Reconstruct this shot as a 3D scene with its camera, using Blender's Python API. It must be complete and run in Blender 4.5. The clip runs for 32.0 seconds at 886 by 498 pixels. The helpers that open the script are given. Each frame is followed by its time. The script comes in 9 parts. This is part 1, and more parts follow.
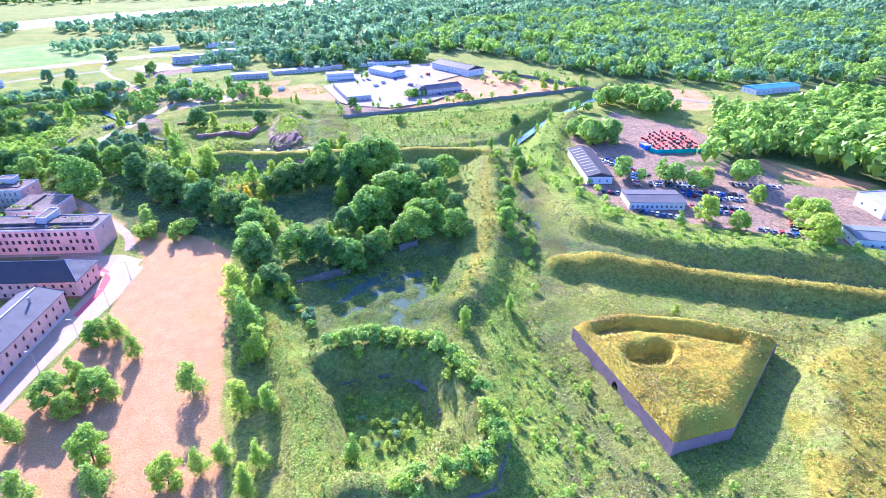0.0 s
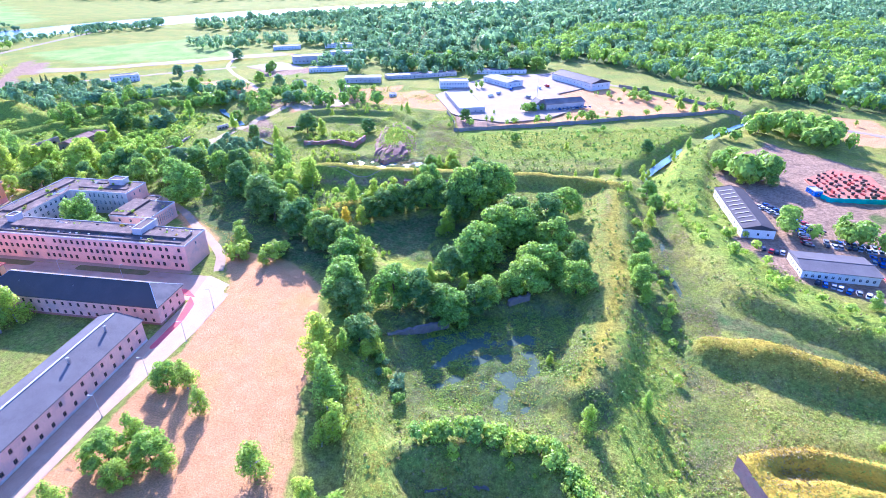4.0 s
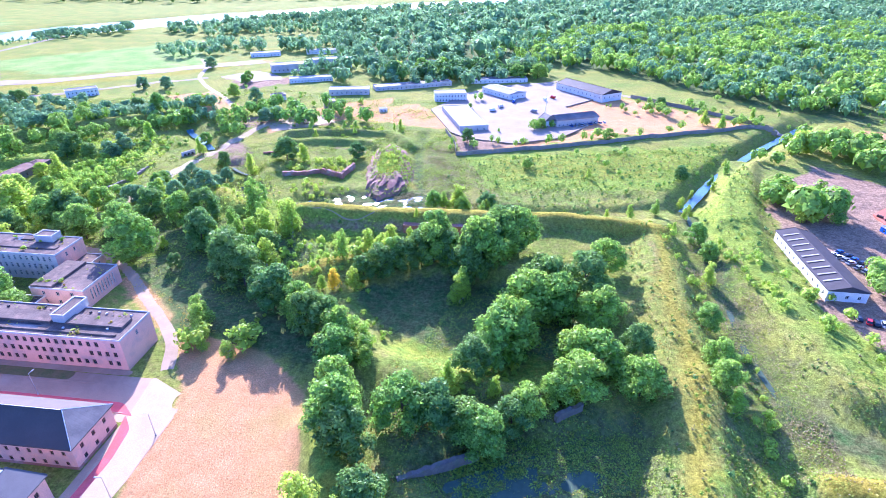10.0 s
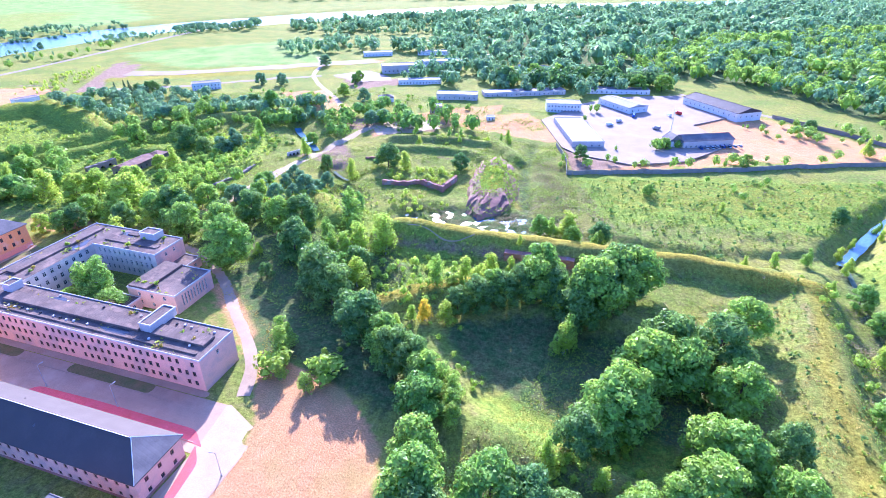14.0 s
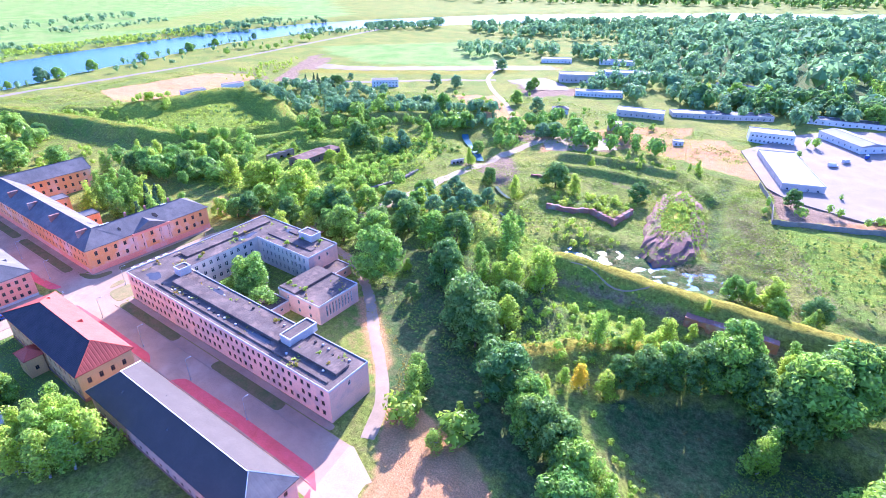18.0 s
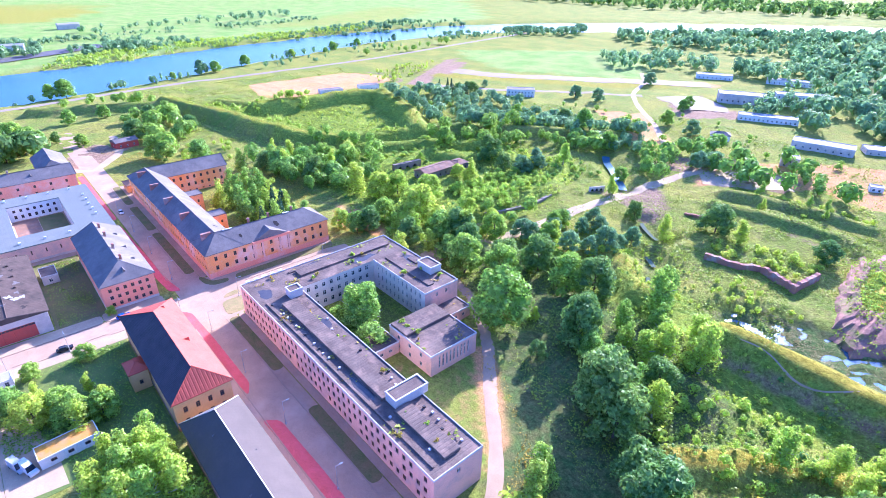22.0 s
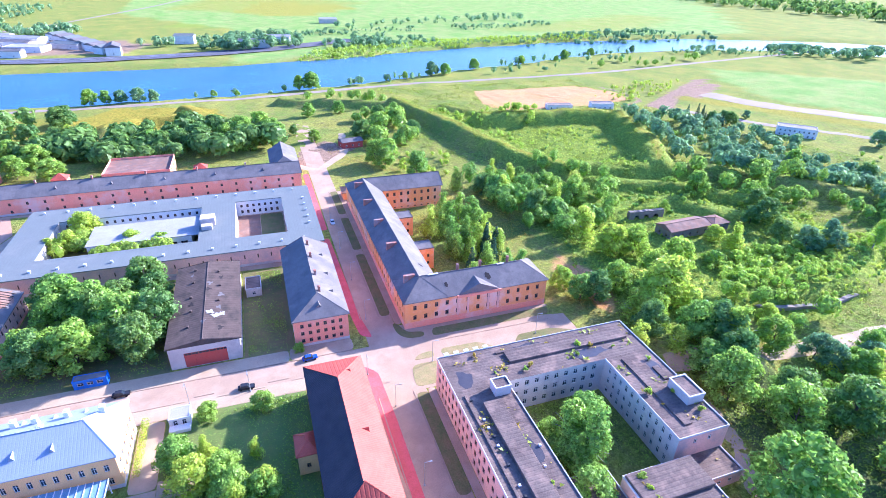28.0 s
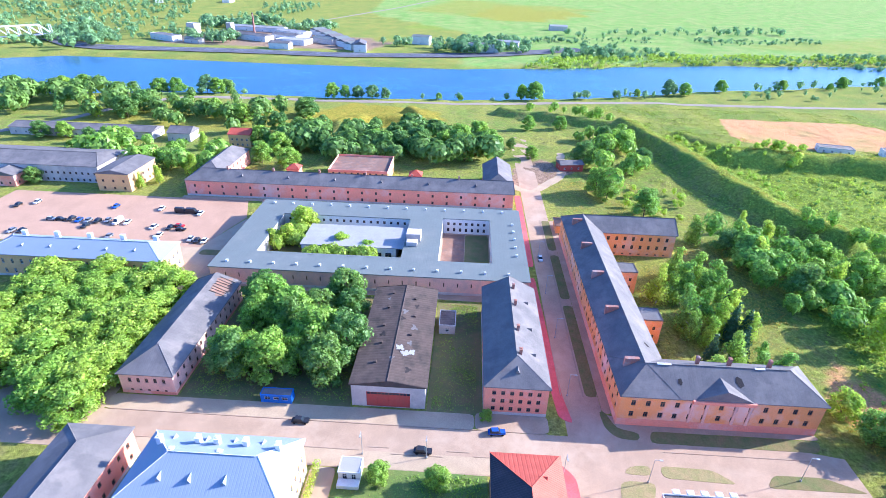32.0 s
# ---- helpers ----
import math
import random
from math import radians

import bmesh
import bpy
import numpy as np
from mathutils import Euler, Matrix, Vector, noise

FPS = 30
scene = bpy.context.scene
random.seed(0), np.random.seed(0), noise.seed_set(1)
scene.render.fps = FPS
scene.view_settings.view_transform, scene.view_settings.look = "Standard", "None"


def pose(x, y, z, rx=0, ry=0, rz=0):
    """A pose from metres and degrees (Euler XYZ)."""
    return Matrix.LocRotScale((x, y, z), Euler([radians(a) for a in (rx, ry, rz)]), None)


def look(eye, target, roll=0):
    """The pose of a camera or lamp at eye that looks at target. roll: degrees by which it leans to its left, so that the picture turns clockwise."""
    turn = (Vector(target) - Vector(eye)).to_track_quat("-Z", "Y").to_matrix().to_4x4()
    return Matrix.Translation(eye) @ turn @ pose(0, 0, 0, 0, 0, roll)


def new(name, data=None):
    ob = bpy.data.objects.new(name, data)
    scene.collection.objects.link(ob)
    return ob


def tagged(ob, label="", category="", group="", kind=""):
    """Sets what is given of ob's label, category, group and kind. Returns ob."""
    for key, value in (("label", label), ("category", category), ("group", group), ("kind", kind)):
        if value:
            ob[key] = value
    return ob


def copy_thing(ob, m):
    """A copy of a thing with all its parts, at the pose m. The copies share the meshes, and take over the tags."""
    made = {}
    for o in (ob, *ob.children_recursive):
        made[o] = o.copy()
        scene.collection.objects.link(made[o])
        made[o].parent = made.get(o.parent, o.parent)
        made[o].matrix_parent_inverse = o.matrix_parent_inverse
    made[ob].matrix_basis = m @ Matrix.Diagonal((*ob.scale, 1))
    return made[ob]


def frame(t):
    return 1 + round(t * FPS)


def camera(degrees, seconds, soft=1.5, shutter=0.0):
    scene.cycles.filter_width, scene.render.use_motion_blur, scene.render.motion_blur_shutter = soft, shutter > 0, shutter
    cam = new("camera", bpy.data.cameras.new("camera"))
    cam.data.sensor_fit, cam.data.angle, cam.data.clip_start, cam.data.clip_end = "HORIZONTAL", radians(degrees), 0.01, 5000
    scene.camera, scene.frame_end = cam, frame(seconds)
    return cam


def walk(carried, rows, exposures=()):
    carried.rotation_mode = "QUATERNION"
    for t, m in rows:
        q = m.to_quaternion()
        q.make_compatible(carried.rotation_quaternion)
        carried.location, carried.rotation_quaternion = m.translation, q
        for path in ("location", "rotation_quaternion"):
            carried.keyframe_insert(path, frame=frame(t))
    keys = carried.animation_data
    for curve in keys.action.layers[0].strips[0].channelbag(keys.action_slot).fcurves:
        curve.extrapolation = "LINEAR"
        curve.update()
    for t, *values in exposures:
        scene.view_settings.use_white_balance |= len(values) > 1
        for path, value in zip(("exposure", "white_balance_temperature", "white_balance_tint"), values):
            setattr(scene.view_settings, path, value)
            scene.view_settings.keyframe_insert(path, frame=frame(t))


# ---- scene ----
cam = camera(79.4, 32.0, soft=0.6)
METRES, EYE, TILT, LEAN, TURN = 253.2, 104.5, 0.0, 0.0, -2.8
ROWS = [
    (0.0, 0.0, 0.0, 0.0, -0.06, -28.77, 0.12),
    (0.5, -0.0029, 0.0188, -0.0001, 2.31, -28.72, 0.06),
    (1.0, -0.0067, 0.0374, -0.0005, 4.82, -28.67, -0.01),
    (1.5, -0.0107, 0.0557, -0.0006, 7.24, -28.62, -0.05),
    (2.0, -0.0156, 0.0739, -0.0007, 9.12, -28.58, -0.1),
    (2.5, -0.021, 0.0911, -0.0006, 10.32, -28.56, -0.15),
    (3.0, -0.0267, 0.1089, -0.0009, 10.94, -28.57, -0.14),
    (3.5, -0.0332, 0.1263, -0.0009, 11.25, -28.55, -0.15),
    (5.5, -0.0598, 0.1956, -0.0014, 11.36, -28.57, -0.13),
    (6.0, -0.0664, 0.2131, -0.0015, 11.26, -28.57, -0.12),
    (6.5, -0.0736, 0.2303, -0.0015, 11.15, -28.57, -0.12),
    (7.0, -0.0804, 0.2476, -0.0014, 10.99, -28.57, -0.11),
    (7.5, -0.0869, 0.2652, -0.0014, 10.81, -28.58, -0.09),
    (8.0, -0.0936, 0.2827, -0.0016, 10.58, -28.59, -0.08),
    (8.5, -0.0998, 0.2999, -0.0015, 10.36, -28.61, -0.06),
    (9.0, -0.1058, 0.3158, -0.0013, 10.1, -28.64, -0.05),
    (9.5, -0.1113, 0.33, -0.0014, 9.87, -28.64, -0.04),
    (10.0, -0.116, 0.3429, -0.0016, 9.64, -28.63, -0.0),
    (10.5, -0.1209, 0.3546, -0.0014, 9.38, -28.67, 0.01),
    (11.0, -0.1254, 0.3659, -0.0018, 9.22, -28.67, 0.04),
    (11.5, -0.1302, 0.3765, -0.0017, 9.97, -28.68, 0.04),
    (12.0, -0.1342, 0.3874, -0.0017, 11.54, -28.66, 0.02),
    (12.5, -0.1389, 0.3976, -0.0018, 13.62, -28.63, -0.02),
    (13.0, -0.1439, 0.4078, -0.0017, 15.96, -28.62, -0.08),
    (13.5, -0.1489, 0.4177, -0.0012, 18.33, -28.62, -0.11),
    (14.0, -0.1544, 0.4278, -0.0013, 20.68, -28.6, -0.13),
    (14.5, -0.1604, 0.4379, -0.0013, 23.0, -28.59, -0.17),
    (16.5, -0.1911, 0.4769, -0.0014, 32.33, -28.53, -0.38),
    (17.0, -0.1999, 0.4865, -0.0012, 34.34, -28.52, -0.42),
    (17.5, -0.2094, 0.4957, -0.0011, 36.27, -28.53, -0.47),
    (18.0, -0.22, 0.5049, -0.0018, 38.31, -28.51, -0.51),
    (18.5, -0.2305, 0.5137, -0.0019, 40.38, -28.5, -0.56),
    (19.0, -0.2414, 0.5221, -0.0019, 42.12, -28.5, -0.59),
    (19.5, -0.2525, 0.5299, -0.002, 43.58, -28.51, -0.59),
    (20.0, -0.2643, 0.5375, -0.0026, 45.24, -28.47, -0.62),
    (20.5, -0.2767, 0.5449, -0.0027, 46.93, -28.46, -0.67),
    (21.0, -0.2899, 0.552, -0.0033, 48.52, -28.42, -0.73),
    (21.5, -0.3033, 0.5592, -0.0035, 50.09, -28.4, -0.76),
    (22.0, -0.3177, 0.566, -0.0039, 51.69, -28.38, -0.83),
    (22.5, -0.3324, 0.5721, -0.004, 53.35, -28.37, -0.87),
    (23.0, -0.3476, 0.5782, -0.0044, 55.05, -28.37, -0.9),
    (23.5, -0.3632, 0.5833, -0.0045, 56.88, -28.38, -0.98),
    (24.0, -0.3792, 0.5884, -0.0056, 58.67, -28.37, -1.02),
    (24.5, -0.3948, 0.5929, -0.0048, 60.58, -28.42, -1.08),
    (25.0, -0.4115, 0.5957, -0.0057, 62.6, -28.39, -1.16),
    (25.5, -0.4277, 0.5988, -0.0058, 64.68, -28.42, -1.2),
    (27.5, -0.4944, 0.6026, -0.0071, 72.2, -28.47, -1.29),
    (28.0, -0.5109, 0.6016, -0.0077, 73.8, -28.47, -1.3),
    (28.5, -0.5272, 0.6003, -0.0077, 75.26, -28.48, -1.3),
    (29.0, -0.5435, 0.5983, -0.0086, 76.7, -28.42, -1.29),
    (29.5, -0.5595, 0.5965, -0.0084, 78.45, -28.43, -1.28),
    (30.0, -0.5754, 0.5926, -0.0085, 80.78, -28.43, -1.35),
    (30.5, -0.5911, 0.5885, -0.0094, 84.42, -28.43, -1.4),
    (31.0, -0.6059, 0.584, -0.0099, 89.27, -28.46, -1.46),
    (31.5, -0.6205, 0.5785, -0.0102, 92.94, -28.48, -1.52),
    (32.0, -0.6347, 0.5728, -0.0106, 95.87, -28.49, -1.52),
]
walk(cam, [(t, pose(0, 0, EYE, TILT, LEAN, TURN) @ pose(METRES * x, METRES * y, METRES * z, 90 + pitch, roll, yaw)) for t, x, y, z, yaw, pitch, roll in ROWS],
     exposures=[(0.0, 1.72, 4800, 37), (14.0, 1.74, 4810, 38), (20.0, 1.74, 4890, 37), (25.0, 1.68, 4890, 33), (29.0, 1.60, 4950, 26), (32.0, 1.43, 5000, 18)])

# ---- world, sun ----
SUN_AZ, SUN_EL = 17.0, 24.0
world = bpy.data.worlds.new("sky")
scene.world = world
world.use_nodes = True
wn = world.node_tree.nodes
sky = wn.new("ShaderNodeTexSky")
sky.sky_type = "NISHITA"
sky.sun_disc = False
sky.ozone_density = 6.0
sky.dust_density = 2.0
sky.sun_elevation = radians(SUN_EL)
sky.sun_rotation = radians(-SUN_AZ)
clear = wn.new("ShaderNodeMix")
clear.data_type, clear.blend_type = "RGBA", "MULTIPLY"
clear.inputs[0].default_value = 1.0
clear.inputs[7].default_value = (0.90, 0.98, 1.10, 1)
world.node_tree.links.new(sky.outputs[0], clear.inputs[6])
world.node_tree.links.new(clear.outputs[2], wn["Background"].inputs[0])
wn["Background"].inputs[1].default_value = 0.142
sun = new("sun", bpy.data.lights.new("sun", "SUN"))
sun.data.energy = 5.0
sun.data.angle = radians(0.5)
sun.data.color = (1.0, 0.87, 0.65)
_a, _e = radians(SUN_AZ), radians(SUN_EL)
SUN_DIR = Vector((-math.sin(_a) * math.cos(_e), math.cos(_a) * math.cos(_e), math.sin(_e)))
sun.matrix_world = look(SUN_DIR * 300, (0, 0, 0))


# ---- materials ----
def mat(name, c1, c2=None, scale=0.3, rough=0.9, metal=0.0, bump=0.0, fine=6.0, stain=None, stain_scale=0.05, vary=0.0, ridge=None):
    """A procedural surface: two colours mixed by noise at two scales, stains, relief; ridge=(axis, spacing, depth) adds ribs."""
    m = bpy.data.materials.new(name)
    m.use_nodes = True
    nt = m.node_tree
    n, l = nt.nodes, nt.links
    b = n["Principled BSDF"]
    b.inputs["Roughness"].default_value = rough
    b.inputs["Metallic"].default_value = metal
    if rough > 0.42:
        b.inputs["Specular IOR Level"].default_value = 0.12
    tc = n.new("ShaderNodeTexCoord")
    geo = n.new("ShaderNodeNewGeometry")
    pos = geo.outputs["Position"]
    c2 = c2 or tuple(v * 0.75 for v in c1)
    na = n.new("ShaderNodeTexNoise")
    na.inputs["Scale"].default_value = scale
    na.inputs["Detail"].default_value = 6
    na.inputs["Roughness"].default_value = 0.65
    l.new(pos, na.inputs["Vector"])
    ramp = n.new("ShaderNodeMapRange")
    ramp.inputs[1].default_value, ramp.inputs[2].default_value = 0.35, 0.65
    l.new(na.outputs[0], ramp.inputs[0])
    mx = n.new("ShaderNodeMix")
    mx.data_type = "RGBA"
    mx.inputs[6].default_value, mx.inputs[7].default_value = (*c1, 1), (*c2, 1)
    l.new(ramp.outputs[0], mx.inputs[0])
    col = mx.outputs[2]
    nf = n.new("ShaderNodeTexNoise")
    nf.inputs["Scale"].default_value = fine
    nf.inputs["Detail"].default_value = 3
    l.new(pos, nf.inputs["Vector"])
    mf = n.new("ShaderNodeMapRange")
    mf.inputs[1].default_value, mf.inputs[2].default_value = 0.3, 0.7
    mf.inputs[3].default_value, mf.inputs[4].default_value = 0.82, 1.14
    l.new(nf.outputs[0], mf.inputs[0])
    mm = n.new("ShaderNodeVectorMath")
    mm.operation = "SCALE"
    l.new(col, mm.inputs[0])
    l.new(mf.outputs[0], mm.inputs["Scale"])
    col = mm.outputs[0]
    if stain:
        ns = n.new("ShaderNodeTexNoise")
        ns.inputs["Scale"].default_value = stain_scale
        ns.inputs["Detail"].default_value = 8
        ns.inputs["Roughness"].default_value = 0.7
        l.new(pos, ns.inputs["Vector"])
        sr = n.new("ShaderNodeMapRange")
        sr.inputs[1].default_value, sr.inputs[2].default_value = 0.5, 0.68
        l.new(ns.outputs[0], sr.inputs[0])
        ms = n.new("ShaderNodeMix")
        ms.data_type = "RGBA"
        l.new(sr.outputs[0], ms.inputs[0])
        l.new(col, ms.inputs[6])
        ms.inputs[7].default_value = (*stain, 1)
        col = ms.outputs[2]
    if vary:
        oi = n.new("ShaderNodeObjectInfo")
        vr = n.new("ShaderNodeMapRange")
        vr.inputs[3].default_value, vr.inputs[4].default_value = 1 - vary, 1 + vary
        l.new(oi.outputs["Random"], vr.inputs[0])
        vs = n.new("ShaderNodeVectorMath")
        vs.operation = "SCALE"
        l.new(col, vs.inputs[0])
        l.new(vr.outputs[0], vs.inputs["Scale"])
        col = vs.outputs[0]
    l.new(col, b.inputs["Base Color"])
    height = nf.outputs[0]
    strength = bump
    if ridge:
        sep = n.new("ShaderNodeSeparateXYZ")
        l.new(pos, sep.inputs[0])
        w = n.new("ShaderNodeMath")
        w.operation = "PINGPONG"
        w.inputs[1].default_value = ridge[1] / 2
        l.new(sep.outputs["XYZ".index(ridge[0])], w.inputs[0])
        g2 = n.new("ShaderNodeMapRange")
        g2.inputs[1].default_value, g2.inputs[2].default_value = 0, ridge[1] * 0.22
        l.new(w.outputs[0], g2.inputs[0])
        height = g2.outputs[0]
        strength = ridge[2]
    if strength:
        bp = n.new("ShaderNodeBump")
        bp.inputs["Strength"].default_value = strength
        bp.inputs["Distance"].default_value = 0.15
        l.new(height, bp.inputs["Height"])
        l.new(bp.outputs[0], b.inputs["Normal"])
    return m


def leaf_mat(name, c1, c2, vary=0.25, thin=0.46):
    """Leaves: diffuse and see-through light, varied from tree to tree and from clump to clump."""
    m = bpy.data.materials.new(name)
    m.use_nodes = True
    nt = m.node_tree
    n, l = nt.nodes, nt.links
    n.remove(n["Principled BSDF"])
    oi = n.new("ShaderNodeObjectInfo")
    geo = n.new("ShaderNodeNewGeometry")
    mx = n.new("ShaderNodeMix")
    mx.data_type = "RGBA"
    mx.inputs[6].default_value, mx.inputs[7].default_value = (*c1, 1), (*c2, 1)
    nz = n.new("ShaderNodeTexNoise")
    nz.inputs["Scale"].default_value = 0.22
    nz.inputs["Detail"].default_value = 3
    l.new(geo.outputs["Position"], nz.inputs["Vector"])
    ad = n.new("ShaderNodeMath")
    ad.operation = "ADD"
    l.new(nz.outputs[0], ad.inputs[0])
    l.new(oi.outputs["Random"], ad.inputs[1])
    mr = n.new("ShaderNodeMapRange")
    mr.inputs[1].default_value, mr.inputs[2].default_value = 0.35, 1.25
    l.new(ad.outputs[0], mr.inputs[0])
    l.new(mr.outputs[0], mx.inputs[0])
    vr = n.new("ShaderNodeMapRange")
    vr.inputs[3].default_value, vr.inputs[4].default_value = 1 - vary, 1 + vary
    l.new(geo.outputs["Random Per Island"], vr.inputs[0])
    sc = n.new("ShaderNodeVectorMath")
    sc.operation = "SCALE"
    l.new(mx.outputs[2], sc.inputs[0])
    l.new(vr.outputs[0], sc.inputs["Scale"])
    d = n.new("ShaderNodeBsdfDiffuse")
    t = n.new("ShaderNodeBsdfTranslucent")
    g = n.new("ShaderNodeBsdfGlossy")
    g.inputs["Roughness"].default_value = 0.45
    g.inputs["Color"].default_value = (0.8, 0.85, 0.8, 1)
    l.new(sc.outputs[0], d.inputs[0])
    l.new(sc.outputs[0], t.inputs[0])
    s1 = n.new("ShaderNodeMixShader")
    s1.inputs[0].default_value = thin
    l.new(d.outputs[0], s1.inputs[1])
    l.new(t.outputs[0], s1.inputs[2])
    s2 = n.new("ShaderNodeMixShader")
    s2.inputs[0].default_value = 0.02
    l.new(s1.outputs[0], s2.inputs[1])
    l.new(g.outputs[0], s2.inputs[2])
    l.new(s2.outputs[0], n["Material Output"].inputs[0])
    return m


def ground_mat():
    """The land: grass mixed with straw, lush weeds, bare soil, reeds with painted shade, and crops by the weights
    stored on its points.
    """
    m = bpy.data.materials.new("land")
    m.use_nodes = True
    nt = m.node_tree
    n, l = nt.nodes, nt.links
    b = n["Principled BSDF"]
    b.inputs["Roughness"].default_value = 0.95
    b.inputs["Specular IOR Level"].default_value = 0.02
    geo = n.new("ShaderNodeNewGeometry")
    pos = geo.outputs["Position"]

    def noise_of(s, detail=5, rough=0.6):
        q = n.new("ShaderNodeTexNoise")
        q.inputs["Scale"].default_value = s
        q.inputs["Detail"].default_value = detail
        q.inputs["Roughness"].default_value = rough
        l.new(pos, q.inputs["Vector"])
        return q.outputs[0]

    def blend(f, a, c):
        q = n.new("ShaderNodeMix")
        q.data_type = "RGBA"
        l.new(f, q.inputs[0])
        for v, k in ((a, 6), (c, 7)):
            if isinstance(v, tuple):
                q.inputs[k].default_value = (*v, 1)
            else:
                l.new(v, q.inputs[k])
        return q.outputs[2]

    def span(v, lo, hi, a=0.0, c=1.0):
        q = n.new("ShaderNodeMapRange")
        q.inputs[1].default_value, q.inputs[2].default_value = lo, hi
        q.inputs[3].default_value, q.inputs[4].default_value = a, c
        l.new(v, q.inputs[0])
        return q.outputs[0]

    big, mid, tuft, fine = noise_of(0.035), noise_of(0.25), noise_of(0.75, 4, 0.7), noise_of(2.2, 8, 0.85)
    grass = blend(span(big, 0.38, 0.62), (0.222, 0.3, 0.055), (0.365, 0.35, 0.07))
    grass = blend(span(mid, 0.45, 0.7), grass, (0.29, 0.265, 0.085))
    dry = blend(span(mid, 0.35, 0.65), (0.70, 0.37, 0.17), (0.60, 0.31, 0.13))
    dry = blend(span(big, 0.5, 0.7), dry, (0.46, 0.34, 0.12))
    lush = blend(span(mid, 0.35, 0.65), (0.205, 0.32, 0.05), (0.345, 0.385, 0.055))
    soil = blend(span(mid, 0.35, 0.65), (0.42, 0.28, 0.18), (0.31, 0.21, 0.135))
    reed_and_shade = blend(span(mid, 0.38, 0.6), (0.105, 0.175, 0.05), (0.18, 0.19, 0.07))
    crop = blend(span(big, 0.40, 0.60), (0.235, 0.38, 0.085), (0.345, 0.40, 0.12))
    straw = blend(span(mid, 0.40, 0.60), (0.43, 0.33, 0.05), (0.32, 0.29, 0.04))
    col = grass
    for attr, cols in (("mix_a", (dry, lush, soil)), ("mix_b", (reed_and_shade, crop, straw))):
        at = n.new("ShaderNodeAttribute")
        at.attribute_name = attr
        sp = n.new("ShaderNodeSeparateColor")
        l.new(at.outputs["Color"], sp.inputs[0])
        if attr == "mix_a":
            dry_share = sp.outputs[0]
        for k in range(3):
            w = n.new("ShaderNodeMath")
            w.operation = "MULTIPLY_ADD"
            w.inputs[1].default_value = 0.7
            l.new(span(mid, 0.25, 0.75, -0.35, 0.35), w.inputs[0])
            l.new(sp.outputs[k], w.inputs[2])
            col = blend(span(w.outputs[0], 0.30, 0.70), col, cols[k])
    sc = n.new("ShaderNodeVectorMath")
    sc.operation = "SCALE"
    l.new(col, sc.inputs[0])
    l.new(span(fine, 0.3, 0.7, 0.3, 1.6), sc.inputs["Scale"])
    cl = n.new("ShaderNodeVectorMath")
    cl.operation = "SCALE"
    l.new(sc.outputs[0], cl.inputs[0])
    plain = n.new("ShaderNodeMix")
    l.new(dry_share, plain.inputs[0])
    l.new(span(tuft, 0.35, 0.65, 0.6, 1.25), plain.inputs[2])
    plain.inputs[3].default_value = 1.0
    l.new(plain.outputs[0], cl.inputs["Scale"])
    l.new(cl.outputs[0], b.inputs["Base Color"])
    bp = n.new("ShaderNodeBump")
    bp.inputs["Strength"].default_value = 0.9
    bp.inputs["Distance"].default_value = 0.5
    l.new(fine, bp.inputs["Height"])
    l.new(bp.outputs[0], b.inputs["Normal"])
    return m


def water_mat(name, colour, rough):
    m = mat(name, colour, tuple(v * 0.7 for v in colour), scale=0.02, rough=rough, bump=0.04, fine=0.8)
    m.node_tree.nodes["Principled BSDF"].inputs["Specular IOR Level"].default_value = 0.5 if rough < 0.3 else 0.06
    return m


LAND = ground_mat()
RIVER = water_mat("river_water", (0.04, 0.13, 0.24), 0.27)
POND = water_mat("pond_water", (0.09, 0.135, 0.09), 0.8)
PAVING = mat("street_paving", (0.47, 0.325, 0.215), (0.39, 0.27, 0.18), 0.15, bump=0.1, stain=(0.51, 0.375, 0.26), stain_scale=0.06)
PALE_PAVING = mat("pale_paving", (0.51, 0.38, 0.245), (0.44, 0.32, 0.205), 0.15, bump=0.1)
TRACK = mat("gravel_track", (0.44, 0.32, 0.215), (0.36, 0.26, 0.175), 0.2, bump=0.2)
RED_PAVING = mat("red_paving", (0.66, 0.14, 0.15), (0.56, 0.115, 0.10), 0.3, bump=0.1)
ASPHALT = mat("asphalt", (0.17, 0.16, 0.17), (0.11, 0.11, 0.12), 0.1, bump=0.1)
CONCRETE = mat("concrete_yard", (0.36, 0.29, 0.225), (0.30, 0.24, 0.185), 0.08, bump=0.1, stain=(0.30, 0.235, 0.19))
KERB = mat("kerb_stone", (0.43, 0.31, 0.215), (0.36, 0.26, 0.18), 0.6)
LAWN = mat("lawn", (0.15, 0.17, 0.055), (0.24, 0.18, 0.08), 0.3, bump=0.6, fine=3)
DRY_LAWN = mat("dry_lawn", (0.36, 0.27, 0.13), (0.26, 0.24, 0.09), 0.4, bump=0.6, fine=3)
RUBBLE = mat("brick_rubble", (0.36, 0.19, 0.14), (0.25, 0.135, 0.105), 0.5, bump=1.0, fine=2.5, stain=(0.17, 0.19, 0.05), stain_scale=0.15)
RENDER_PINK = mat("pale_pink_render", (0.82, 0.49, 0.38), (0.72, 0.43, 0.34), 0.12, stain=(0.52, 0.37, 0.33), stain_scale=0.12)
RENDER_ORANGE = mat("orange_render", (0.88, 0.36, 0.12), (0.84, 0.38, 0.17), 0.12, stain=(0.78, 0.54, 0.46), stain_scale=0.07)
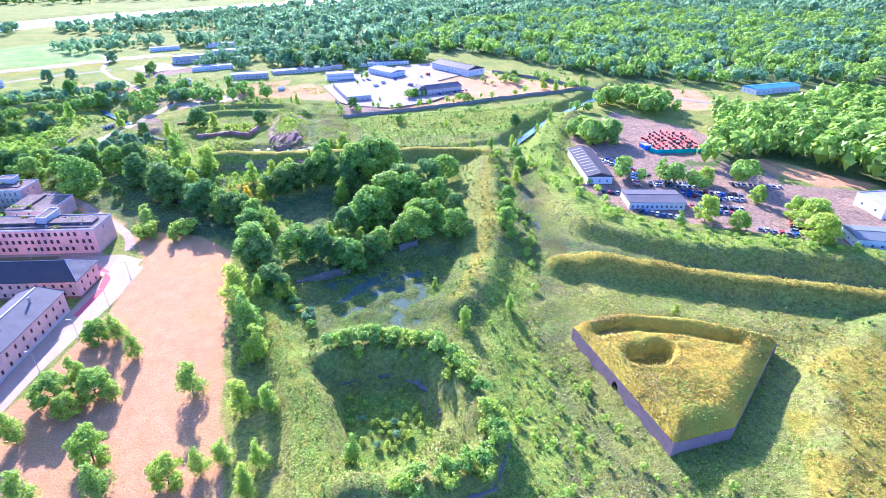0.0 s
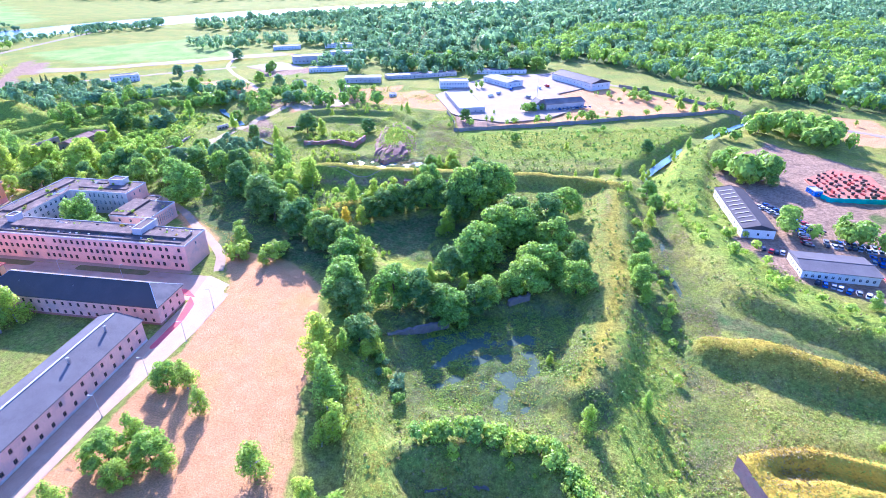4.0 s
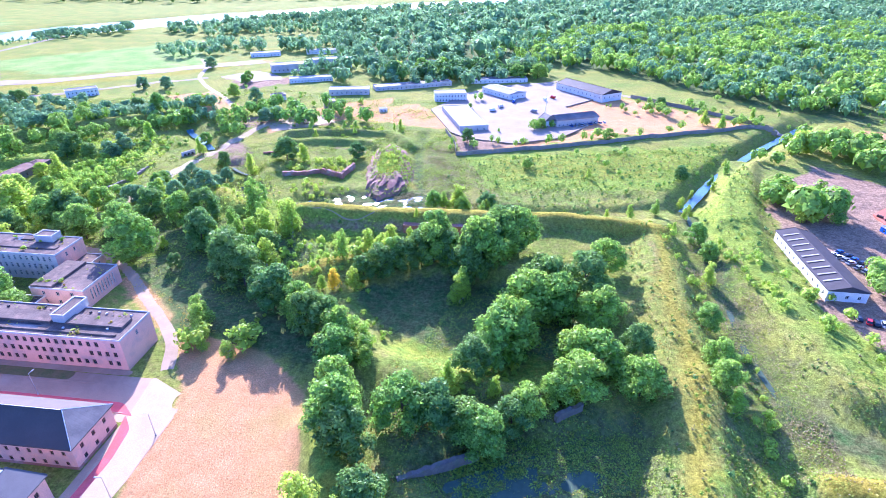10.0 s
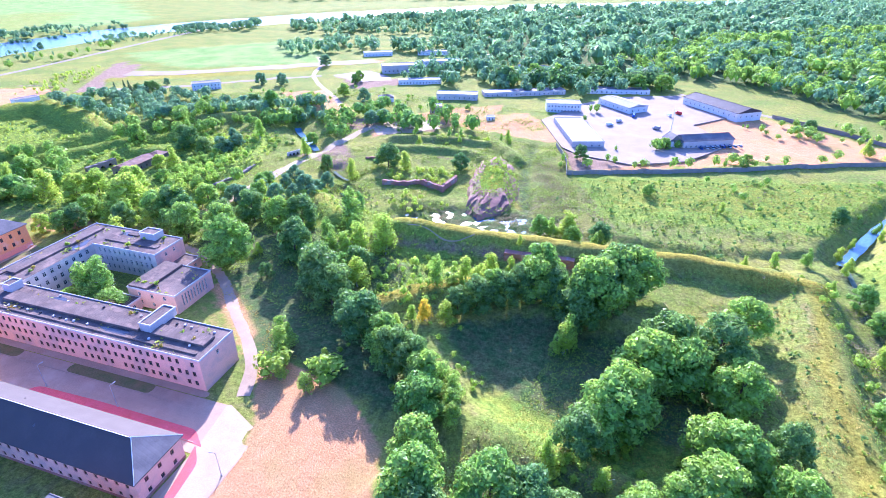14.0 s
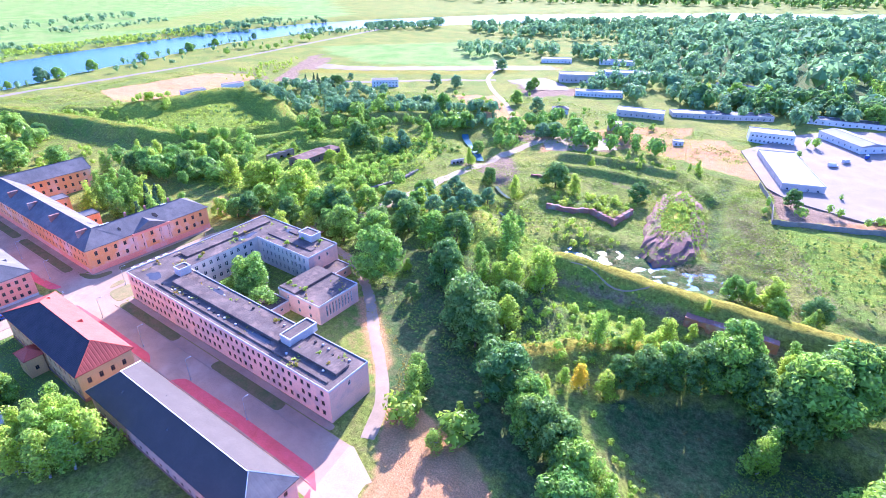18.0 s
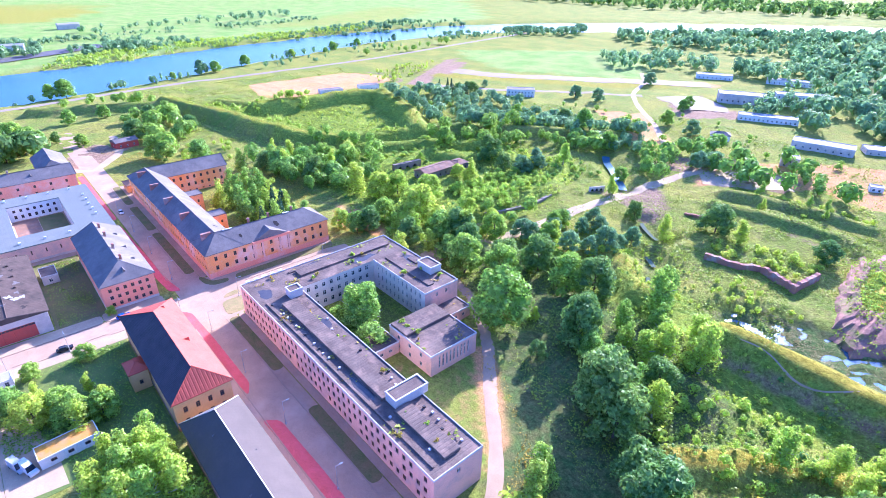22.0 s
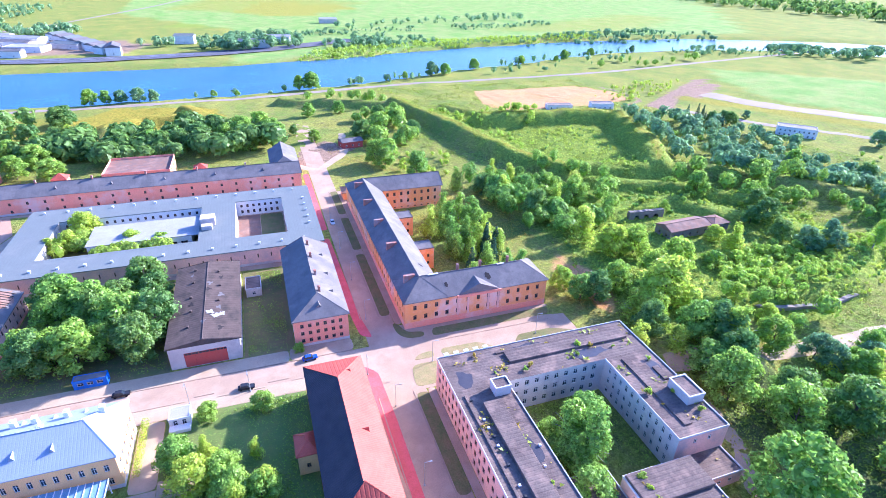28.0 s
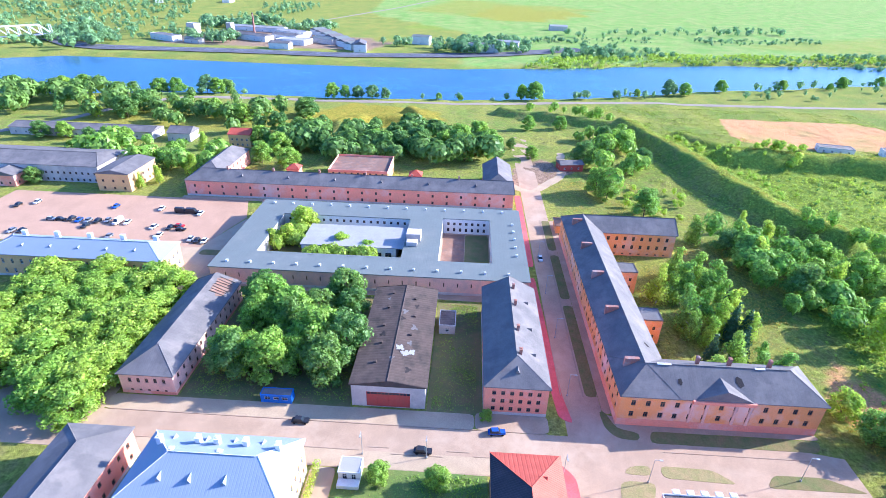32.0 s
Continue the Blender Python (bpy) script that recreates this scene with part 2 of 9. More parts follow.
RENDER_ROSE = mat("rose_render", (0.88, 0.32, 0.21), (0.82, 0.34, 0.23), 0.15, stain=(0.76, 0.50, 0.43), stain_scale=0.08)
RENDER_GREY = mat("grey_render", (0.66, 0.58, 0.52), (0.55, 0.48, 0.44), 0.15, stain=(0.43, 0.37, 0.34), stain_scale=0.1)
RENDER_YELLOW = mat("ochre_render", (0.80, 0.49, 0.22), (0.72, 0.43, 0.19), 0.2)
RENDER_WHITE = mat("white_render", (0.78, 0.76, 0.72), (0.68, 0.66, 0.63), 0.2)
BRICK = mat("old_brick", (0.42, 0.19, 0.13), (0.32, 0.16, 0.13), 0.5, bump=0.5, stain=(0.42, 0.34, 0.30), stain_scale=0.25)
STONE = mat("weathered_stone", (0.27, 0.22, 0.185), (0.19, 0.155, 0.135), 0.5, bump=0.5, stain=(0.18, 0.20, 0.12), stain_scale=0.3, vary=0.15)
SCARP = mat("purple_brick_scarp", (0.40, 0.24, 0.22), (0.30, 0.19, 0.18), 0.5, bump=0.5, stain=(0.30, 0.24, 0.21), stain_scale=0.3)
DARK_SLATE = mat("dark_slate_roof", (0.15, 0.14, 0.14), (0.12, 0.112, 0.115), 0.2, rough=0.75, metal=0.0, stain=(0.15, 0.145, 0.145), stain_scale=0.12)
BITUMEN = mat("bitumen_roof", (0.19, 0.145, 0.12), (0.115, 0.085, 0.075), 0.14, bump=0.2, fine=3, ridge=("X", 1.0, 0.5), stain=(0.29, 0.20, 0.155), stain_scale=0.2)
SLATE = mat("grey_sheet_roof", (0.19, 0.172, 0.163), (0.14, 0.128, 0.124), 0.2, rough=0.75, stain=(0.24, 0.21, 0.19), stain_scale=0.12, ridge=("X", 1.1, 0.06))
SLATE_Y = mat("grey_sheet_roof_cross", (0.19, 0.172, 0.163), (0.14, 0.128, 0.124), 0.2, rough=0.75, stain=(0.24, 0.21, 0.19), stain_scale=0.12, ridge=("Y", 1.1, 0.06))
PALE_SHEET = mat("pale_sheet_roof", (0.11, 0.09, 0.078), (0.092, 0.076, 0.067), 0.2, rough=0.65, metal=0.1, stain=(0.098, 0.08, 0.07), stain_scale=0.1, ridge=("X", 1.2, 0.05))
QUAD_SHEET = mat("grey_quad_roof", (0.185, 0.205, 0.19), (0.16, 0.178, 0.168), 0.1, rough=0.8, stain=(0.21, 0.22, 0.20), stain_scale=0.1, ridge=("Y", 1.2, 0.06))
BLUE_METAL = mat("blue_white_metal_roof", (0.30, 0.345, 0.40), (0.28, 0.325, 0.375), 0.2, rough=0.55, ridge=("Y", 0.7, 0.1))
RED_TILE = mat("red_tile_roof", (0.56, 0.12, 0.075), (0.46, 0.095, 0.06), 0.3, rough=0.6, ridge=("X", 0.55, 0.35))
# the red tile with turned ribs, darkened for the shaded hip ends
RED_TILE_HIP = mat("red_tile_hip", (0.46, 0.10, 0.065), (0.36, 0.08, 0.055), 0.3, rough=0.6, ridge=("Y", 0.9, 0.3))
# charcoal colour standing in for shade on the red roof's south slope
SHADED_SLOPE = mat("shaded_slope_charcoal", (0.07, 0.06, 0.065), (0.05, 0.045, 0.05), 0.3, rough=0.6, ridge=("X", 0.55, 0.4))
OLD_SHEET = mat("brown_sheet_roof", (0.135, 0.098, 0.078), (0.09, 0.066, 0.056), 0.25, stain=(0.06, 0.05, 0.042), stain_scale=0.2, ridge=("X", 1.1, 0.3))
RUST = mat("rusty_sheet", (0.28, 0.15, 0.10), (0.20, 0.14, 0.115), 0.4, stain=(0.34, 0.22, 0.16), stain_scale=0.15)
WHITE_ROOF = mat("white_flat_roof", (0.39, 0.375, 0.36), (0.33, 0.315, 0.305), 0.1, stain=(0.29, 0.27, 0.25), stain_scale=0.08)
WHITE_TRIM = mat("white_trim", (0.78, 0.78, 0.78), (0.7, 0.7, 0.7), 0.4)
DARK_METAL = mat("dark_metal", (0.06, 0.06, 0.065), rough=0.5)
GALV = mat("galvanised_steel", (0.5, 0.5, 0.5), rough=0.5, metal=0.6)
DARK = mat("dark_opening", (0.02, 0.02, 0.025), rough=0.8)
PANE = mat("window_glass", (0.035, 0.045, 0.06), (0.02, 0.03, 0.04), 0.5, rough=0.12)
FRAME_W = mat("window_frame_white", (0.7, 0.7, 0.68))
FRAME_B = mat("window_frame_brown", (0.24, 0.14, 0.09))
BLUE_PAINT = mat("blue_paint", (0.05, 0.2, 0.68), rough=0.5)
RED_DOOR = mat("red_door_paint", (0.50, 0.09, 0.07), (0.42, 0.10, 0.08), 0.8)
TEAL_CLOTH = mat("teal_netting", (0.05, 0.50, 0.45))
BARK = mat("bark", (0.14, 0.11, 0.09), (0.09, 0.07, 0.06), 1.5, bump=0.4)
BIRCH_BARK = mat("birch_bark", (0.55, 0.53, 0.49), (0.2, 0.18, 0.17), 1.5)
LEAF_DARK = leaf_mat("leaves_dark", (0.141, 0.286, 0.0691), (0.212, 0.341, 0.0691), 0.4)
LEAF_MID = leaf_mat("leaves_mid", (0.23, 0.418, 0.0691), (0.345, 0.506, 0.0691), 0.4)
LEAF_LIGHT = leaf_mat("leaves_light", (0.368, 0.55, 0.0691), (0.508, 0.616, 0.0691), 0.35, 0.58)
LEAF_LINDEN = leaf_mat("leaves_linden", (0.30, 0.48, 0.07), (0.43, 0.56, 0.075), 0.4, 0.55)
PARAPET = mat("concrete_coping", (0.66, 0.63, 0.62), (0.55, 0.52, 0.52), 0.4, stain=(0.40, 0.36, 0.36), stain_scale=0.5)
STREAM_WATER = water_mat("stream_water", (0.10, 0.20, 0.27), 0.16)
TORN = mat("torn_roof_hole", (0.035, 0.03, 0.03), (0.06, 0.05, 0.045), 2.0)
LEAF_YELLOW = leaf_mat("leaves_yellow", (0.80, 0.62, 0.03), (0.85, 0.66, 0.03))
LEAF_STRAW = leaf_mat("leaves_straw", (0.42, 0.38, 0.05), (0.48, 0.34, 0.06), 0.45)
WEEDS = leaf_mat("weeds", (0.25, 0.40, 0.05), (0.37, 0.45, 0.055), 0.4)
REEDS = leaf_mat("reeds", (0.27, 0.28, 0.09), (0.38, 0.31, 0.14), 0.35)
LEAF_GREY = leaf_mat("leaves_grey_green", (0.189, 0.34, 0.144), (0.255, 0.41, 0.168), 0.35)
NEEDLES = leaf_mat("needles", (0.05, 0.12, 0.065), (0.08, 0.15, 0.065))


# ---- helpers for building ----
def link_mesh(name, verts, faces, material, parent=None, smooth=False):
    me = bpy.data.meshes.new(name)
    me.from_pydata(verts, [], faces)
    for q in material if isinstance(material, (list, tuple)) else [material]:
        me.materials.append(q)
    if smooth:
        me.shade_smooth()
    ob = new(name, me)
    ob.parent = parent
    return ob


def part(name, bm, material, parent, label=""):
    """Links a bmesh as one mesh object under a thing or a part."""
    me = bpy.data.meshes.new(name)
    bm.normal_update()
    bm.to_mesh(me)
    bm.free()
    for q in material if isinstance(material, (list, tuple)) else [material]:
        me.materials.append(q)
    ob = new(name, me)
    ob.parent = parent
    return tagged(ob, label) if label else ob


def thing(name, label, category, x=0.0, y=0.0, z=0.0, turn=0.0, group="", kind=""):
    ob = new(name)
    ob.empty_display_size = 0.5
    ob.matrix_basis = pose(x, y, z, 0, 0, turn)
    return tagged(ob, label, category, group, kind)


def box(bm, x0, y0, z0, x1, y1, z1, bevel=0.0, mi=0):
    vs = [bm.verts.new(c) for c in ((x0, y0, z0), (x1, y0, z0), (x1, y1, z0), (x0, y1, z0), (x0, y0, z1), (x1, y0, z1), (x1, y1, z1), (x0, y1, z1))]
    fs = [bm.faces.new([vs[i] for i in f]) for f in ((3, 2, 1, 0), (4, 5, 6, 7), (0, 1, 5, 4), (1, 2, 6, 5), (2, 3, 7, 6), (3, 0, 4, 7))]
    for f in fs:
        f.material_index = mi
    if bevel:
        bmesh.ops.bevel(bm, geom=list({e for f in fs for e in f.edges}), offset=bevel, segments=1, affect="EDGES")
    return fs


def seg_dist(X, Y, pts, closed=False):
    """Distance to a polyline."""
    best = np.full(X.shape, 1e9)
    run = list(zip(pts, pts[1:])) + ([(pts[-1], pts[0])] if closed else [])
    for (ax, ay), (bx, by) in run:
        dx, dy = bx - ax, by - ay
        k = np.clip(((X - ax) * dx + (Y - ay) * dy) / (dx * dx + dy * dy + 1e-9), 0, 1)
        best = np.minimum(best, np.hypot(X - ax - k * dx, Y - ay - k * dy))
    return best


def inside(X, Y, poly):
    r = np.zeros(X.shape, bool)
    for (ax, ay), (bx, by) in zip(poly, poly[1:] + poly[:1]):
        if ay != by:
            r ^= ((ay > Y) != (by > Y)) & (X < (bx - ax) * (Y - ay) / (by - ay) + ax)
    return r


def area(X, Y, poly, soft=3.0):
    """1 inside a polygon, 0 outside, with a soft border."""
    d = seg_dist(X, Y, poly, True) * np.where(inside(X, Y, poly), 1, -1)
    k = np.clip(d / (2 * soft) + 0.5, 0, 1)
    return k * k * (3 - 2 * k)


def bank(X, Y, pts, h, top, foot, closed=False):
    """An earth bank along a line: flat top, sloping sides."""
    k = np.clip((foot - seg_dist(X, Y, pts, closed)) / (foot - top), 0, 1)
    return h * k * k * (3 - 2 * k)


def wavy(X, Y, s, seed=0):
    """Cheap smooth noise from sums of sines, about -1 to 1."""
    rng = np.random.RandomState(seed)
    r = np.zeros(X.shape)
    for k in range(7):
        a, p, q = rng.uniform(0, 6.28), rng.uniform(0, 6.28), s * rng.uniform(0.6, 2.2)
        r += np.sin((X * math.cos(a) + Y * math.sin(a)) * q + p + 1.3 * np.sin((Y * math.cos(a) - X * math.sin(a)) * q * 0.7 + p * 2))
    return r / 3.5


# ---- the land ----
TOWN = [(-500, -200), (-500, 60), (-440, 190), (-370, 258), (-262, 258), (-190, 258), (-118, 214), (-106, 186), (-98, 150), (-98, -200)]
RAVELIN = [(47, 132), (59, 86), (76, 90), (106, 121.5), (83, 132.5), (62, 136)]
RIVER_NEAR = [(-660, -1400), (-600, -700), (-560, -400), (-566, -220), (-598, -84), (-597, 37), (-604, 110), (-610, 170), (-632, 252), (-655, 313), (-684, 383), (-703, 456), (-738, 543), (-760, 633), (-765, 740), (-735, 860), (-640, 1020), (-480, 1220), (-280, 1430), (100, 1750), (700, 2100)]
RIVER_FAR = [(820, 2260), (60, 1900), (-400, 1560), (-690, 1240), (-820, 1000), (-872, 840), (-880, 757), (-876, 669), (-864, 572), (-847, 479), (-827, 392), (-805, 313), (-781, 240), (-759, 145), (-752, 59), (-750, -46), (-752, -182), (-750, -296), (-722, -346), (-735, -450), (-790, -700), (-980, -1400)]
RIVER_POLY = RIVER_NEAR + RIVER_FAR
WEST_MOAT = [(61, 300), (52, 215), (46, 166), (39, 108), (52, 70), (62, 20)]
CANAL = [(190, 500), (128, 430), (88, 378), (62, 335), (59, 285), (52, 228), (54, 202)]
STREAM_HIGH = [(-246, 434), (-240, 425), (-228, 414), (-217, 403), (-208, 393)]
STREAM_LOW = [(-180, 364), (-176.5, 360), (-172, 356.4), (-166, 353.5)]
POOL_UPPER = [(-161.5, 337), (-158, 333.5), (-155, 331.5)]
POOL_LOWER = [(-152.5, 322.5), (-150, 318.5), (-148, 316)]

MARSH = [(-126, 322), (-112, 333), (-97, 336), (-77, 338), (-62, 340), (-50, 336), (-48, 324), (-62, 316), (-86, 313), (-105, 311), (-122, 312)]


DIRT_FIELD = [(-572, 345), (-571, 448), (-540, 470), (-508, 463), (-500, 430), (-500, 346), (-520, 333)]
STRAW_FIELD = [(-122, 208), (-100, 214), (-92, 206), (-76, 192), (-66, 160), (-62, 136), (-53, 105), (-44, 79), (-30, 20), (-105, 20), (-110, 106), (-105, 150), (-108, 186)]


def outwork_z(X, Y):
    """Surface of the triangular outwork: sloping rampart, parapet, sunken ways."""
    k = np.clip(seg_dist(X, Y, RAVELIN, True) / 6.5, 0, 1)
    z = 3.02 + 3.3 * (1 - (1 - k) ** 2)
    z = z + bank(X, Y, [(50, 130), (62, 133), (83, 129.5), (102, 121)], 1.3, 0.4, 3.2)
    z = z - bank(X, Y, [(54, 126.5), (64, 128), (78, 125), (92, 119.5)], 2.3, 0.9, 3.4)
    z = z - bank(X, Y, [(61, 114.5), (64.5, 114), (68, 116.5)], 3.8, 2.4, 5.0)
    return z + 0.12 * wavy(X, Y, 0.8, 41) * np.clip(k * 3, 0, 1)


def land_height(X, Y):
    town = area(X, Y, TOWN, 6)
    far = np.clip((np.hypot(X + 60, Y - 230) - 650) / 600, 0, 1)
    z = (0.5 * wavy(X, Y, 0.09, 1) + 0.25 * wavy(X, Y, 0.35, 2) + 0.16 * wavy(X, Y, 0.9, 4)) * (1 - town) * (1 - 0.85 * area(X, Y, STRAW_FIELD, 4)) * (1 - np.clip((np.hypot(X + 150, Y - 250) - 380) / 250, 0, 1))
    z = z + far * 0.5 * wavy(X, Y, 0.005, 3)
    # ditches
    low = np.zeros(X.shape)
    low = np.maximum(low, bank(X, Y, WEST_MOAT, 2.5, 9, 20))
    low = np.maximum(low, bank(X, Y, CANAL[3:], 2.8, 4, 11))
    low = np.maximum(low, bank(X, Y, CANAL[:4], 5.0, 3.5, 12))
    low = np.maximum(low, bank(X, Y, [(54, 200), (72, 189), (100, 174), (170, 152), (260, 120)], 2.2, 6, 14))
    for run in (STREAM_HIGH, STREAM_LOW, POOL_UPPER, POOL_LOWER):
        low = np.maximum(low, bank(X, Y, run, 2.6, 3, 11))
    low = np.maximum(low, 3.4 * area(X, Y, [(-25, 116), (-12, 119), (0, 115), (5, 102), (1, 88), (-14, 84), (-21, 98)], 1.6))
    low = np.maximum(low, 2.2 * area(X, Y, [(-40, 172), (-30, 140), (6, 138), (14, 158), (20, 190), (10, 205), (-30, 185)], 5))
    low = np.maximum(low, 3.0 * area(X, Y, [(-58, 216), (-22, 204), (4, 215), (10, 240), (-18, 256), (-58, 258), (-72, 236)], 5))
    low = np.maximum(low, 2.08 * area(X, Y, MARSH, 4))
    low = np.maximum(low, bank(X, Y, [(-30, 318), (10, 316), (50, 328)], 1.8, 5, 10))
    low = np.maximum(low, bank(X, Y, [(-112, 286), (-70, 285), (-40, 287), (-20, 290)], 2.4, 3.5, 11))
    low = np.maximum(low, bank(X, Y, [(-62, 316), (-67, 344), (-74, 373), (-78, 406), (-80, 439)], 1.7, 2, 7))
    z = z - low
    # banks
    up = np.zeros(X.shape)
    for pts, h, top, foot in (
        ([(-67, 180), (-50, 143), (-36, 116), (-29, 98), (-24, 76), (-18, 40)], 5.0, 1.8, 8.5),
        ([(-30, 121), (-16, 126), (4, 123), (12, 105), (16, 90), (12, 80), (-2, 76), (-16, 78), (-24, 76)], 4.8, 1.6, 6.5),
        ([(42, 296), (33, 252), (32, 223), (29, 200), (20, 168), (12, 152)], 4.0, 4.0, 13),
        ([(-116, 301), (-93, 303), (-61, 301), (-30, 302), (-4, 306), (27, 304), (42, 298)], 5.5, 2.0, 8.5),
        ([(112, 405), (99, 373), (80, 320), (68, 271), (75, 214), (106, 189), (148, 179), (230, 150)], 3.2, 5.0, 13),
        ([(54, 176), (155, 141), (270, 98)], 6.0, 1.5, 9),
        ([(-168, 424), (-132, 433), (-102, 432), (-84, 408)], 3.0, 1.5, 7),
        ([(-165, 406), (-112, 411), (-95, 396)], 2.6, 1.5, 6),
        ([(-533, 263), (-495, 270), (-454, 282), (-419, 288), (-380, 300), (-362, 312)], 8.0, 2.5, 13),
        ([(-470, 310), (-461, 372), (-452, 410), (-382, 387), (-352, 368)], 8.5, 2.5, 14),
        ([(-372, 300), (-341, 390), (-303, 431), (-250, 470)], 5.5, 2.0, 10),
        ([(-547, 111), (-520, 127), (-522, 85), (-498, 60)], 6.0, 2.5, 11),
        ([(-560, 180), (-530, 262)], 5.0, 2.0, 11),
        ([(-520, 300), (-490, 318), (-478, 350)], 2.5, 1.5, 9),
        ([(-345, 320), (-325, 360), (-300, 385)], 4.0, 1.5, 8),
        ([(-310, 305), (-312, 345), (-292, 362)], 3.0, 3.0, 10),
        ([(-238, 300), (-233, 330), (-233, 360), (-250, 384), (-285, 372)], 3.5, 4.0, 12),
        ([(-184, 306), (-175, 314), (-163, 318), (-151, 312), (-145, 305)], 4.0, 3.0, 12),
        ([(-222, 265), (-205, 285)], 3.0, 2.0, 9),
        ([(-62, 205), (-30, 200), (-8, 192), (6, 196), (14, 215)], 2.2, 2.0, 8),
        ([(-102, 247), (-90, 258), (-78, 267), (-64, 273), (-49, 273), (-38, 271), (-10, 256), (16, 240)], 2.8, 1.5, 7),
    ):
        up = np.maximum(up, bank(X, Y, pts, h, top, foot))
    up = np.maximum(up, 3.0 * area(X, Y, [(111, 112), (82, 70), (66, 20), (280, 20), (280, 100), (155, 140)], 5))
    up = np.maximum(up, 2.4 * area(X, Y, [(-100, 384), (-84, 390), (-81, 358), (-92, 350)], 4))
    up = up * (1 - town)
    z = z + up * (1 + 0.08 * wavy(X, Y, 0.15, 5))
    # the triangular outwork
    d = seg_dist(X, Y, RAVELIN, True)
    ins = inside(X, Y, RAVELIN)
    z = np.where(ins, -1.0, np.where(d < 9, np.minimum(z, -1.0 + 0.3 * np.clip(d - 5, 0, 4)), z))
    # river bed
    rp = area(X, Y, RIVER_POLY, 7)
    z = z * (1 - rp) - 6.0 * rp
    z = z + area(X, Y, [(-36, 168), (-28, 146), (2, 143), (8, 158), (4, 178), (-14, 180)], 4) * (0.45 * wavy(X, Y, 0.4, 23) + 0.25 * wavy(X, Y, 1.1, 24))
    z = z + area(X, Y, MARSH, 3) * (0.55 * wavy(X, Y, 0.55, 21) + 0.3 * wavy(X, Y, 1.1, 22))
    for run in (STREAM_HIGH, STREAM_LOW, POOL_UPPER, POOL_LOWER):
        z = np.where(seg_dist(X, Y, run) < 3.5, np.minimum(z, -2.6), z)
    z = np.where(town > 0.98, 0, z)
    return z


def land_weights(X, Y):
    w = np.zeros(X.shape + (6,))
    n = 0.18 * wavy(X, Y, 0.25, 9) * (1 - np.clip((np.hypot(X + 150, Y - 250) - 380) / 250, 0, 1))

    def put(k, poly, soft=3.0, s=1.0):
        w[..., k] = np.maximum(w[..., k], s * area(X + 4 * n * min(soft, 8), Y - 3 * n * min(soft, 8), poly, soft))

    def line(k, pts, half, soft=2.0, s=1.0):
        w[..., k] = np.maximum(w[..., k], s * np.clip((half + soft - seg_dist(X, Y, pts)) / (2 * soft), 0, 1))
    # 0 straw, 1 lush, 2 soil, 3 reeds and painted shade, 4 crops, 5 dry bank grass
    put(0, STRAW_FIELD, 1.5)
    put(0, DIRT_FIELD, 3, 1.0)
    put(0, [(-319, 525), (-283, 541), (-224, 482), (-238, 456)], 3)
    put(0, [(-10, 605), (70, 560), (150, 480), (35, 440), (-30, 405), (-50, 420)], 4, 0.9)
    put(0, [(-145, 470), (-95, 455), (-62, 450), (-95, 520), (-160, 490)], 4, 0.8)
    put(0, [(200, 400), (235, 400), (250, 470), (215, 480)], 4, 0.8)
    line(0, [(-512, 548), (-470, 563), (-430, 594), (-370, 645), (-305, 697)], 12, 4, 0.7)
    line(5, [(-500, 520), (-440, 560), (-380, 600), (-330, 650)], 14, 8, 0.6)
    put(0, [(190, 300), (260, 240), (205, 245), (180, 290)], 4, 0.8)
    put(5, [(-575, 60), (-560, 130), (-520, 140), (-500, 60), (-540, 40)], 5, 1.0)
    put(0, [(-265, 252), (-240, 262), (-255, 275), (-285, 265)], 3, 0.8)
    put(0, [(-165, 240), (-128, 211), (-118, 205), (-124, 218), (-150, 238), (-162, 246)], 2, 0.8)
    put(0, [(-183, 209), (-129, 209), (-140, 226), (-160, 244), (-160, 222), (-183, 222)], 3, 0.3)
    # lush weeds
    put(1, [(-24, 112), (-4, 112), (2, 100), (-2, 88), (-16, 86)], 2)
    put(1, [(-150, 250), (-120, 240), (-60, 300), (-110, 300), (-150, 330), (-170, 300)], 6, 0.8)
    put(1, [(-320, 270), (-230, 270), (-215, 330), (-240, 400), (-300, 400), (-360, 330)], 8, 0.9)
    put(1, [(-540, 262), (-372, 290), (-340, 330), (-300, 400), (-345, 375), (-450, 412), (-475, 330)], 6, 0.7)
    line(5, [(-533, 263), (-495, 270), (-454, 282), (-419, 288), (-380, 300), (-362, 312)], 3, 3, 0.7)
    line(5, [(-470, 310), (-461, 372), (-452, 410), (-382, 387), (-352, 368)], 3, 3, 0.7)
    put(1, [(-60, 215), (-40, 200), (0, 200), (-10, 225), (-40, 235)], 4, 0.9)
    line(1, [(-67, 180), (-50, 143), (-36, 116), (-29, 98), (-24, 76), (-18, 40)], 4, 3, 0.9)
    put(1, [(36, 130), (44, 80), (70, 30), (10, 30), (18, 90), (18, 130), (30, 180), (50, 190)], 6, 0.9)
    put(1, [(-50, 395), (125, 440), (56, 352), (-40, 340)], 6, 0.8)
    put(5, [(-40, 392), (120, 436), (64, 366), (-30, 352)], 8, 0.42)
    put(1, [(62, 330), (80, 345), (98, 390), (106, 380), (90, 320), (86, 270), (92, 226), (112, 204), (180, 186), (235, 170), (235, 158), (150, 172), (100, 186), (74, 212), (62, 270)], 4, 0.7)
    # soil
    put(2, [(102, 342), (150, 400), (192, 350), (192, 300), (192, 250), (235, 236), (240, 160), (160, 188), (95, 222), (84, 250)], 3)
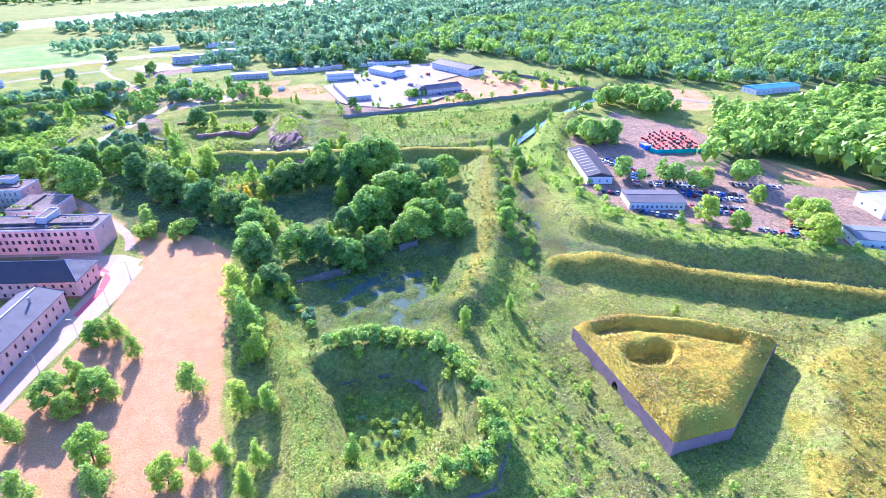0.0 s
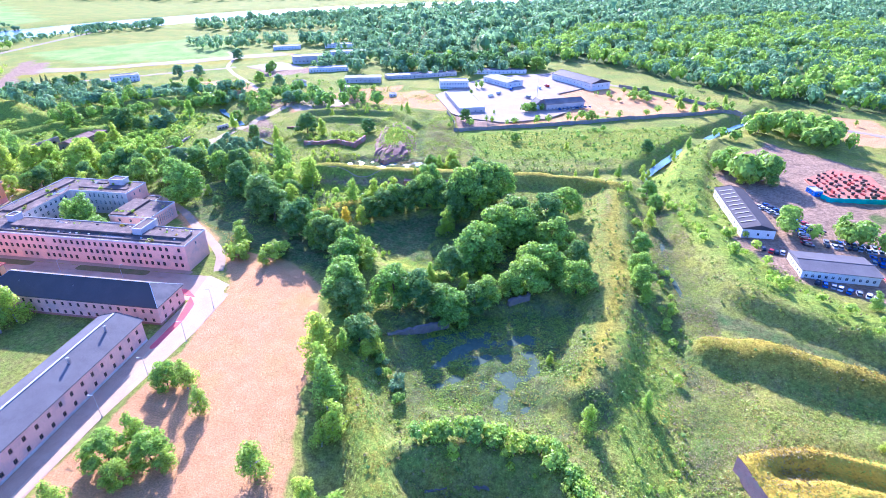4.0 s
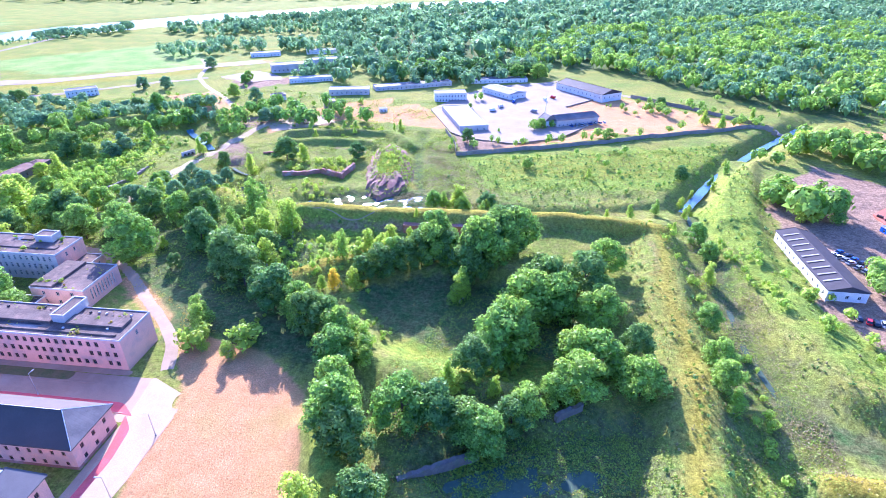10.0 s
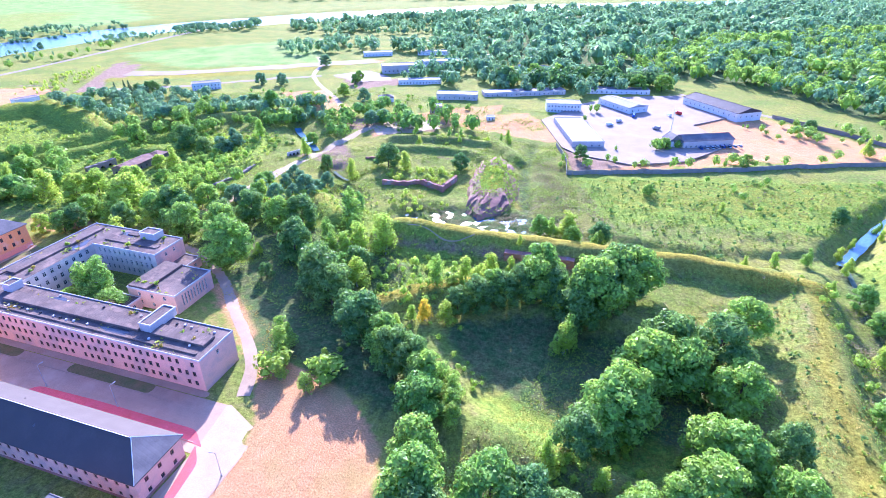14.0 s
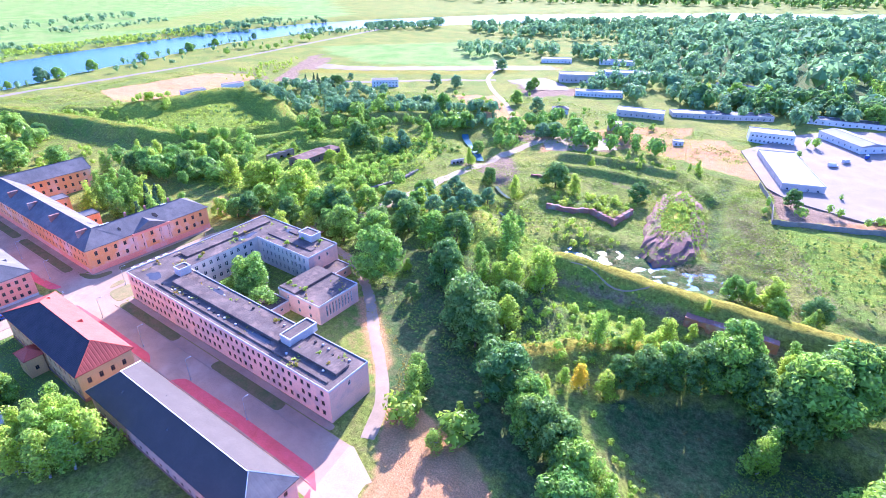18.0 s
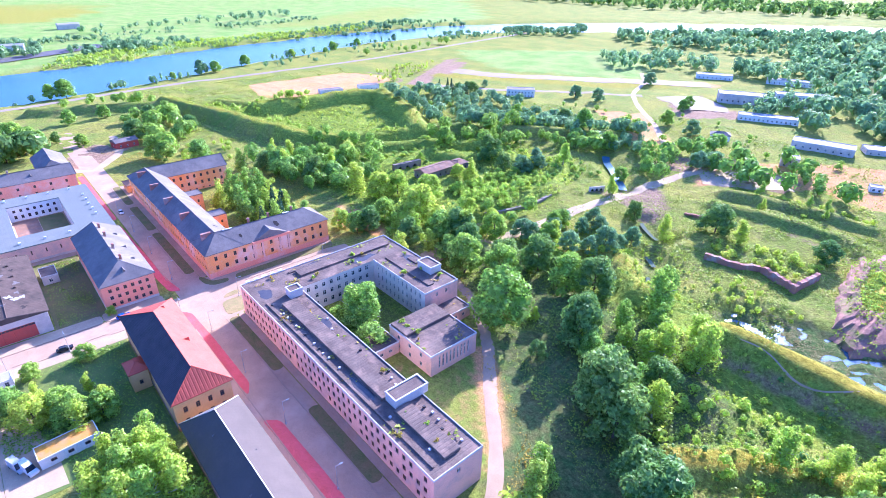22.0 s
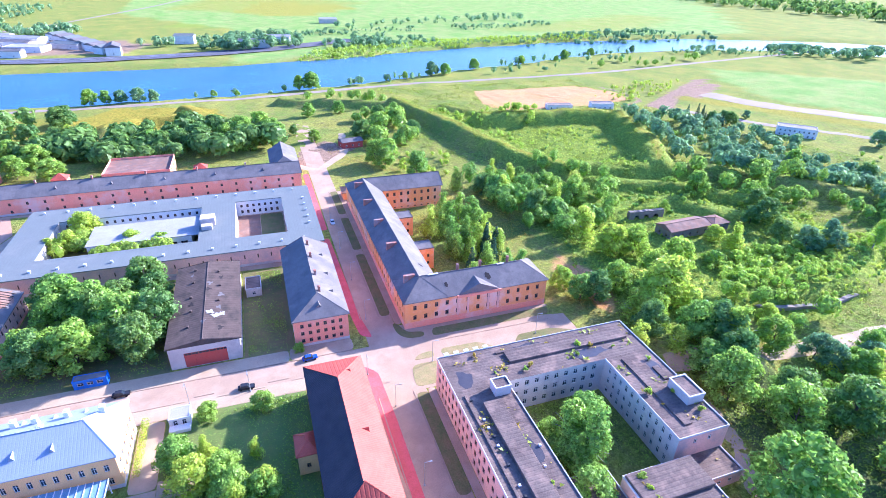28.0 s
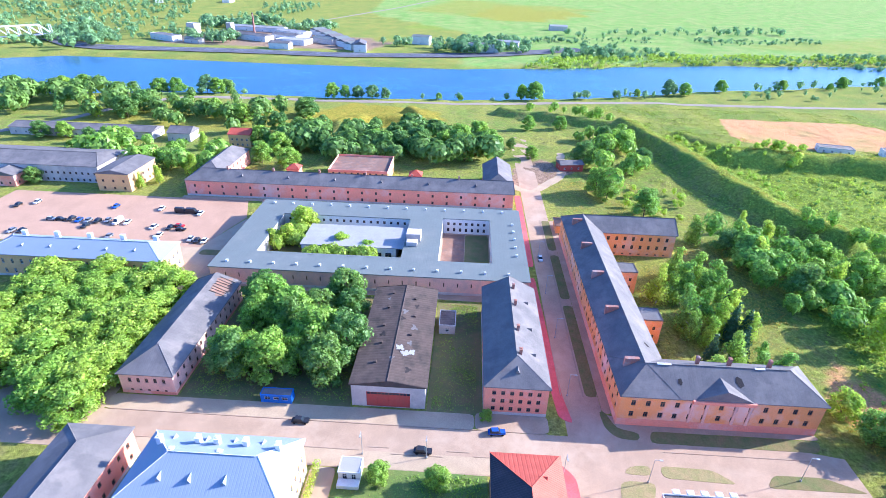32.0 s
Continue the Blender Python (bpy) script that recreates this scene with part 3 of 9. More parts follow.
    put(2, [(-487, 462), (-574, 593), (-571, 608), (-502, 510), (-465, 473)], 3)
    put(2, [(-300, 600), (-292, 640), (-250, 610), (-225, 596), (-253, 560), (-262, 556)], 4)
    put(2, [(-201, 486), (-150, 474), (-150, 450), (-188, 441), (-225, 432)], 3)
    put(2, [(-460, 196), (-438, 214), (-410, 186), (-405, 170), (-440, 180)], 3, 0.9)
    line(2, [(-130, 400), (-103, 392), (-84, 392), (-70, 345)], 3, 3, 0.6)
    put(2, [(-50, 400), (-30, 412), (-10, 430), (-45, 445), (-62, 440)], 3)
    # reeds and wet ground, and tree shade painted with the same dark tone
    line(3, WEST_MOAT, 5, 5, 0.55)
    line(3, CANAL[3:], 4, 4, 0.9)
    line(3, [(54, 200), (72, 189), (100, 174), (170, 152), (260, 120)], 5, 4, 0.9)
    line(2, [(36, 285), (33, 262)], 2.5, 2, 0.5)
    put(3, [(-40, 172), (-30, 140), (6, 138), (14, 158), (10, 190), (-20, 185)], 6, 0.8)
    # ditch reeds with their shade, then shade painted round the pond
    put(3, [(40, 225), (65, 236), (70, 199), (61, 182), (32, 179)], 6, 0.45)
    put(3, [(-58, 196), (18, 200), (22, 152), (8, 132), (-38, 132)], 6, 0.6)
    put(3, MARSH, 4, 0.9)
    # dark tone paints the tree shade on the slope and the hollow's floor
    put(3, [(-128, 206), (-112, 212), (-96, 206), (-70, 200), (-84, 225), (-108, 246), (-140, 262), (-172, 258), (-150, 238), (-134, 222)], 5, 0.85)
    put(3, [(-104, 232), (-140, 256), (-196, 262), (-205, 285), (-180, 298), (-150, 292), (-130, 296), (-104, 285), (-92, 262)], 5, 0.7)
    put(3, [(-58, 225), (-30, 212), (4, 220), (6, 242), (-20, 256), (-60, 258), (-74, 238)], 4, 0.9)
    line(2, [(-114, 293.5), (-90, 295), (-60, 293.5), (-40, 294.5)], 2.6, 2, 0.62)
    line(5, [(-102, 247), (-90, 258), (-78, 267), (-64, 273), (-49, 273), (-38, 271)], 3.0, 2, 0.9)
    put(2, [(-520, 532), (-560, 600), (-545, 600), (-513, 556), (-490, 520)], 3, 0.9)
    line(2, [(-560, 470), (-538, 478), (-505, 472), (-484, 440)], 2.5, 2, 0.8)
    put(0, [(-187, 424), (-150, 455), (-120, 500), (-120, 540), (-160, 510), (-200, 470)], 3, 0.8)
    line(3, [(-62, 316), (-67, 344), (-74, 373), (-78, 406), (-80, 439)], 4, 4, 0.8)
    line(3, STREAM_LOW + POOL_UPPER + POOL_LOWER, 4, 4, 0.6)
    put(2, [(-216, 372), (-206, 400), (-196, 408), (-176, 384), (-172, 366), (-186, 368), (-200, 374)], 4, 0.85)
    # crops over the river
    put(4, [(-760, 140), (-900, 600), (-900, 1000), (-3200, 2800), (-3200, -200), (-1330, -60), (-1060, 150)], 15, 0.9)
    put(4, [(-628, 649), (-468, 859), (-411, 762), (-342, 670), (-480, 590), (-560, 610)], 6, 0.7)
    put(2, [(-856, -262), (-836, 24), (-930, 50), (-1015, -80), (-1000, -230)], 5, 0.75)
    # dry grass on the banks
    line(5, [(42, 296), (33, 252), (32, 223), (29, 200), (20, 168), (12, 150)], 5, 4, 0.6)
    line(5, [(54, 176), (155, 141), (270, 98)], 6, 4, 0.8)
    put(5, [(120, 120), (85, 70), (60, 20), (280, 20), (280, 120)], 8, 1.0)
    # the same dark tone under the woods, closing pale gaps between crowns
    put(3, [(80, 680), (160, 560), (220, 500), (420, 470), (560, 560), (700, 520), (900, 1000), (1500, 1400), (1100, 2300), (300, 1800), (-200, 1300), (-330, 950), (-200, 760), (-60, 720)], 12, 1.0)
    put(3, [(150, 275), (205, 290), (240, 240), (420, 170), (560, 330), (420, 430), (330, 400), (260, 380), (210, 370), (195, 320)], 6, 1.0)
    put(5, RAVELIN, 2, 0.7)
    line(5, [(-67, 180), (-50, 143), (-36, 116), (-29, 98), (-24, 76)], 4, 3, 0.45)
    line(5, [(-184, 306), (-175, 314), (-163, 318), (-151, 312), (-145, 305)], 5, 4, 0.6)
    line(5, [(-116, 304), (-61, 302), (-4, 306), (42, 298)], 5, 3, 0.7)
    put(5, [(-560, 100), (-500, 40), (-440, -120), (-560, -120)], 10, 0.5)
    put(5, [(-1400, -20), (-1300, 250), (-1650, 520), (-1900, 100)], 40, 0.5)
    put(5, [(-1000, 480), (-1300, 1000), (-1150, 1100), (-900, 760)], 40, 0.45)
    put(5, [(-1311, 125), (-1264, 281), (-1477, 439), (-1706, 216)], 12, 0.6)
    put(1, [(-1079, 19), (-1073, 157), (-1234, 283), (-1330, 111)], 12, 0.6)
    put(5, [(-1127, -591), (-1150, -443), (-1282, -484), (-1237, -659)], 12, 0.6)
    put(1, [(-1172, 609), (-1166, 861), (-1284, 939), (-1306, 697)], 15, 0.5)
    put(5, [(-103, 386), (-82, 390), (-70, 345), (-90, 330)], 4, 0.7)
    return np.clip(w, 0, 1)


def spaced(lo, hi, step, start, end):
    """Grid lines: even between lo and hi, wider and wider outside."""
    mid = list(np.arange(lo, hi + step / 2, step))
    a, s = lo, step
    left = []
    while a > start:
        s *= 1.09
        a -= s
        left.append(a)
    b, s, right = hi, step, []
    while b < end:
        s *= 1.09
        b += s
        right.append(b)
    return np.array(left[::-1] + mid + right)


gx, gy = spaced(-560, 200, 2.0, -4200, 3400), spaced(60, 450, 2.0, -2200, 4200)
GX, GY = np.meshgrid(gx, gy, indexing="ij")
GZ = land_height(GX, GY)
nx, ny = len(gx), len(gy)
idx = np.arange(nx * ny).reshape(nx, ny)
quads = np.stack([idx[:-1, :-1], idx[1:, :-1], idx[1:, 1:], idx[:-1, 1:]], -1).reshape(-1, 4)
ground_me = bpy.data.meshes.new("ground")
ground_me.from_pydata(np.stack([GX, GY, GZ], -1).reshape(-1, 3).tolist(), [], quads.tolist())
gw = land_weights(GX, GY).reshape(-1, 6)
for attr, cols in (("mix_a", gw[:, :3]), ("mix_b", gw[:, 3:])):
    at = ground_me.attributes.new(attr, "FLOAT_COLOR", "POINT")
    at.data.foreach_set("color", np.concatenate([cols, np.ones((len(cols), 1))], 1).astype(np.float32).ravel())
ground_me.materials.append(LAND)
ground_me.shade_smooth()
ground = tagged(new("ground", ground_me), "grassy land with earth banks, straw fields and wet ditches", "ground", kind="structure")


def land_z(x, y):
    """Height of the land's mesh at a point."""
    i = min(max(int(np.searchsorted(gx, x)) - 1, 0), nx - 2)
    j = min(max(int(np.searchsorted(gy, y)) - 1, 0), ny - 2)
    u, v = (x - gx[i]) / (gx[i + 1] - gx[i]), (y - gy[j]) / (gy[j + 1] - gy[j])
    return float((GZ[i, j] * (1 - u) + GZ[i + 1, j] * u) * (1 - v) + (GZ[i, j + 1] * (1 - u) + GZ[i + 1, j + 1] * u) * v)


def slab(name, poly, z, material, label, category, thick=0.06):
    """A flat slab with a border of its own, laid on level ground; lawns have rounded corners."""
    if category in ("lawn", "pavement"):
        soft = []
        for p, q, r in zip(poly[-1:] + poly[:-1], poly, poly[1:] + poly[:1]):
            a, b = min(1.4, math.dist(p, q) / 2.2) / (math.dist(p, q) + 1e-6), min(1.4, math.dist(q, r) / 2.2) / (math.dist(q, r) + 1e-6)
            u, v = (q[0] + (p[0] - q[0]) * a, q[1] + (p[1] - q[1]) * a), (q[0] + (r[0] - q[0]) * b, q[1] + (r[1] - q[1]) * b)
            soft += [u, ((u[0] + v[0] + 2 * q[0]) / 4, (u[1] + v[1] + 2 * q[1]) / 4), v]
        poly = soft
    n = len(poly)
    vs = [(x, y, z) for x, y in poly] + [(x, y, z - thick) for x, y in poly]
    fs = [list(range(n))] + [[i, i + n, (i + 1) % n + n, (i + 1) % n] for i in range(n)]
    if sum(a[0] * b[1] - b[0] * a[1] for a, b in zip(poly, poly[1:] + poly[:1])) < 0:
        fs[0].reverse()
        fs[1:] = [f[::-1] for f in fs[1:]]
    ob = link_mesh(name, vs, fs, material)
    return tagged(ob, label, category, kind="structure")


def ribbon(name, pts, width, lift, material, label, category, step=2.0, z=None):
    """A strip along a line that follows the land (or lies level at z)."""
    dense = []
    for (ax, ay), (bx, by) in zip(pts, pts[1:]):
        k = max(1, int(math.hypot(bx - ax, by - ay) / step))
        dense += [(ax + (bx - ax) * i / k, ay + (by - ay) * i / k) for i in range(k)]
    dense.append(pts[-1])
    for _ in range(6):
        dense = [dense[0]] + [((a[0] + 2 * b[0] + c[0]) / 4, (a[1] + 2 * b[1] + c[1]) / 4) for a, b, c in zip(dense, dense[1:], dense[2:])] + [dense[-1]]
    vs, fs = [], []
    cross = (-0.5, -0.25, 0.0, 0.25, 0.5)
    for i, (x, y) in enumerate(dense):
        p, q = dense[max(i - 1, 0)], dense[min(i + 1, len(dense) - 1)]
        dx, dy = q[0] - p[0], q[1] - p[1]
        d = math.hypot(dx, dy) or 1
        wv = width * (1 + 0.06 * math.sin(i * 0.9) + 0.05 * math.sin(i * 0.37))
        for c in cross:
            X, Y = x - dy / d * wv * c, y + dx / d * wv * c
            vs.append((X, Y, (land_z(X, Y) + lift - (0.1 if abs(c) == 0.5 else 0)) if z is None else z))
        if i:
            for c in range(4):
                a = (i - 1) * 5 + c
                fs.append((a, a + 5, a + 6, a + 1)[::-1])
    ob = link_mesh(name, vs, fs, material, smooth=True)
    return tagged(ob, label, category, kind="structure")


def sheet(name, poly, z, material, label, category):
    ob = link_mesh(name, [(x, y, z) for x, y in poly], [list(range(len(poly)))], material)
    bm = bmesh.new()
    bm.from_mesh(ob.data)
    bmesh.ops.triangulate(bm, faces=bm.faces[:])
    bmesh.ops.recalc_face_normals(bm, faces=bm.faces[:])
    for f in bm.faces:
        if f.normal.z < 0:
            f.normal_flip()
    bm.to_mesh(ob.data)
    bm.free()
    return tagged(ob, label, category, kind="structure")


sheet("river", RIVER_POLY, -2.6, RIVER, "wide blue river reflecting the sky", "river")
ribbon("canal", CANAL[:4], 4.6, 0, STREAM_WATER, "narrow canal with blue-grey water", "canal", z=-4.1)
ribbon("stream", STREAM_HIGH, 4.2, 0, STREAM_WATER, "pale blue stream between grassy banks", "stream", z=-1.9)
ribbon("stream", STREAM_LOW, 1.7, 0, POND, "narrow dull stream below the earth dam of the road", "stream", z=-2.0)
ribbon("pool", POOL_UPPER, 1.8, 0, POND, "small dull pool in the stream bed", "pool", z=-2.25)
ribbon("pool", POOL_LOWER, 1.4, 0, POND, "small dull pool below the grassy bank", "pool", z=-2.25)
sheet("marsh_pool", MARSH, -2.3, STREAM_WATER, "shallow reedy pools below the brick bastion", "pool")
ribbon("ditch_water", CANAL[3:], 1.8, 0, POND, "shallow water in the reedy ditch", "ditch", z=-2.75)
sheet("pond", [(-38, 168), (-30, 146), (-12, 141), (4, 142), (10, 156), (6, 178), (-14, 180)], -2.3, POND, "shallow overgrown pond in the moat", "pond")

# streets and paved places of the town
slab("street", [(-248, 60), (-248, 181), (-500, 181), (-500, 191), (-256, 191), (-246, 246), (-226, 246), (-226, 192), (-119, 192), (-106, 186), (-106, 160), (-110, 120), (-112, 20), (-118, 20), (-118, 176), (-235, 176), (-235, 60)], 0.05, PAVING, "grey-pink paved street between the barracks", "street")
slab("square", [(-119, 192.3), (-106.3, 186.3), (-106.3, 160), (-110, 120), (-113, 60), (-114, 60), (-113, 130), (-117.6, 176), (-120, 192)], 0.075, PALE_PAVING, "pale paved road bend beside the straw field", "road")
slab("pavement", [(-177, 178.4), (-174, 182.0), (-153, 182.6), (-122, 182.4), (-116.5, 178), (-119, 178.6), (-146, 179.4), (-170, 178.8)], 0.09, RED_PAVING, "red brick pavement along the blue-roofed building", "pavement")
slab("pavement", [(-119, 178.7), (-114.6, 174), (-113.2, 165), (-113.6, 150), (-115.6, 150), (-115.4, 165), (-117.2, 173)], 0.095, RED_PAVING, "red brick pavement round the corner of the barracks", "pavement")
slab("pavement", [(-240, 177.6), (-236, 181), (-217, 181.6), (-192, 181.7), (-187.5, 179.4), (-200, 178.6), (-217, 178.0)], 0.09, RED_PAVING, "red brick pavement along the red-roofed building", "pavement")
slab("pavement", [(-322, 177.5), (-322, 180), (-262, 181.5), (-252, 183), (-254, 179.5), (-266, 178.5)], 0.09, RED_PAVING, "red brick pavement beside the rose building", "pavement")
slab("pavement", [(-400, 177.5), (-400, 180.5), (-330, 180.5), (-330, 177.5)], 0.09, RED_PAVING, "red brick pavement beside the grey quadrangle", "pavement")
for x0, x1 in ((-305, -262), (-340, -309), (-372, -344)):
    slab("verge", [(x0, 187.7), (x1, 187.7), (x1, 191), (x0, 191)], 0.1, LAWN, "narrow dry lawn strip in the street", "lawn")
for x0, x1 in ((-225, -192), (-173, -143)):
    slab("verge", [(x0, 188.8), (x1, 188.8), (x1, 192.2), (x0, 192.2)], 0.1, LAWN, "long dry lawn strip before the concrete block", "lawn")
slab("yard", [(-200.6, 130), (-188, 130), (-187, 138), (-200, 137.4)], 0.07, PALE_PAVING, "sandy yard corner beside the low shed", "yard")
slab("yard", [(-216, 126.9), (-186.2, 126.9), (-186.2, 130), (-200, 130), (-201, 137), (-216, 134)], 0.068, PALE_PAVING, "sandy parking place beside the garden", "yard")
slab("yard", [(-213.8, 108), (-213.8, 126.8), (-186.3, 126.8), (-180, 108)], 0.066, PALE_PAVING, "sandy parking yard with sun and shade", "yard")
slab("verge", [(-251.2, 201.8), (-251, 242.8), (-247.4, 241), (-247.4, 200.8)], 0.1, LAWN, "shaded lawn strip before the orange barracks", "lawn")
slab("verge", [(-257, 190.2), (-251.5, 190.6), (-248.4, 193), (-247.8, 198.2), (-250.3, 199), (-251.6, 193.6), (-257, 191.6)], 0.1, LAWN, "curved lawn corner before the orange barracks", "lawn")
slab("verge", [(-238, 191.9), (-240.2, 194), (-240.7, 198.7), (-237.8, 198.3)], 0.1, DRY_LAWN, "small dry lawn island at the crossroads", "lawn")
slab("verge", [(-240.8, 201), (-240.5, 212.8), (-236.9, 217.4), (-237.5, 200.8)], 0.1, DRY_LAWN, "dry tan lawn island beside the road bend", "lawn")
slab("verge", [(-236.5, 223.6), (-240.1, 226.4), (-240.2, 237.7), (-236.6, 246)], 0.1, LAWN, "shaded lawn island beside the road bend", "lawn")
slab("verge", [(-229.5, 189.8), (-235.4, 190.7), (-236.2, 193), (-235.9, 198.8), (-230.8, 197), (-227.2, 197), (-227.2, 190)], 0.1, DRY_LAWN, "dry lawn corner before the concrete block", "lawn")
slab("parking_lot", [(-379, -60), (-379, 52), (-361, 58), (-332, 50), (-337, -60)], 0.05, mat("pink_gravel", (0.50, 0.31, 0.20), (0.43, 0.265, 0.17), 0.1, bump=0.1), "pink gravel parking lot", "parking lot")
slab("street", [(-372, 60), (-372, 64.5), (-236, 64.5), (-236, 20), (-300, 20), (-300, 58)], 0.055, PAVING, "side street beside the long barracks", "street")
slab("yard", [(-253, 145.8), (-253, 160), (-303, 160), (-303, 145.8)], 0.04, LAWN, "shaded grass yard between garage and rose building", "yard")
slab("yard", [(-253, 81), (-253, 126), (-304, 126), (-304, 81)], 0.04, LAWN, "tree-shaded grass yard", "yard")
slab("garden", [(-235.2, 127), (-235, 161), (-186, 161), (-186, 127)], 0.06, mat("green_lawn", (0.12, 0.19, 0.045), (0.19, 0.22, 0.06), 0.25, bump=0.6, fine=3), "green overgrown garden", "garden")
slab("yard", [(-366, 177.2), (-304, 177.2), (-304, 176.8), (-307, 64.5), (-372, 64.5)], 0.045, PAVING, "paved yard round the quadrangle", "yard")
slab("pavement", [(-253.4, 64), (-253.4, 158), (-248.3, 158), (-248.3, 64)], 0.065, PALE_PAVING, "beige footpath before the garage hall", "pavement")
slab("pavement", [(-239.95, 66), (-239.95, 176), (-235.3, 176), (-235.3, 66)], 0.067, PALE_PAVING, "beige footpath beside the garden", "pavement")
slab("pavement", [(-234.8, 121), (-234.8, 126.8), (-214, 126.8), (-214, 121)], 0.065, PALE_PAVING, "beige paved drive beside the hedge", "pavement")
for kx0, ky0, kx1, ky1 in ((-248.3, 66, -248.05, 176), (-240.2, 66, -239.95, 131), (-240.2, 158, -239.95, 175.6), (-241.3, 133, -241.05, 137.8), (-241.3, 151.6, -241.05, 157), (-239.6, 138.6, -239.35, 150.6), (-322, 181, -262, 181.25), (-226, 178.8, -120, 179.05), (-226, 188.35, -134, 188.6), (-372, 187, -262, 187.25), (-245.0, 203, -244.75, 240), (-226.8, 205, -226.55, 246)):
    slab("kerb", [(kx0, ky0), (kx1, ky0), (kx1, ky1), (kx0, ky1)], 0.16, KERB, "pale stone kerb along the street", "kerb", 0.14)
slab("forecourt", [(-254, 158.2), (-254, 176.6), (-248.4, 176.6), (-248.4, 158.2)], 0.062, PAVING, "paved strip before the rose building", "pavement")
slab("footpath", [(-372, 191.1), (-372, 193.6), (-256.3, 193.6), (-256.3, 191.1)], 0.07, PAVING, "narrow paved footpath along the orange barracks", "pavement")
slab("footpath", [(-253, 193.6), (-253, 243), (-251.3, 243), (-251.3, 193.6)], 0.07, PAVING, "narrow footpath before the short orange front", "pavement")
slab("footpath", [(-226, 192.25), (-226, 194.4), (-127, 194.4), (-127, 192.25)], 0.07, PAVING, "footpath along the concrete block", "pavement")
slab("side_road", [(-381.8, 20), (-381.8, 176), (-366.3, 176), (-366.3, 65.6), (-372.2, 64.4), (-379.2, 58), (-379.2, 20)], 0.056, PALE_PAVING, "pale road between quadrangle and rose barracks", "road")
for k in range(5):
    slab("verge", [(-331, 52 - 21 * k), (-331, 60 - 21 * k), (-327, 60 - 21 * k), (-327, 52 - 21 * k)], 0.12, LAWN, "small lawn strip beside the parking lot", "lawn")
slab("side_road", [(-332, -60), (-337, -60), (-332.4, 50), (-360, 58.5), (-360, 60), (-300.2, 60), (-300.2, 50), (-321, 50), (-321, -60)], 0.052, PALE_PAVING, "paved drive between parking lot and office", "road")
slab("court_lawn", [(-354, 154), (-320, 154), (-320, 163.5), (-354, 163.5)], 0.07, LAWN, "green half of the small court", "lawn")
slab("court_floor", [(-354, 145), (-320, 145), (-320, 153.8), (-354, 153.8)], 0.065, RUST, "bare brown half of the small court", "court")
slab("court_lawn", [(-352.6, 78.5), (-320.5, 78.5), (-320.5, 130.6), (-352.6, 130.6)], 0.06, LAWN, "overgrown ground of the large court", "lawn")
ribbon("bank_path", [(-110, 298.6), (-103, 299.6), (-97, 297.6), (-90, 296.6), (-84, 297.6), (-80, 300.5)], 0.45, 0.08, TRACK, "worn pale path across the steep bank", "path", step=1.5)
ribbon("track", [(-118, 196), (-122.5, 207), (-131.4, 216.8), (-143.8, 227.5), (-161, 244), (-174, 253), (-185, 259), (-198, 262)], 4, 0.08, TRACK, "pale gravel track round the concrete block", "track")
ribbon("road", [(-214, 262), (-210, 290), (-208, 305), (-206, 322), (-205.5, 352), (-203, 373), (-201.5, 393), (-199, 425), (-192, 450), (-188, 470)], 6.2, 0.15, PALE_PAVING, "pale road over the earthworks to the river side", "road")
ribbon("road", [(-440, -160), (-500, -116), (-550, -100), (-577, -72), (-580, 41), (-589, 168), (-605, 242), (-615, 301), (-617, 378), (-620, 438), (-625, 496), (-638, 579), (-657, 665), (-687, 822), (-700, 900)], 7, 0.2, CONCRETE, "pale embankment road along the river", "road", step=8)
ribbon("runway", [(-512, 548), (-470, 563), (-430, 594), (-370, 645), (-305, 697)], 22, 0.25, CONCRETE, "pale worn airfield strip", "runway", step=6)
ribbon("field_road", [(-470, 480), (-433, 499), (-404, 529), (-369, 563), (-320, 600)], 7, 0.25, CONCRETE, "pale road along the airfield", "road", step=6)
ribbon("apron", [(-300, 622), (-272, 608), (-258, 590)], 40, 0.3, CONCRETE, "pale concrete apron before the airfield houses", "apron", step=4)
ribbon("plaza", [(-190, 440), (-172, 452), (-154, 466)], 26, 0.25, PALE_PAVING, "pale paved place beside the road", "plaza", step=3)
ribbon("field_path", [(-225, 470), (-262, 520), (-300, 560), (-330, 600), (-352, 660), (-380, 700)], 4, 0.2, PALE_PAVING, "pale dirt path to the airfield", "path", step=5)
ribbon("road", [(18, 622), (80, 563), (160, 482), (240, 420), (330, 380)], 6, 0.2, CONCRETE, "pale road along the depot wall", "road", step=5)
ribbon("road", [(-420, 170), (-404, 186), (-430, 205), (-470, 210)], 5, 0.1, PALE_PAVING, "pale track behind the barracks", "road")
slab("depot_yard", [(-62, 440), (-84, 500), (-60, 560), (-36, 592), (16, 616), (56, 560), (20, 520), (40, 478), (10, 436), (-20, 420), (-50, 428)], 0.85, CONCRETE, "pale concrete depot yard", "yard", 0.8)


# ---- buildings ----
WINDOWS = {}


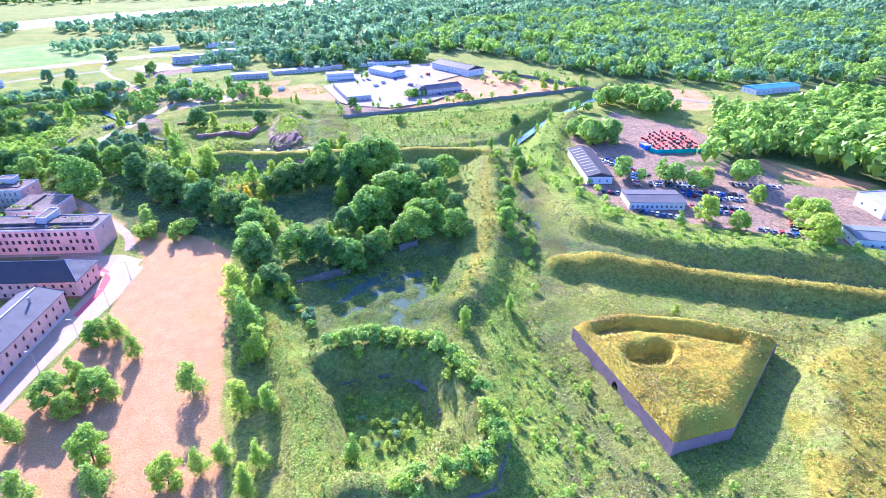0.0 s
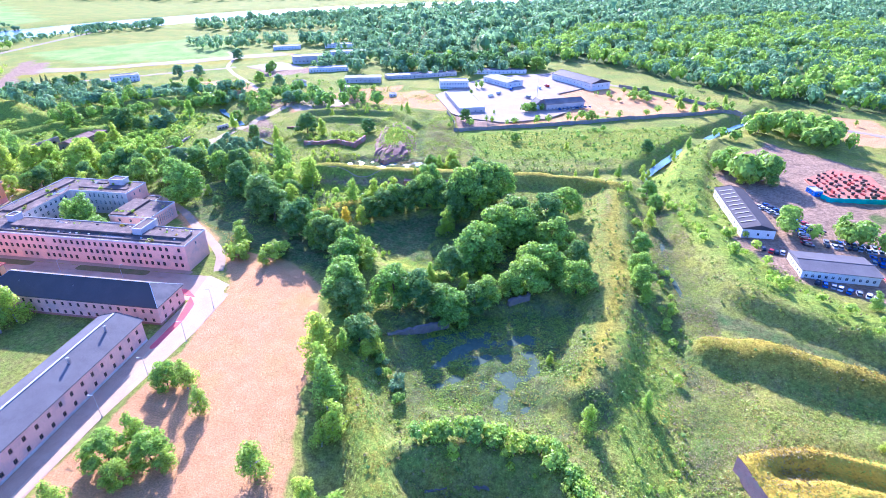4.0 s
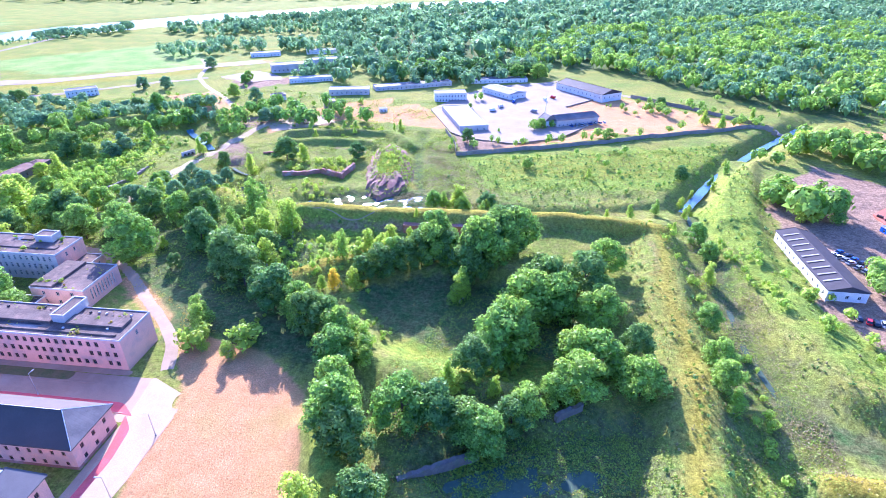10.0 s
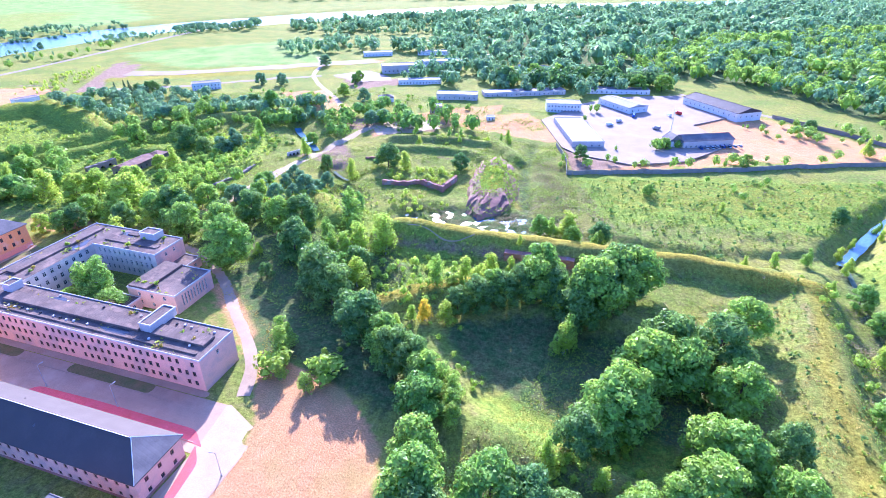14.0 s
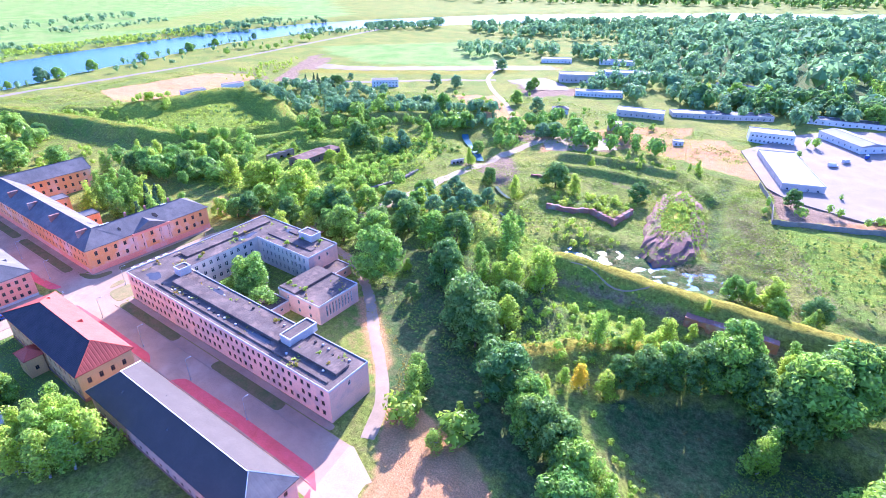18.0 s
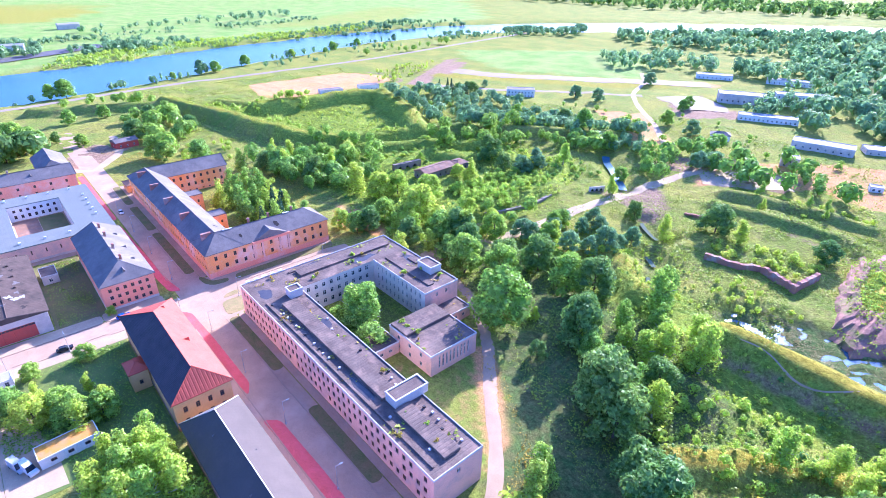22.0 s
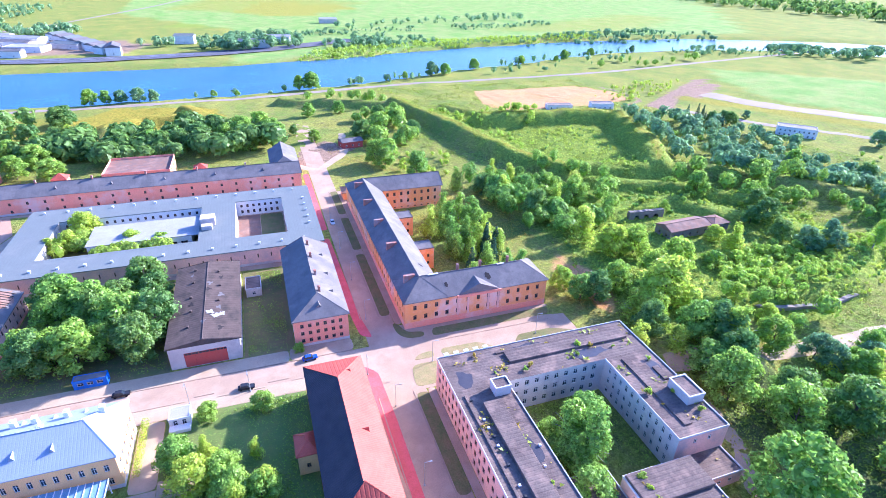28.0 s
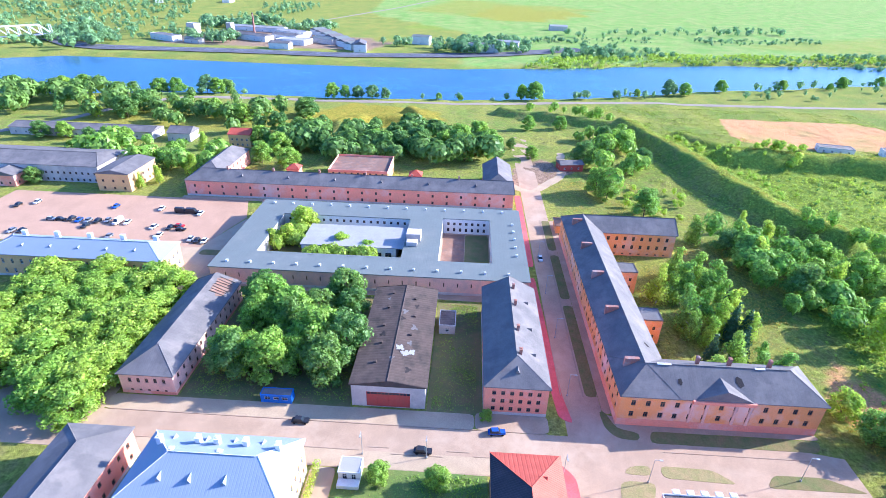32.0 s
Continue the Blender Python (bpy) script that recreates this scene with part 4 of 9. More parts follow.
def window_mesh(w, h, frame_mat, panes=2):
    """A window: frame, glazing bars and glass in one piece."""
    key = (round(w, 2), round(h, 2), frame_mat.name, panes)
    if key not in WINDOWS:
        bm = bmesh.new()
        f, b = 0.09, 0.035
        us = [-w / 2, -w / 2 + f]
        for k in range(1, panes):
            c = -w / 2 + w * k / panes
            us += [c - b, c + b]
        us += [w / 2 - f, w / 2]
        vs = [0, f, h * 0.66 - b, h * 0.66 + b, h - f, h]
        grid = {}

        def vert(i, j, d):
            if (i, j, d) not in grid:
                grid[i, j, d] = bm.verts.new((us[i], d, vs[j]))
            return grid[i, j, d]
        for i in range(len(us) - 1):
            for j in range(5):
                if i % 2 == 0 or j % 2 == 0:
                    bm.faces.new((vert(i, j, 0.03), vert(i + 1, j, 0.03), vert(i + 1, j + 1, 0.03), vert(i, j + 1, 0.03)))
                else:
                    c = ((i, j), (i + 1, j), (i + 1, j + 1), (i, j + 1))
                    for p, q in zip(c, c[1:] + c[:1]):
                        bm.faces.new((vert(*q, 0.03), vert(*p, 0.03), vert(*p, 0.09), vert(*q, 0.09)))
                    bm.faces.new([vert(*p, 0.09) for p in c]).material_index = 1
        me = bpy.data.meshes.new("window")
        bm.to_mesh(me)
        bm.free()
        me.materials.append(frame_mat)
        me.materials.append(PANE)
        WINDOWS[key] = me
    return WINDOWS[key]


def facade(parent, a, b, z0, z1, rows, material, frame_mat=FRAME_B, skip=0.0, seed=0, plinth=None, name="wall", panes=2):
    """One wall from a to b (its outside on the right hand), with real window openings.
    rows: (sill height, window height, window width, number, margin at both ends)."""
    ax, ay = a
    bx, by = b
    L = math.hypot(bx - ax, by - ay)
    ux, uy = (bx - ax) / L, (by - ay) / L
    nx_, ny_ = uy, -ux
    rng = random.Random(seed)
    holes = []
    for s, h, w, n, mg in rows:
        for i in range(n):
            c = mg + (L - 2 * mg) * ((i + 0.5) / n)
            if rng.random() >= skip:
                holes.append((c - w / 2, c + w / 2, z0 + s, z0 + s + h))
    bm = bmesh.new()
    us = sorted({0.0, L, *(round(v, 3) for q in holes for v in q[:2])})
    vs = sorted({z0, z1, *(round(v, 3) for q in holes for v in q[2:])})
    grid = {}

    def vert(u, v, d=0.0):
        k = (u, v, d)
        if k not in grid:
            grid[k] = bm.verts.new((ax + ux * u - nx_ * d, ay + uy * u - ny_ * d, v))
        return grid[k]
    cut = set()
    for q in holes:
        i0, i1 = us.index(round(q[0], 3)), us.index(round(q[1], 3))
        j0, j1 = vs.index(round(q[2], 3)), vs.index(round(q[3], 3))
        cut |= {(i, j) for i in range(i0, i1) for j in range(j0, j1)}
        u0, u1, v0, v1 = us[i0], us[i1], vs[j0], vs[j1]
        D = 0.3
        for p, r in (((u0, v0), (u1, v0)), ((u1, v0), (u1, v1)), ((u1, v1), (u0, v1)), ((u0, v1), (u0, v0))):
            bm.faces.new((vert(*p), vert(*p, D), vert(*r, D), vert(*r))[::-1])
    for i in range(len(us) - 1):
        for j in range(len(vs) - 1):
            if (i, j) not in cut:
                bm.faces.new((vert(us[i], vs[j]), vert(us[i + 1], vs[j]), vert(us[i + 1], vs[j + 1]), vert(us[i], vs[j + 1])))
    # inner face of the wall and its top
    q = [bm.verts.new((ax + ux * u - nx_ * 0.34, ay + uy * u - ny_ * 0.34, v)) for u, v in ((0, z0), (L, z0), (L, z1), (0, z1))]
    bm.faces.new(q[::-1])
    wall = part(name, bm, material, parent)
    ang = math.degrees(math.atan2(uy, ux))
    for u0, u1, v0, v1 in holes:
        ob = new("window", window_mesh(u1 - u0, v1 - v0, frame_mat, panes))
        ob.matrix_basis = pose(ax + ux * (u0 + u1) / 2 - nx_ * 0.12, ay + uy * (u0 + u1) / 2 - ny_ * 0.12, v0, 0, 0, ang)
        ob.parent = parent
    if plinth:
        bm = bmesh.new()
        o = 0.08
        c = [(ax + nx_ * o, ay + ny_ * o), (bx + nx_ * o, by + ny_ * o), (bx - nx_ * 0.05, by - ny_ * 0.05), (ax - nx_ * 0.05, ay - ny_ * 0.05)]
        lo = [bm.verts.new((*p, z0 - 0.3)) for p in c]
        hi = [bm.verts.new((*p, z0 + plinth[0])) for p in c]
        bm.faces.new(hi)
        for k in range(4):
            bm.faces.new((lo[k], lo[(k + 1) % 4], hi[(k + 1) % 4], hi[k]))
        part("plinth", bm, plinth[1], parent)
    return wall


def cornice(parent, x0, y0, x1, y1, z, material, out=0.3, h=0.35):
    bm = bmesh.new()
    for a in ((x0 - out, y0 - out, x1 + out, y0), (x0 - out, y1, x1 + out, y1 + out), (x0 - out, y0, x0, y1), (x1, y0, x1 + out, y1)):
        box(bm, a[0], a[1], z - h, a[2], a[3], z)
    return part("cornice", bm, material, parent)


def hip_roof(parent, x0, y0, x1, y1, z, rise, material, lo=None, hi=None, over=0.5, hip_material=None, name="roof", south=None):
    """A hipped or gabled roof with thickness; lo and hi: how far the ridge's ends stand in (0: a gable)."""
    x0, y0, x1, y1 = x0 - over, y0 - over, x1 + over, y1 + over
    along = (x1 - x0) >= (y1 - y0)
    half = ((y1 - y0) if along else (x1 - x0)) / 2
    lo = half if lo is None else lo
    hi = half if hi is None else hi
    if along:
        ym = (y0 + y1) / 2
        R = [(x0 + lo, ym, z + rise), (x1 - hi, ym, z + rise)]
    else:
        xm = (x0 + x1) / 2
        R = [(xm, y0 + lo, z + rise), (xm, y1 - hi, z + rise)]
    bm = bmesh.new()
    e = [bm.verts.new((*c, z)) for c in ((x0, y0), (x1, y0), (x1, y1), (x0, y1))]
    f0 = [bm.verts.new((*c, z - 0.22)) for c in ((x0, y0), (x1, y0), (x1, y1), (x0, y1))]
    r = [bm.verts.new(c) for c in R]
    if along:
        faces = [(e[0], e[1], r[1], r[0]), (e[2], e[3], r[0], r[1]), (e[3], e[0], r[0]), (e[1], e[2], r[1])]
    else:
        faces = [(e[1], e[2], r[1], r[0]), (e[3], e[0], r[0], r[1]), (e[0], e[1], r[0]), (e[2], e[3], r[1])]
    for k, f in enumerate(faces):
        q = bm.faces.new(f)
        q.material_index = 1 if k > 1 else 2 if south and k == 0 else 0
    for k in range(4):
        bm.faces.new((f0[k], f0[(k + 1) % 4], e[(k + 1) % 4], e[k]))
    bm.faces.new(f0[::-1])
    roof = part(name, bm, [material, hip_material or material, south or material], parent)
    bm = bmesh.new()
    lines = [(R[0], R[1])]
    cs = [(x0, y0, z), (x1, y0, z), (x1, y1, z), (x0, y1, z)]
    ends = ((cs[0], R[0]), (cs[3], R[0]), (cs[1], R[1]), (cs[2], R[1])) if along else ((cs[0], R[0]), (cs[1], R[0]), (cs[2], R[1]), (cs[3], R[1]))
    for p, q in lines + list(ends):
        p, q = Vector(p), Vector(q)
        d = (q - p).normalized()
        s = d.cross(Vector((0, 0, 1))).normalized() * 0.16
        vs = [bm.verts.new(v + Vector((0, 0, h))) for v in (p, q) for s_, h in ((s, 0.03), (s * 0, 0.14), (-s, 0.03)) for v in (v + s_,)]
        bm.faces.new((vs[0], vs[3], vs[4], vs[1]))
        bm.faces.new((vs[1], vs[4], vs[5], vs[2]))
    part("ridge_cap", bm, WHITE_TRIM if material in (PALE_SHEET, BLUE_METAL) else material, roof)
    return roof


def chimney(parent, x, y, z0, z1, material, w=0.9, d=0.7):
    bm = bmesh.new()
    box(bm, x - w / 2, y - d / 2, z0, x + w / 2, y + d / 2, z1)
    box(bm, x - w / 2 - 0.08, y - d / 2 - 0.08, z1 + 0.002, x + w / 2 + 0.08, y + d / 2 + 0.08, z1 + 0.18)
    box(bm, x - w / 4, y - d / 4, z1 + 0.182, x + w / 4, y + d / 4, z1 + 0.30)
    return part("chimney", bm, material, parent)


def dormer(parent, x, y, z, face, material, w=1.1):
    """A small triangular roof dormer; face: the way it looks, as degrees."""
    bm = bmesh.new()
    a = [bm.verts.new(c) for c in ((0, -w / 2, 0), (0, w / 2, 0), (0, 0, w * 0.9), (-1.9, 0, w * 0.9))]
    for f in ((a[0], a[1], a[2]), (a[1], a[3], a[2]), (a[0], a[2], a[3])):
        bm.faces.new(f)
    bmesh.ops.transform(bm, matrix=pose(x, y, z, 0, 0, face), verts=bm.verts[:])
    return part("dormer", bm, material, parent)


def shell(parent, x0, y0, x1, y1, z0, z1, sides, material, frame_mat=FRAME_B, plinth=None, skip=0.0, seed=0, panes=2):
    """Four walls; sides: rows for south (y0), east (x1), north (y1), west (x0)."""
    cs = [((x0, y0), (x1, y0)), ((x1, y0), (x1, y1)), ((x1, y1), (x0, y1)), ((x0, y1), (x0, y0))]
    for k, (c, rows) in enumerate(zip(cs, sides)):
        if rows is not None:
            facade(parent, *c, z0, z1, rows, material, frame_mat, skip, seed + k, plinth, panes=panes)


def rows3(L, pitch, w=1.1, h=1.6, sills=(1.0, 4.3, 7.6), margin=1.5):
    n = max(1, int((L - 2 * margin) / pitch))
    return [(s, h, w, n, margin) for s in sills]


# the long concrete block round a courtyard
con = thing("concrete_barracks", "derelict pale pink concrete barracks with flat overgrown roofs", "barracks", kind="")
HC = 10.5
S3 = (1.3, 4.5, 7.7)
facade(con, (-225, 194.5), (-128.5, 194.5), 0, HC, rows3(96.5, 2.45, 1.2, 1.7, S3), RENDER_PINK, FRAME_B, 0.03, 1)
facade(con, (-128.5, 194.5), (-128.5, 208.5), 0, HC, [(7.7, 1.5, 1.0, 1, 5.5)], RENDER_PINK, FRAME_W)
facade(con, (-128.5, 208.5), (-211.5, 208.5), 0, HC, rows3(83, 2.45, 1.2, 1.7, S3), RENDER_GREY, FRAME_W, 0.03, 2)
facade(con, (-211.5, 208.5), (-211.5, 237), 0, HC, rows3(28.5, 2.6, 1.25, 1.7, S3), RENDER_GREY, FRAME_W, 0.0, 3)
facade(con, (-211.5, 237), (-183, 237), 0, HC, rows3(28.5, 2.2, 0.9, 1.9, S3), RENDER_GREY, FRAME_W, 0.0, 4)
facade(con, (-183, 237), (-183, 251), 0, HC, [(7.7, 1.5, 1.0, 2, 3)], RENDER_PINK, FRAME_W)
facade(con, (-183, 251), (-225, 251), 0, HC, rows3(42, 2.6, 1.25, 1.7, S3), RENDER_PINK, FRAME_W, 0.0, 5)
facade(con, (-225, 251), (-225, 194.5), 0, HC, rows3(56.5, 2.6, 1.25, 1.7, S3), RENDER_PINK, FRAME_W, 0.0, 6)


def flat_roof(parent, x0, y0, x1, y1, z, material, edge=PARAPET, par=0.3, sides="senw"):
    bm = bmesh.new()
    box(bm, x0 + 0.02, y0 + 0.02, z - 0.4, x1 - 0.02, y1 - 0.02, z)
    part("roof", bm, material, parent)
    bm = bmesh.new()
    t = 0.14
    if "s" in sides:
        box(bm, x0 - 0.05, y0 - 0.05, z - 0.25, x1 + 0.05, y0 + t, z + par)
    if "n" in sides:
        box(bm, x0 - 0.05, y1 - t, z - 0.25, x1 + 0.05, y1 + 0.05, z + par)
    if "e" in sides:
        box(bm, x1 - t, y0 + t, z - 0.25, x1 + 0.05, y1 - t, z + par)
    if "w" in sides:
        box(bm, x0 - 0.05, y0 + t, z - 0.25, x0 + t, y1 - t, z + par)
    part("parapet", bm, edge, parent)


flat_roof(con, -211.5, 194.5, -128.5, 208.5, HC, BITUMEN, sides="sen")
flat_roof(con, -225, 194.5, -211.5, 251, HC, BITUMEN, sides="swn")
flat_roof(con, -211.5, 237, -183, 251, HC, BITUMEN, sides="sen")
bm = bmesh.new()
box(bm, -206, 199.6, HC + 0.002, -153.6, 204.2, HC + 0.9, 0.06)
box(bm, -149, 199.6, HC + 0.002, -131, 204.2, HC + 0.8, 0.06)
box(bm, -221.5, 212, HC + 0.002, -217.5, 248, HC + 0.7, 0.06)
part("roof_hump", bm, BITUMEN, con, "raised bitumen ventilation hump along the roof")
for x0, y0, x1, y1 in ((-210, 196.3, -131, 196.9), (-222.6, 210, -221.9, 246), (-210, 241, -186, 243.2), (-205, 246.8, -200, 248.6)):
    bm = bmesh.new()
    box(bm, x0, y0, HC + 0.004, x1, y1, HC + 0.35, 0.05)
    part("roof_rib", bm, BITUMEN, con)
for k in range(26):
    bm = bmesh.new()
    x, y = -208 + (k * 37.7) % 78, 197.4 + (k * 2.9) % 10
    if 199 < y < 204.8:
        y = 198 if k % 2 else 206
    box(bm, x - 0.3, y - 0.3, HC + 0.004, x + 0.3, y + 0.3, HC + 0.5, 0.05)
    part("roof_vent", bm, PARAPET if k % 3 else DARK_METAL, con)
for x0, y0, x1, y1 in ((-153.5, 200.5, -149.3, 210.2), (-211, 203.5, -207.5, 207.6), (-198, 246, -191, 250.6)):
    bm = bmesh.new()
    box(bm, x0, y0, HC + 0.003, x1, y1, HC + 2.4)
    bulk = part("stair_head", bm, RENDER_GREY, con)
    bm = bmesh.new()
    for q in ((x0 - 0.1, y0 - 0.1, x1 + 0.1, y0 + 0.25), (x0 - 0.1, y1 - 0.25, x1 + 0.1, y1 + 0.1), (x0 - 0.1, y0 + 0.25, x0 + 0.25, y1 - 0.25), (x1 - 0.25, y0 + 0.25, x1 + 0.1, y1 - 0.25)):
        box(bm, q[0], q[1], HC + 2.3, q[2], q[3], HC + 2.75)
    part("parapet", bm, PARAPET, bulk)
    bm = bmesh.new()
    box(bm, x0 + 0.25, y0 + 0.25, HC + 2.402, x1 - 0.25, y1 - 0.25, HC + 2.45)
    part("stair_head_roof", bm, BITUMEN, bulk)
WET = mat("wet_bitumen", (0.055, 0.05, 0.055), (0.08, 0.07, 0.07), 0.5, rough=0.25)
for k, (x, y, a, b) in enumerate(((-222.3, 219, 1.3, 5.4), (-222.2, 236.5, 1.0, 4.4), (-215.3, 234.5, 1.7, 5.5), (-215.3, 198.8, 3.0, 2.0), (-190, 205.3, 3.5, 1.2), (-160, 198.2, 5.0, 1.2), (-204, 247.6, 4.0, 1.6))):
    bm = bmesh.new()
    ring = [bm.verts.new((x + a * (1 + 0.22 * math.sin(3 * q + k) + 0.12 * math.sin(7 * q)) * math.cos(q), y + b * (1 + 0.18 * math.sin(4 * q + 2 * k)) * math.sin(q), HC + 0.012)) for q in np.linspace(0, 6.1, 26)]
    bm.faces.new(ring)
    part("wet_patch", bm, WET, con, "dark wet patch on the bitumen")
for k in range(5):
    bm = bmesh.new()
    box(bm, -226.1, 196.6 + 2.8 * k, HC + 0.1, -225.0, 198.0 + 2.8 * k, HC + 0.45, 0.05)
    part("coping_stub", bm, WHITE_TRIM, con)
# the lower hall on the yard side
hall = thing("concrete_hall", "lower concrete hall with tall narrow windows and flat roof", "hall")
shell(hall, -181, 221.5, -161.5, 239, 0, 7, (
    [(1.2, 1.5, 1.2, 3, 2), (4.4, 1.5, 1.2, 3, 2)], [(1.6, 4.2, 0.7, 9, 2.5)], None, [(4.0, 1.5, 1.0, 2, 3)]), RENDER_PINK, FRAME_W)
facade(hall, (-161.5, 239), (-181, 239), 0, 7, [(4, 1.5, 1, 3, 3)], RENDER_PINK, FRAME_W)
flat_roof(hall, -181, 221.5, -161.5, 239, 7, BITUMEN)
# added slab, marks off the sunlit half from the half in tree shade
bm = bmesh.new()
box(bm, -180.7, 221.8, 7.003, -173, 238.7, 7.8, 0.05)
part("sunlit_half_slab", bm, BITUMEN, hall, "added bitumen slab standing in for the sunlit half of the roof")
link = thing("concrete_link", "low concrete link building with overgrown roof", "link")
shell(link, -186, 208.9, -176, 221.2, 0, 4, ([], [(1.5, 1.2, 1.2, 3, 1.5)], [], [(1.5, 1.2, 1.2, 3, 1.5)]), RENDER_PINK, FRAME_W)
flat_roof(link, -186, 208.9, -176, 221.2, 4, BITUMEN)
link2 = copy_thing(link, pose(0, 29.2, 0))
link2["label"] = "low concrete link building on the far side of the hall"

# the orange barracks on three sides of a garden
bar = thing("orange_barracks", "long orange barracks with grey hipped roofs and patched render", "barracks")
O3 = lambda L, p=3.0: [(0.5, 0.6, 0.9, int((L - 3) / p), 1.5), (3.0, 1.7, 1.1, int((L - 3) / p), 1.5), (6.6, 1.7, 1.1, int((L - 3) / p), 1.5)]
facade(bar, (-356, 193.5), (-253, 193.5), 0, 9.6, O3(103), RENDER_ORANGE, FRAME_B, 0.02, 11, (2.2, RENDER_ROSE))
facade(bar, (-253, 193.5), (-253, 242.5), 0, 9.6, O3(49, 3.3), RENDER_ORANGE, FRAME_B, 0.0, 12, (2.2, RENDER_ROSE))
facade(bar, (-253, 242.5), (-267, 242.5), 0, 9.6, O3(14, 3.3), RENDER_ORANGE)
facade(bar, (-267, 242.5), (-267, 207), 0, 9.6, O3(35), RENDER_ORANGE, FRAME_B, 0.02, 13)
facade(bar, (-267, 207), (-343, 207), 0, 9.6, O3(76), RENDER_ORANGE, FRAME_B, 0.02, 14)
facade(bar, (-343, 207), (-343, 236), 0, 9.6, O3(29), RENDER_ORANGE, FRAME_B, 0.0, 15)
facade(bar, (-343, 236), (-356, 236), 0, 9.6, O3(13, 3.3), RENDER_ORANGE)
facade(bar, (-356, 236), (-356, 193.5), 0, 9.6, O3(42), RENDER_ORANGE)
hip_roof(bar, -356, 193.5, -253, 207, 9.8, 4.6, SLATE)
hip_roof(bar, -267, 193.7, -253.05, 242.5, 9.82, 4.6, SLATE_Y, lo=7)
hip_roof(bar, -356, 193.7, -343, 236, 9.82, 4.4, SLATE_Y, lo=7, hi=0)
# pediment on the short front
bm = bmesh.new()
v = [bm.verts.new(c) for c in ((-252.4, 211, 9.9), (-252.4, 225, 9.9), (-252.4, 218, 13.0), (-259.5, 218, 13.0), (-256, 211, 11.6), (-256, 225, 11.6))]
bm.faces.new((v[0], v[1], v[2]))
bm.faces.new((v[1], v[3], v[2]))
bm.faces.new((v[0], v[2], v[3]))
part("pediment", bm, SLATE, bar, "triangular grey roof gable over the middle of the front")
bm = bmesh.new()
box(bm, -252.9, 210.5, 9.0, -252.0, 225.5, 9.85)
part("portico_band", bm, RENDER_ROSE, bar, "faded rose entrance bay with a heavy cornice")
for x in (-262, -285, -305, -325, -345):
    bm = bmesh.new()
    box(bm, x - 0.5, 195.6, 11.2, x + 0.5, 199.3, 14.2)
    part("chimney", bm, BRICK, bar, "long low red brick chimney")
for y in (214, 222, 232):
    chimney(bar, -262.5, y, 12.5, 15.0, BRICK)
for x, y in ((-290, 210.5), (-318, 210.5)):
    t = thing("stair_tower", "small square orange tower with flat roof behind the barracks", "tower")
    shell(t, x - 3.2, 207.3, x + 3.2, 214, 0, 8.5, (None, [(5.0, 1.3, 0.9, 2, 1)] * 1 + [(2.0, 1.3, 0.9, 2, 1)], [(5.0, 1.3, 0.9, 2, 1), (2, 1.3, 0.9, 2, 1)], [(5, 1.3, 0.9, 2, 1)]), RENDER_ORANGE)
    flat_roof(t, x - 3.2, 207.3, x + 3.2, 214, 8.7, SLATE, SLATE, 0.15)

# red-roofed house
red = thing("red_roofed_building", "ochre brick building with a red tiled hip roof", "building")
W2 = lambda L, p=3.0, s=(1.2, 4.9), h=1.8: [(a, h, 1.0, max(1, int((L - 2) / p)), 1.0) for a in s]
shell(red, -233.5, 161.5, -186.5, 175.5, 0, 8.8, (W2(47), W2(14), W2(47), W2(14)), RENDER_YELLOW, FRAME_B, (1.0, BRICK))
# shade is painted in: charcoal south slope, darker red hips
hip_roof(red, -233.5, 161.5, -186.5, 175.5, 9, 4.8, RED_TILE, lo=12, hi=5.5, over=0.6, south=SHADED_SLOPE, hip_material=RED_TILE_HIP)
for x, y in ((-226, 172), (-206, 172.5), (-194, 171)):
    dormer(red, x, y, 11.2, 90, RED_TILE, 1.2)
porch = thing("stair_annexe", "small brick annexe with a tiled hip roof", "annexe")
shell(porch, -214, 156.8, -208, 161.2, 0, 6.2, ([(2, 1.4, 0.9, 2, 0.8)], [(2, 1.4, 0.9, 1, 1)], None, [(2, 1.4, 0.9, 1, 1)]), RENDER_YELLOW)
hip_roof(porch, -214, 156.8, -208, 161.2, 6.3, 1.8, RED_TILE, over=0.4)

# blue-shaded hip roof, pale walls
blue = thing("hip_roofed_barracks", "low pale barracks with a light sheet-metal hip roof", "barracks")
shell(blue, -181, 161.5, -118.5, 174.8, 0, 6.8, (W2(62, 2.8, (1.0, 4.2), 1.4), W2(13, 2.8, (1, 4.2), 1.4), W2(62, 2.8, (1, 4.2), 1.4), W2(13, 2.8, (1, 4.2), 1.4)), RENDER_PINK, FRAME_B, (0.8, BRICK))
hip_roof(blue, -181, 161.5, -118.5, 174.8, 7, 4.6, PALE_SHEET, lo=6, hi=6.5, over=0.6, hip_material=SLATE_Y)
for x, y, a in ((-150, 165, -90), (-170, 165, -90), (-160, 171, 90), (-122.5, 168, 0)):
    dormer(blue, x, y, 8.9, a, SLATE, 1.3)

# long grey-roofed barracks by the field
grey = thing("long_barracks", "long whitish barracks with a grey sheet roof", "barracks")
shell(grey, -132, 40, -118.2, 153.6, 0, 7.4, (W2(14, 3), W2(113.6, 3.6, (1.2, 4.5), 1.5), W2(14, 3, (1.2, 4.5), 1.5), W2(113.6, 3.6, (1.2, 4.5), 1.5)), RENDER_PINK, FRAME_B, (0.8, RENDER_GREY))
hip_roof(grey, -132, 40, -118.2, 153.6, 7.6, 3.0, DARK_SLATE, lo=6, hi=1.5, over=0.5)

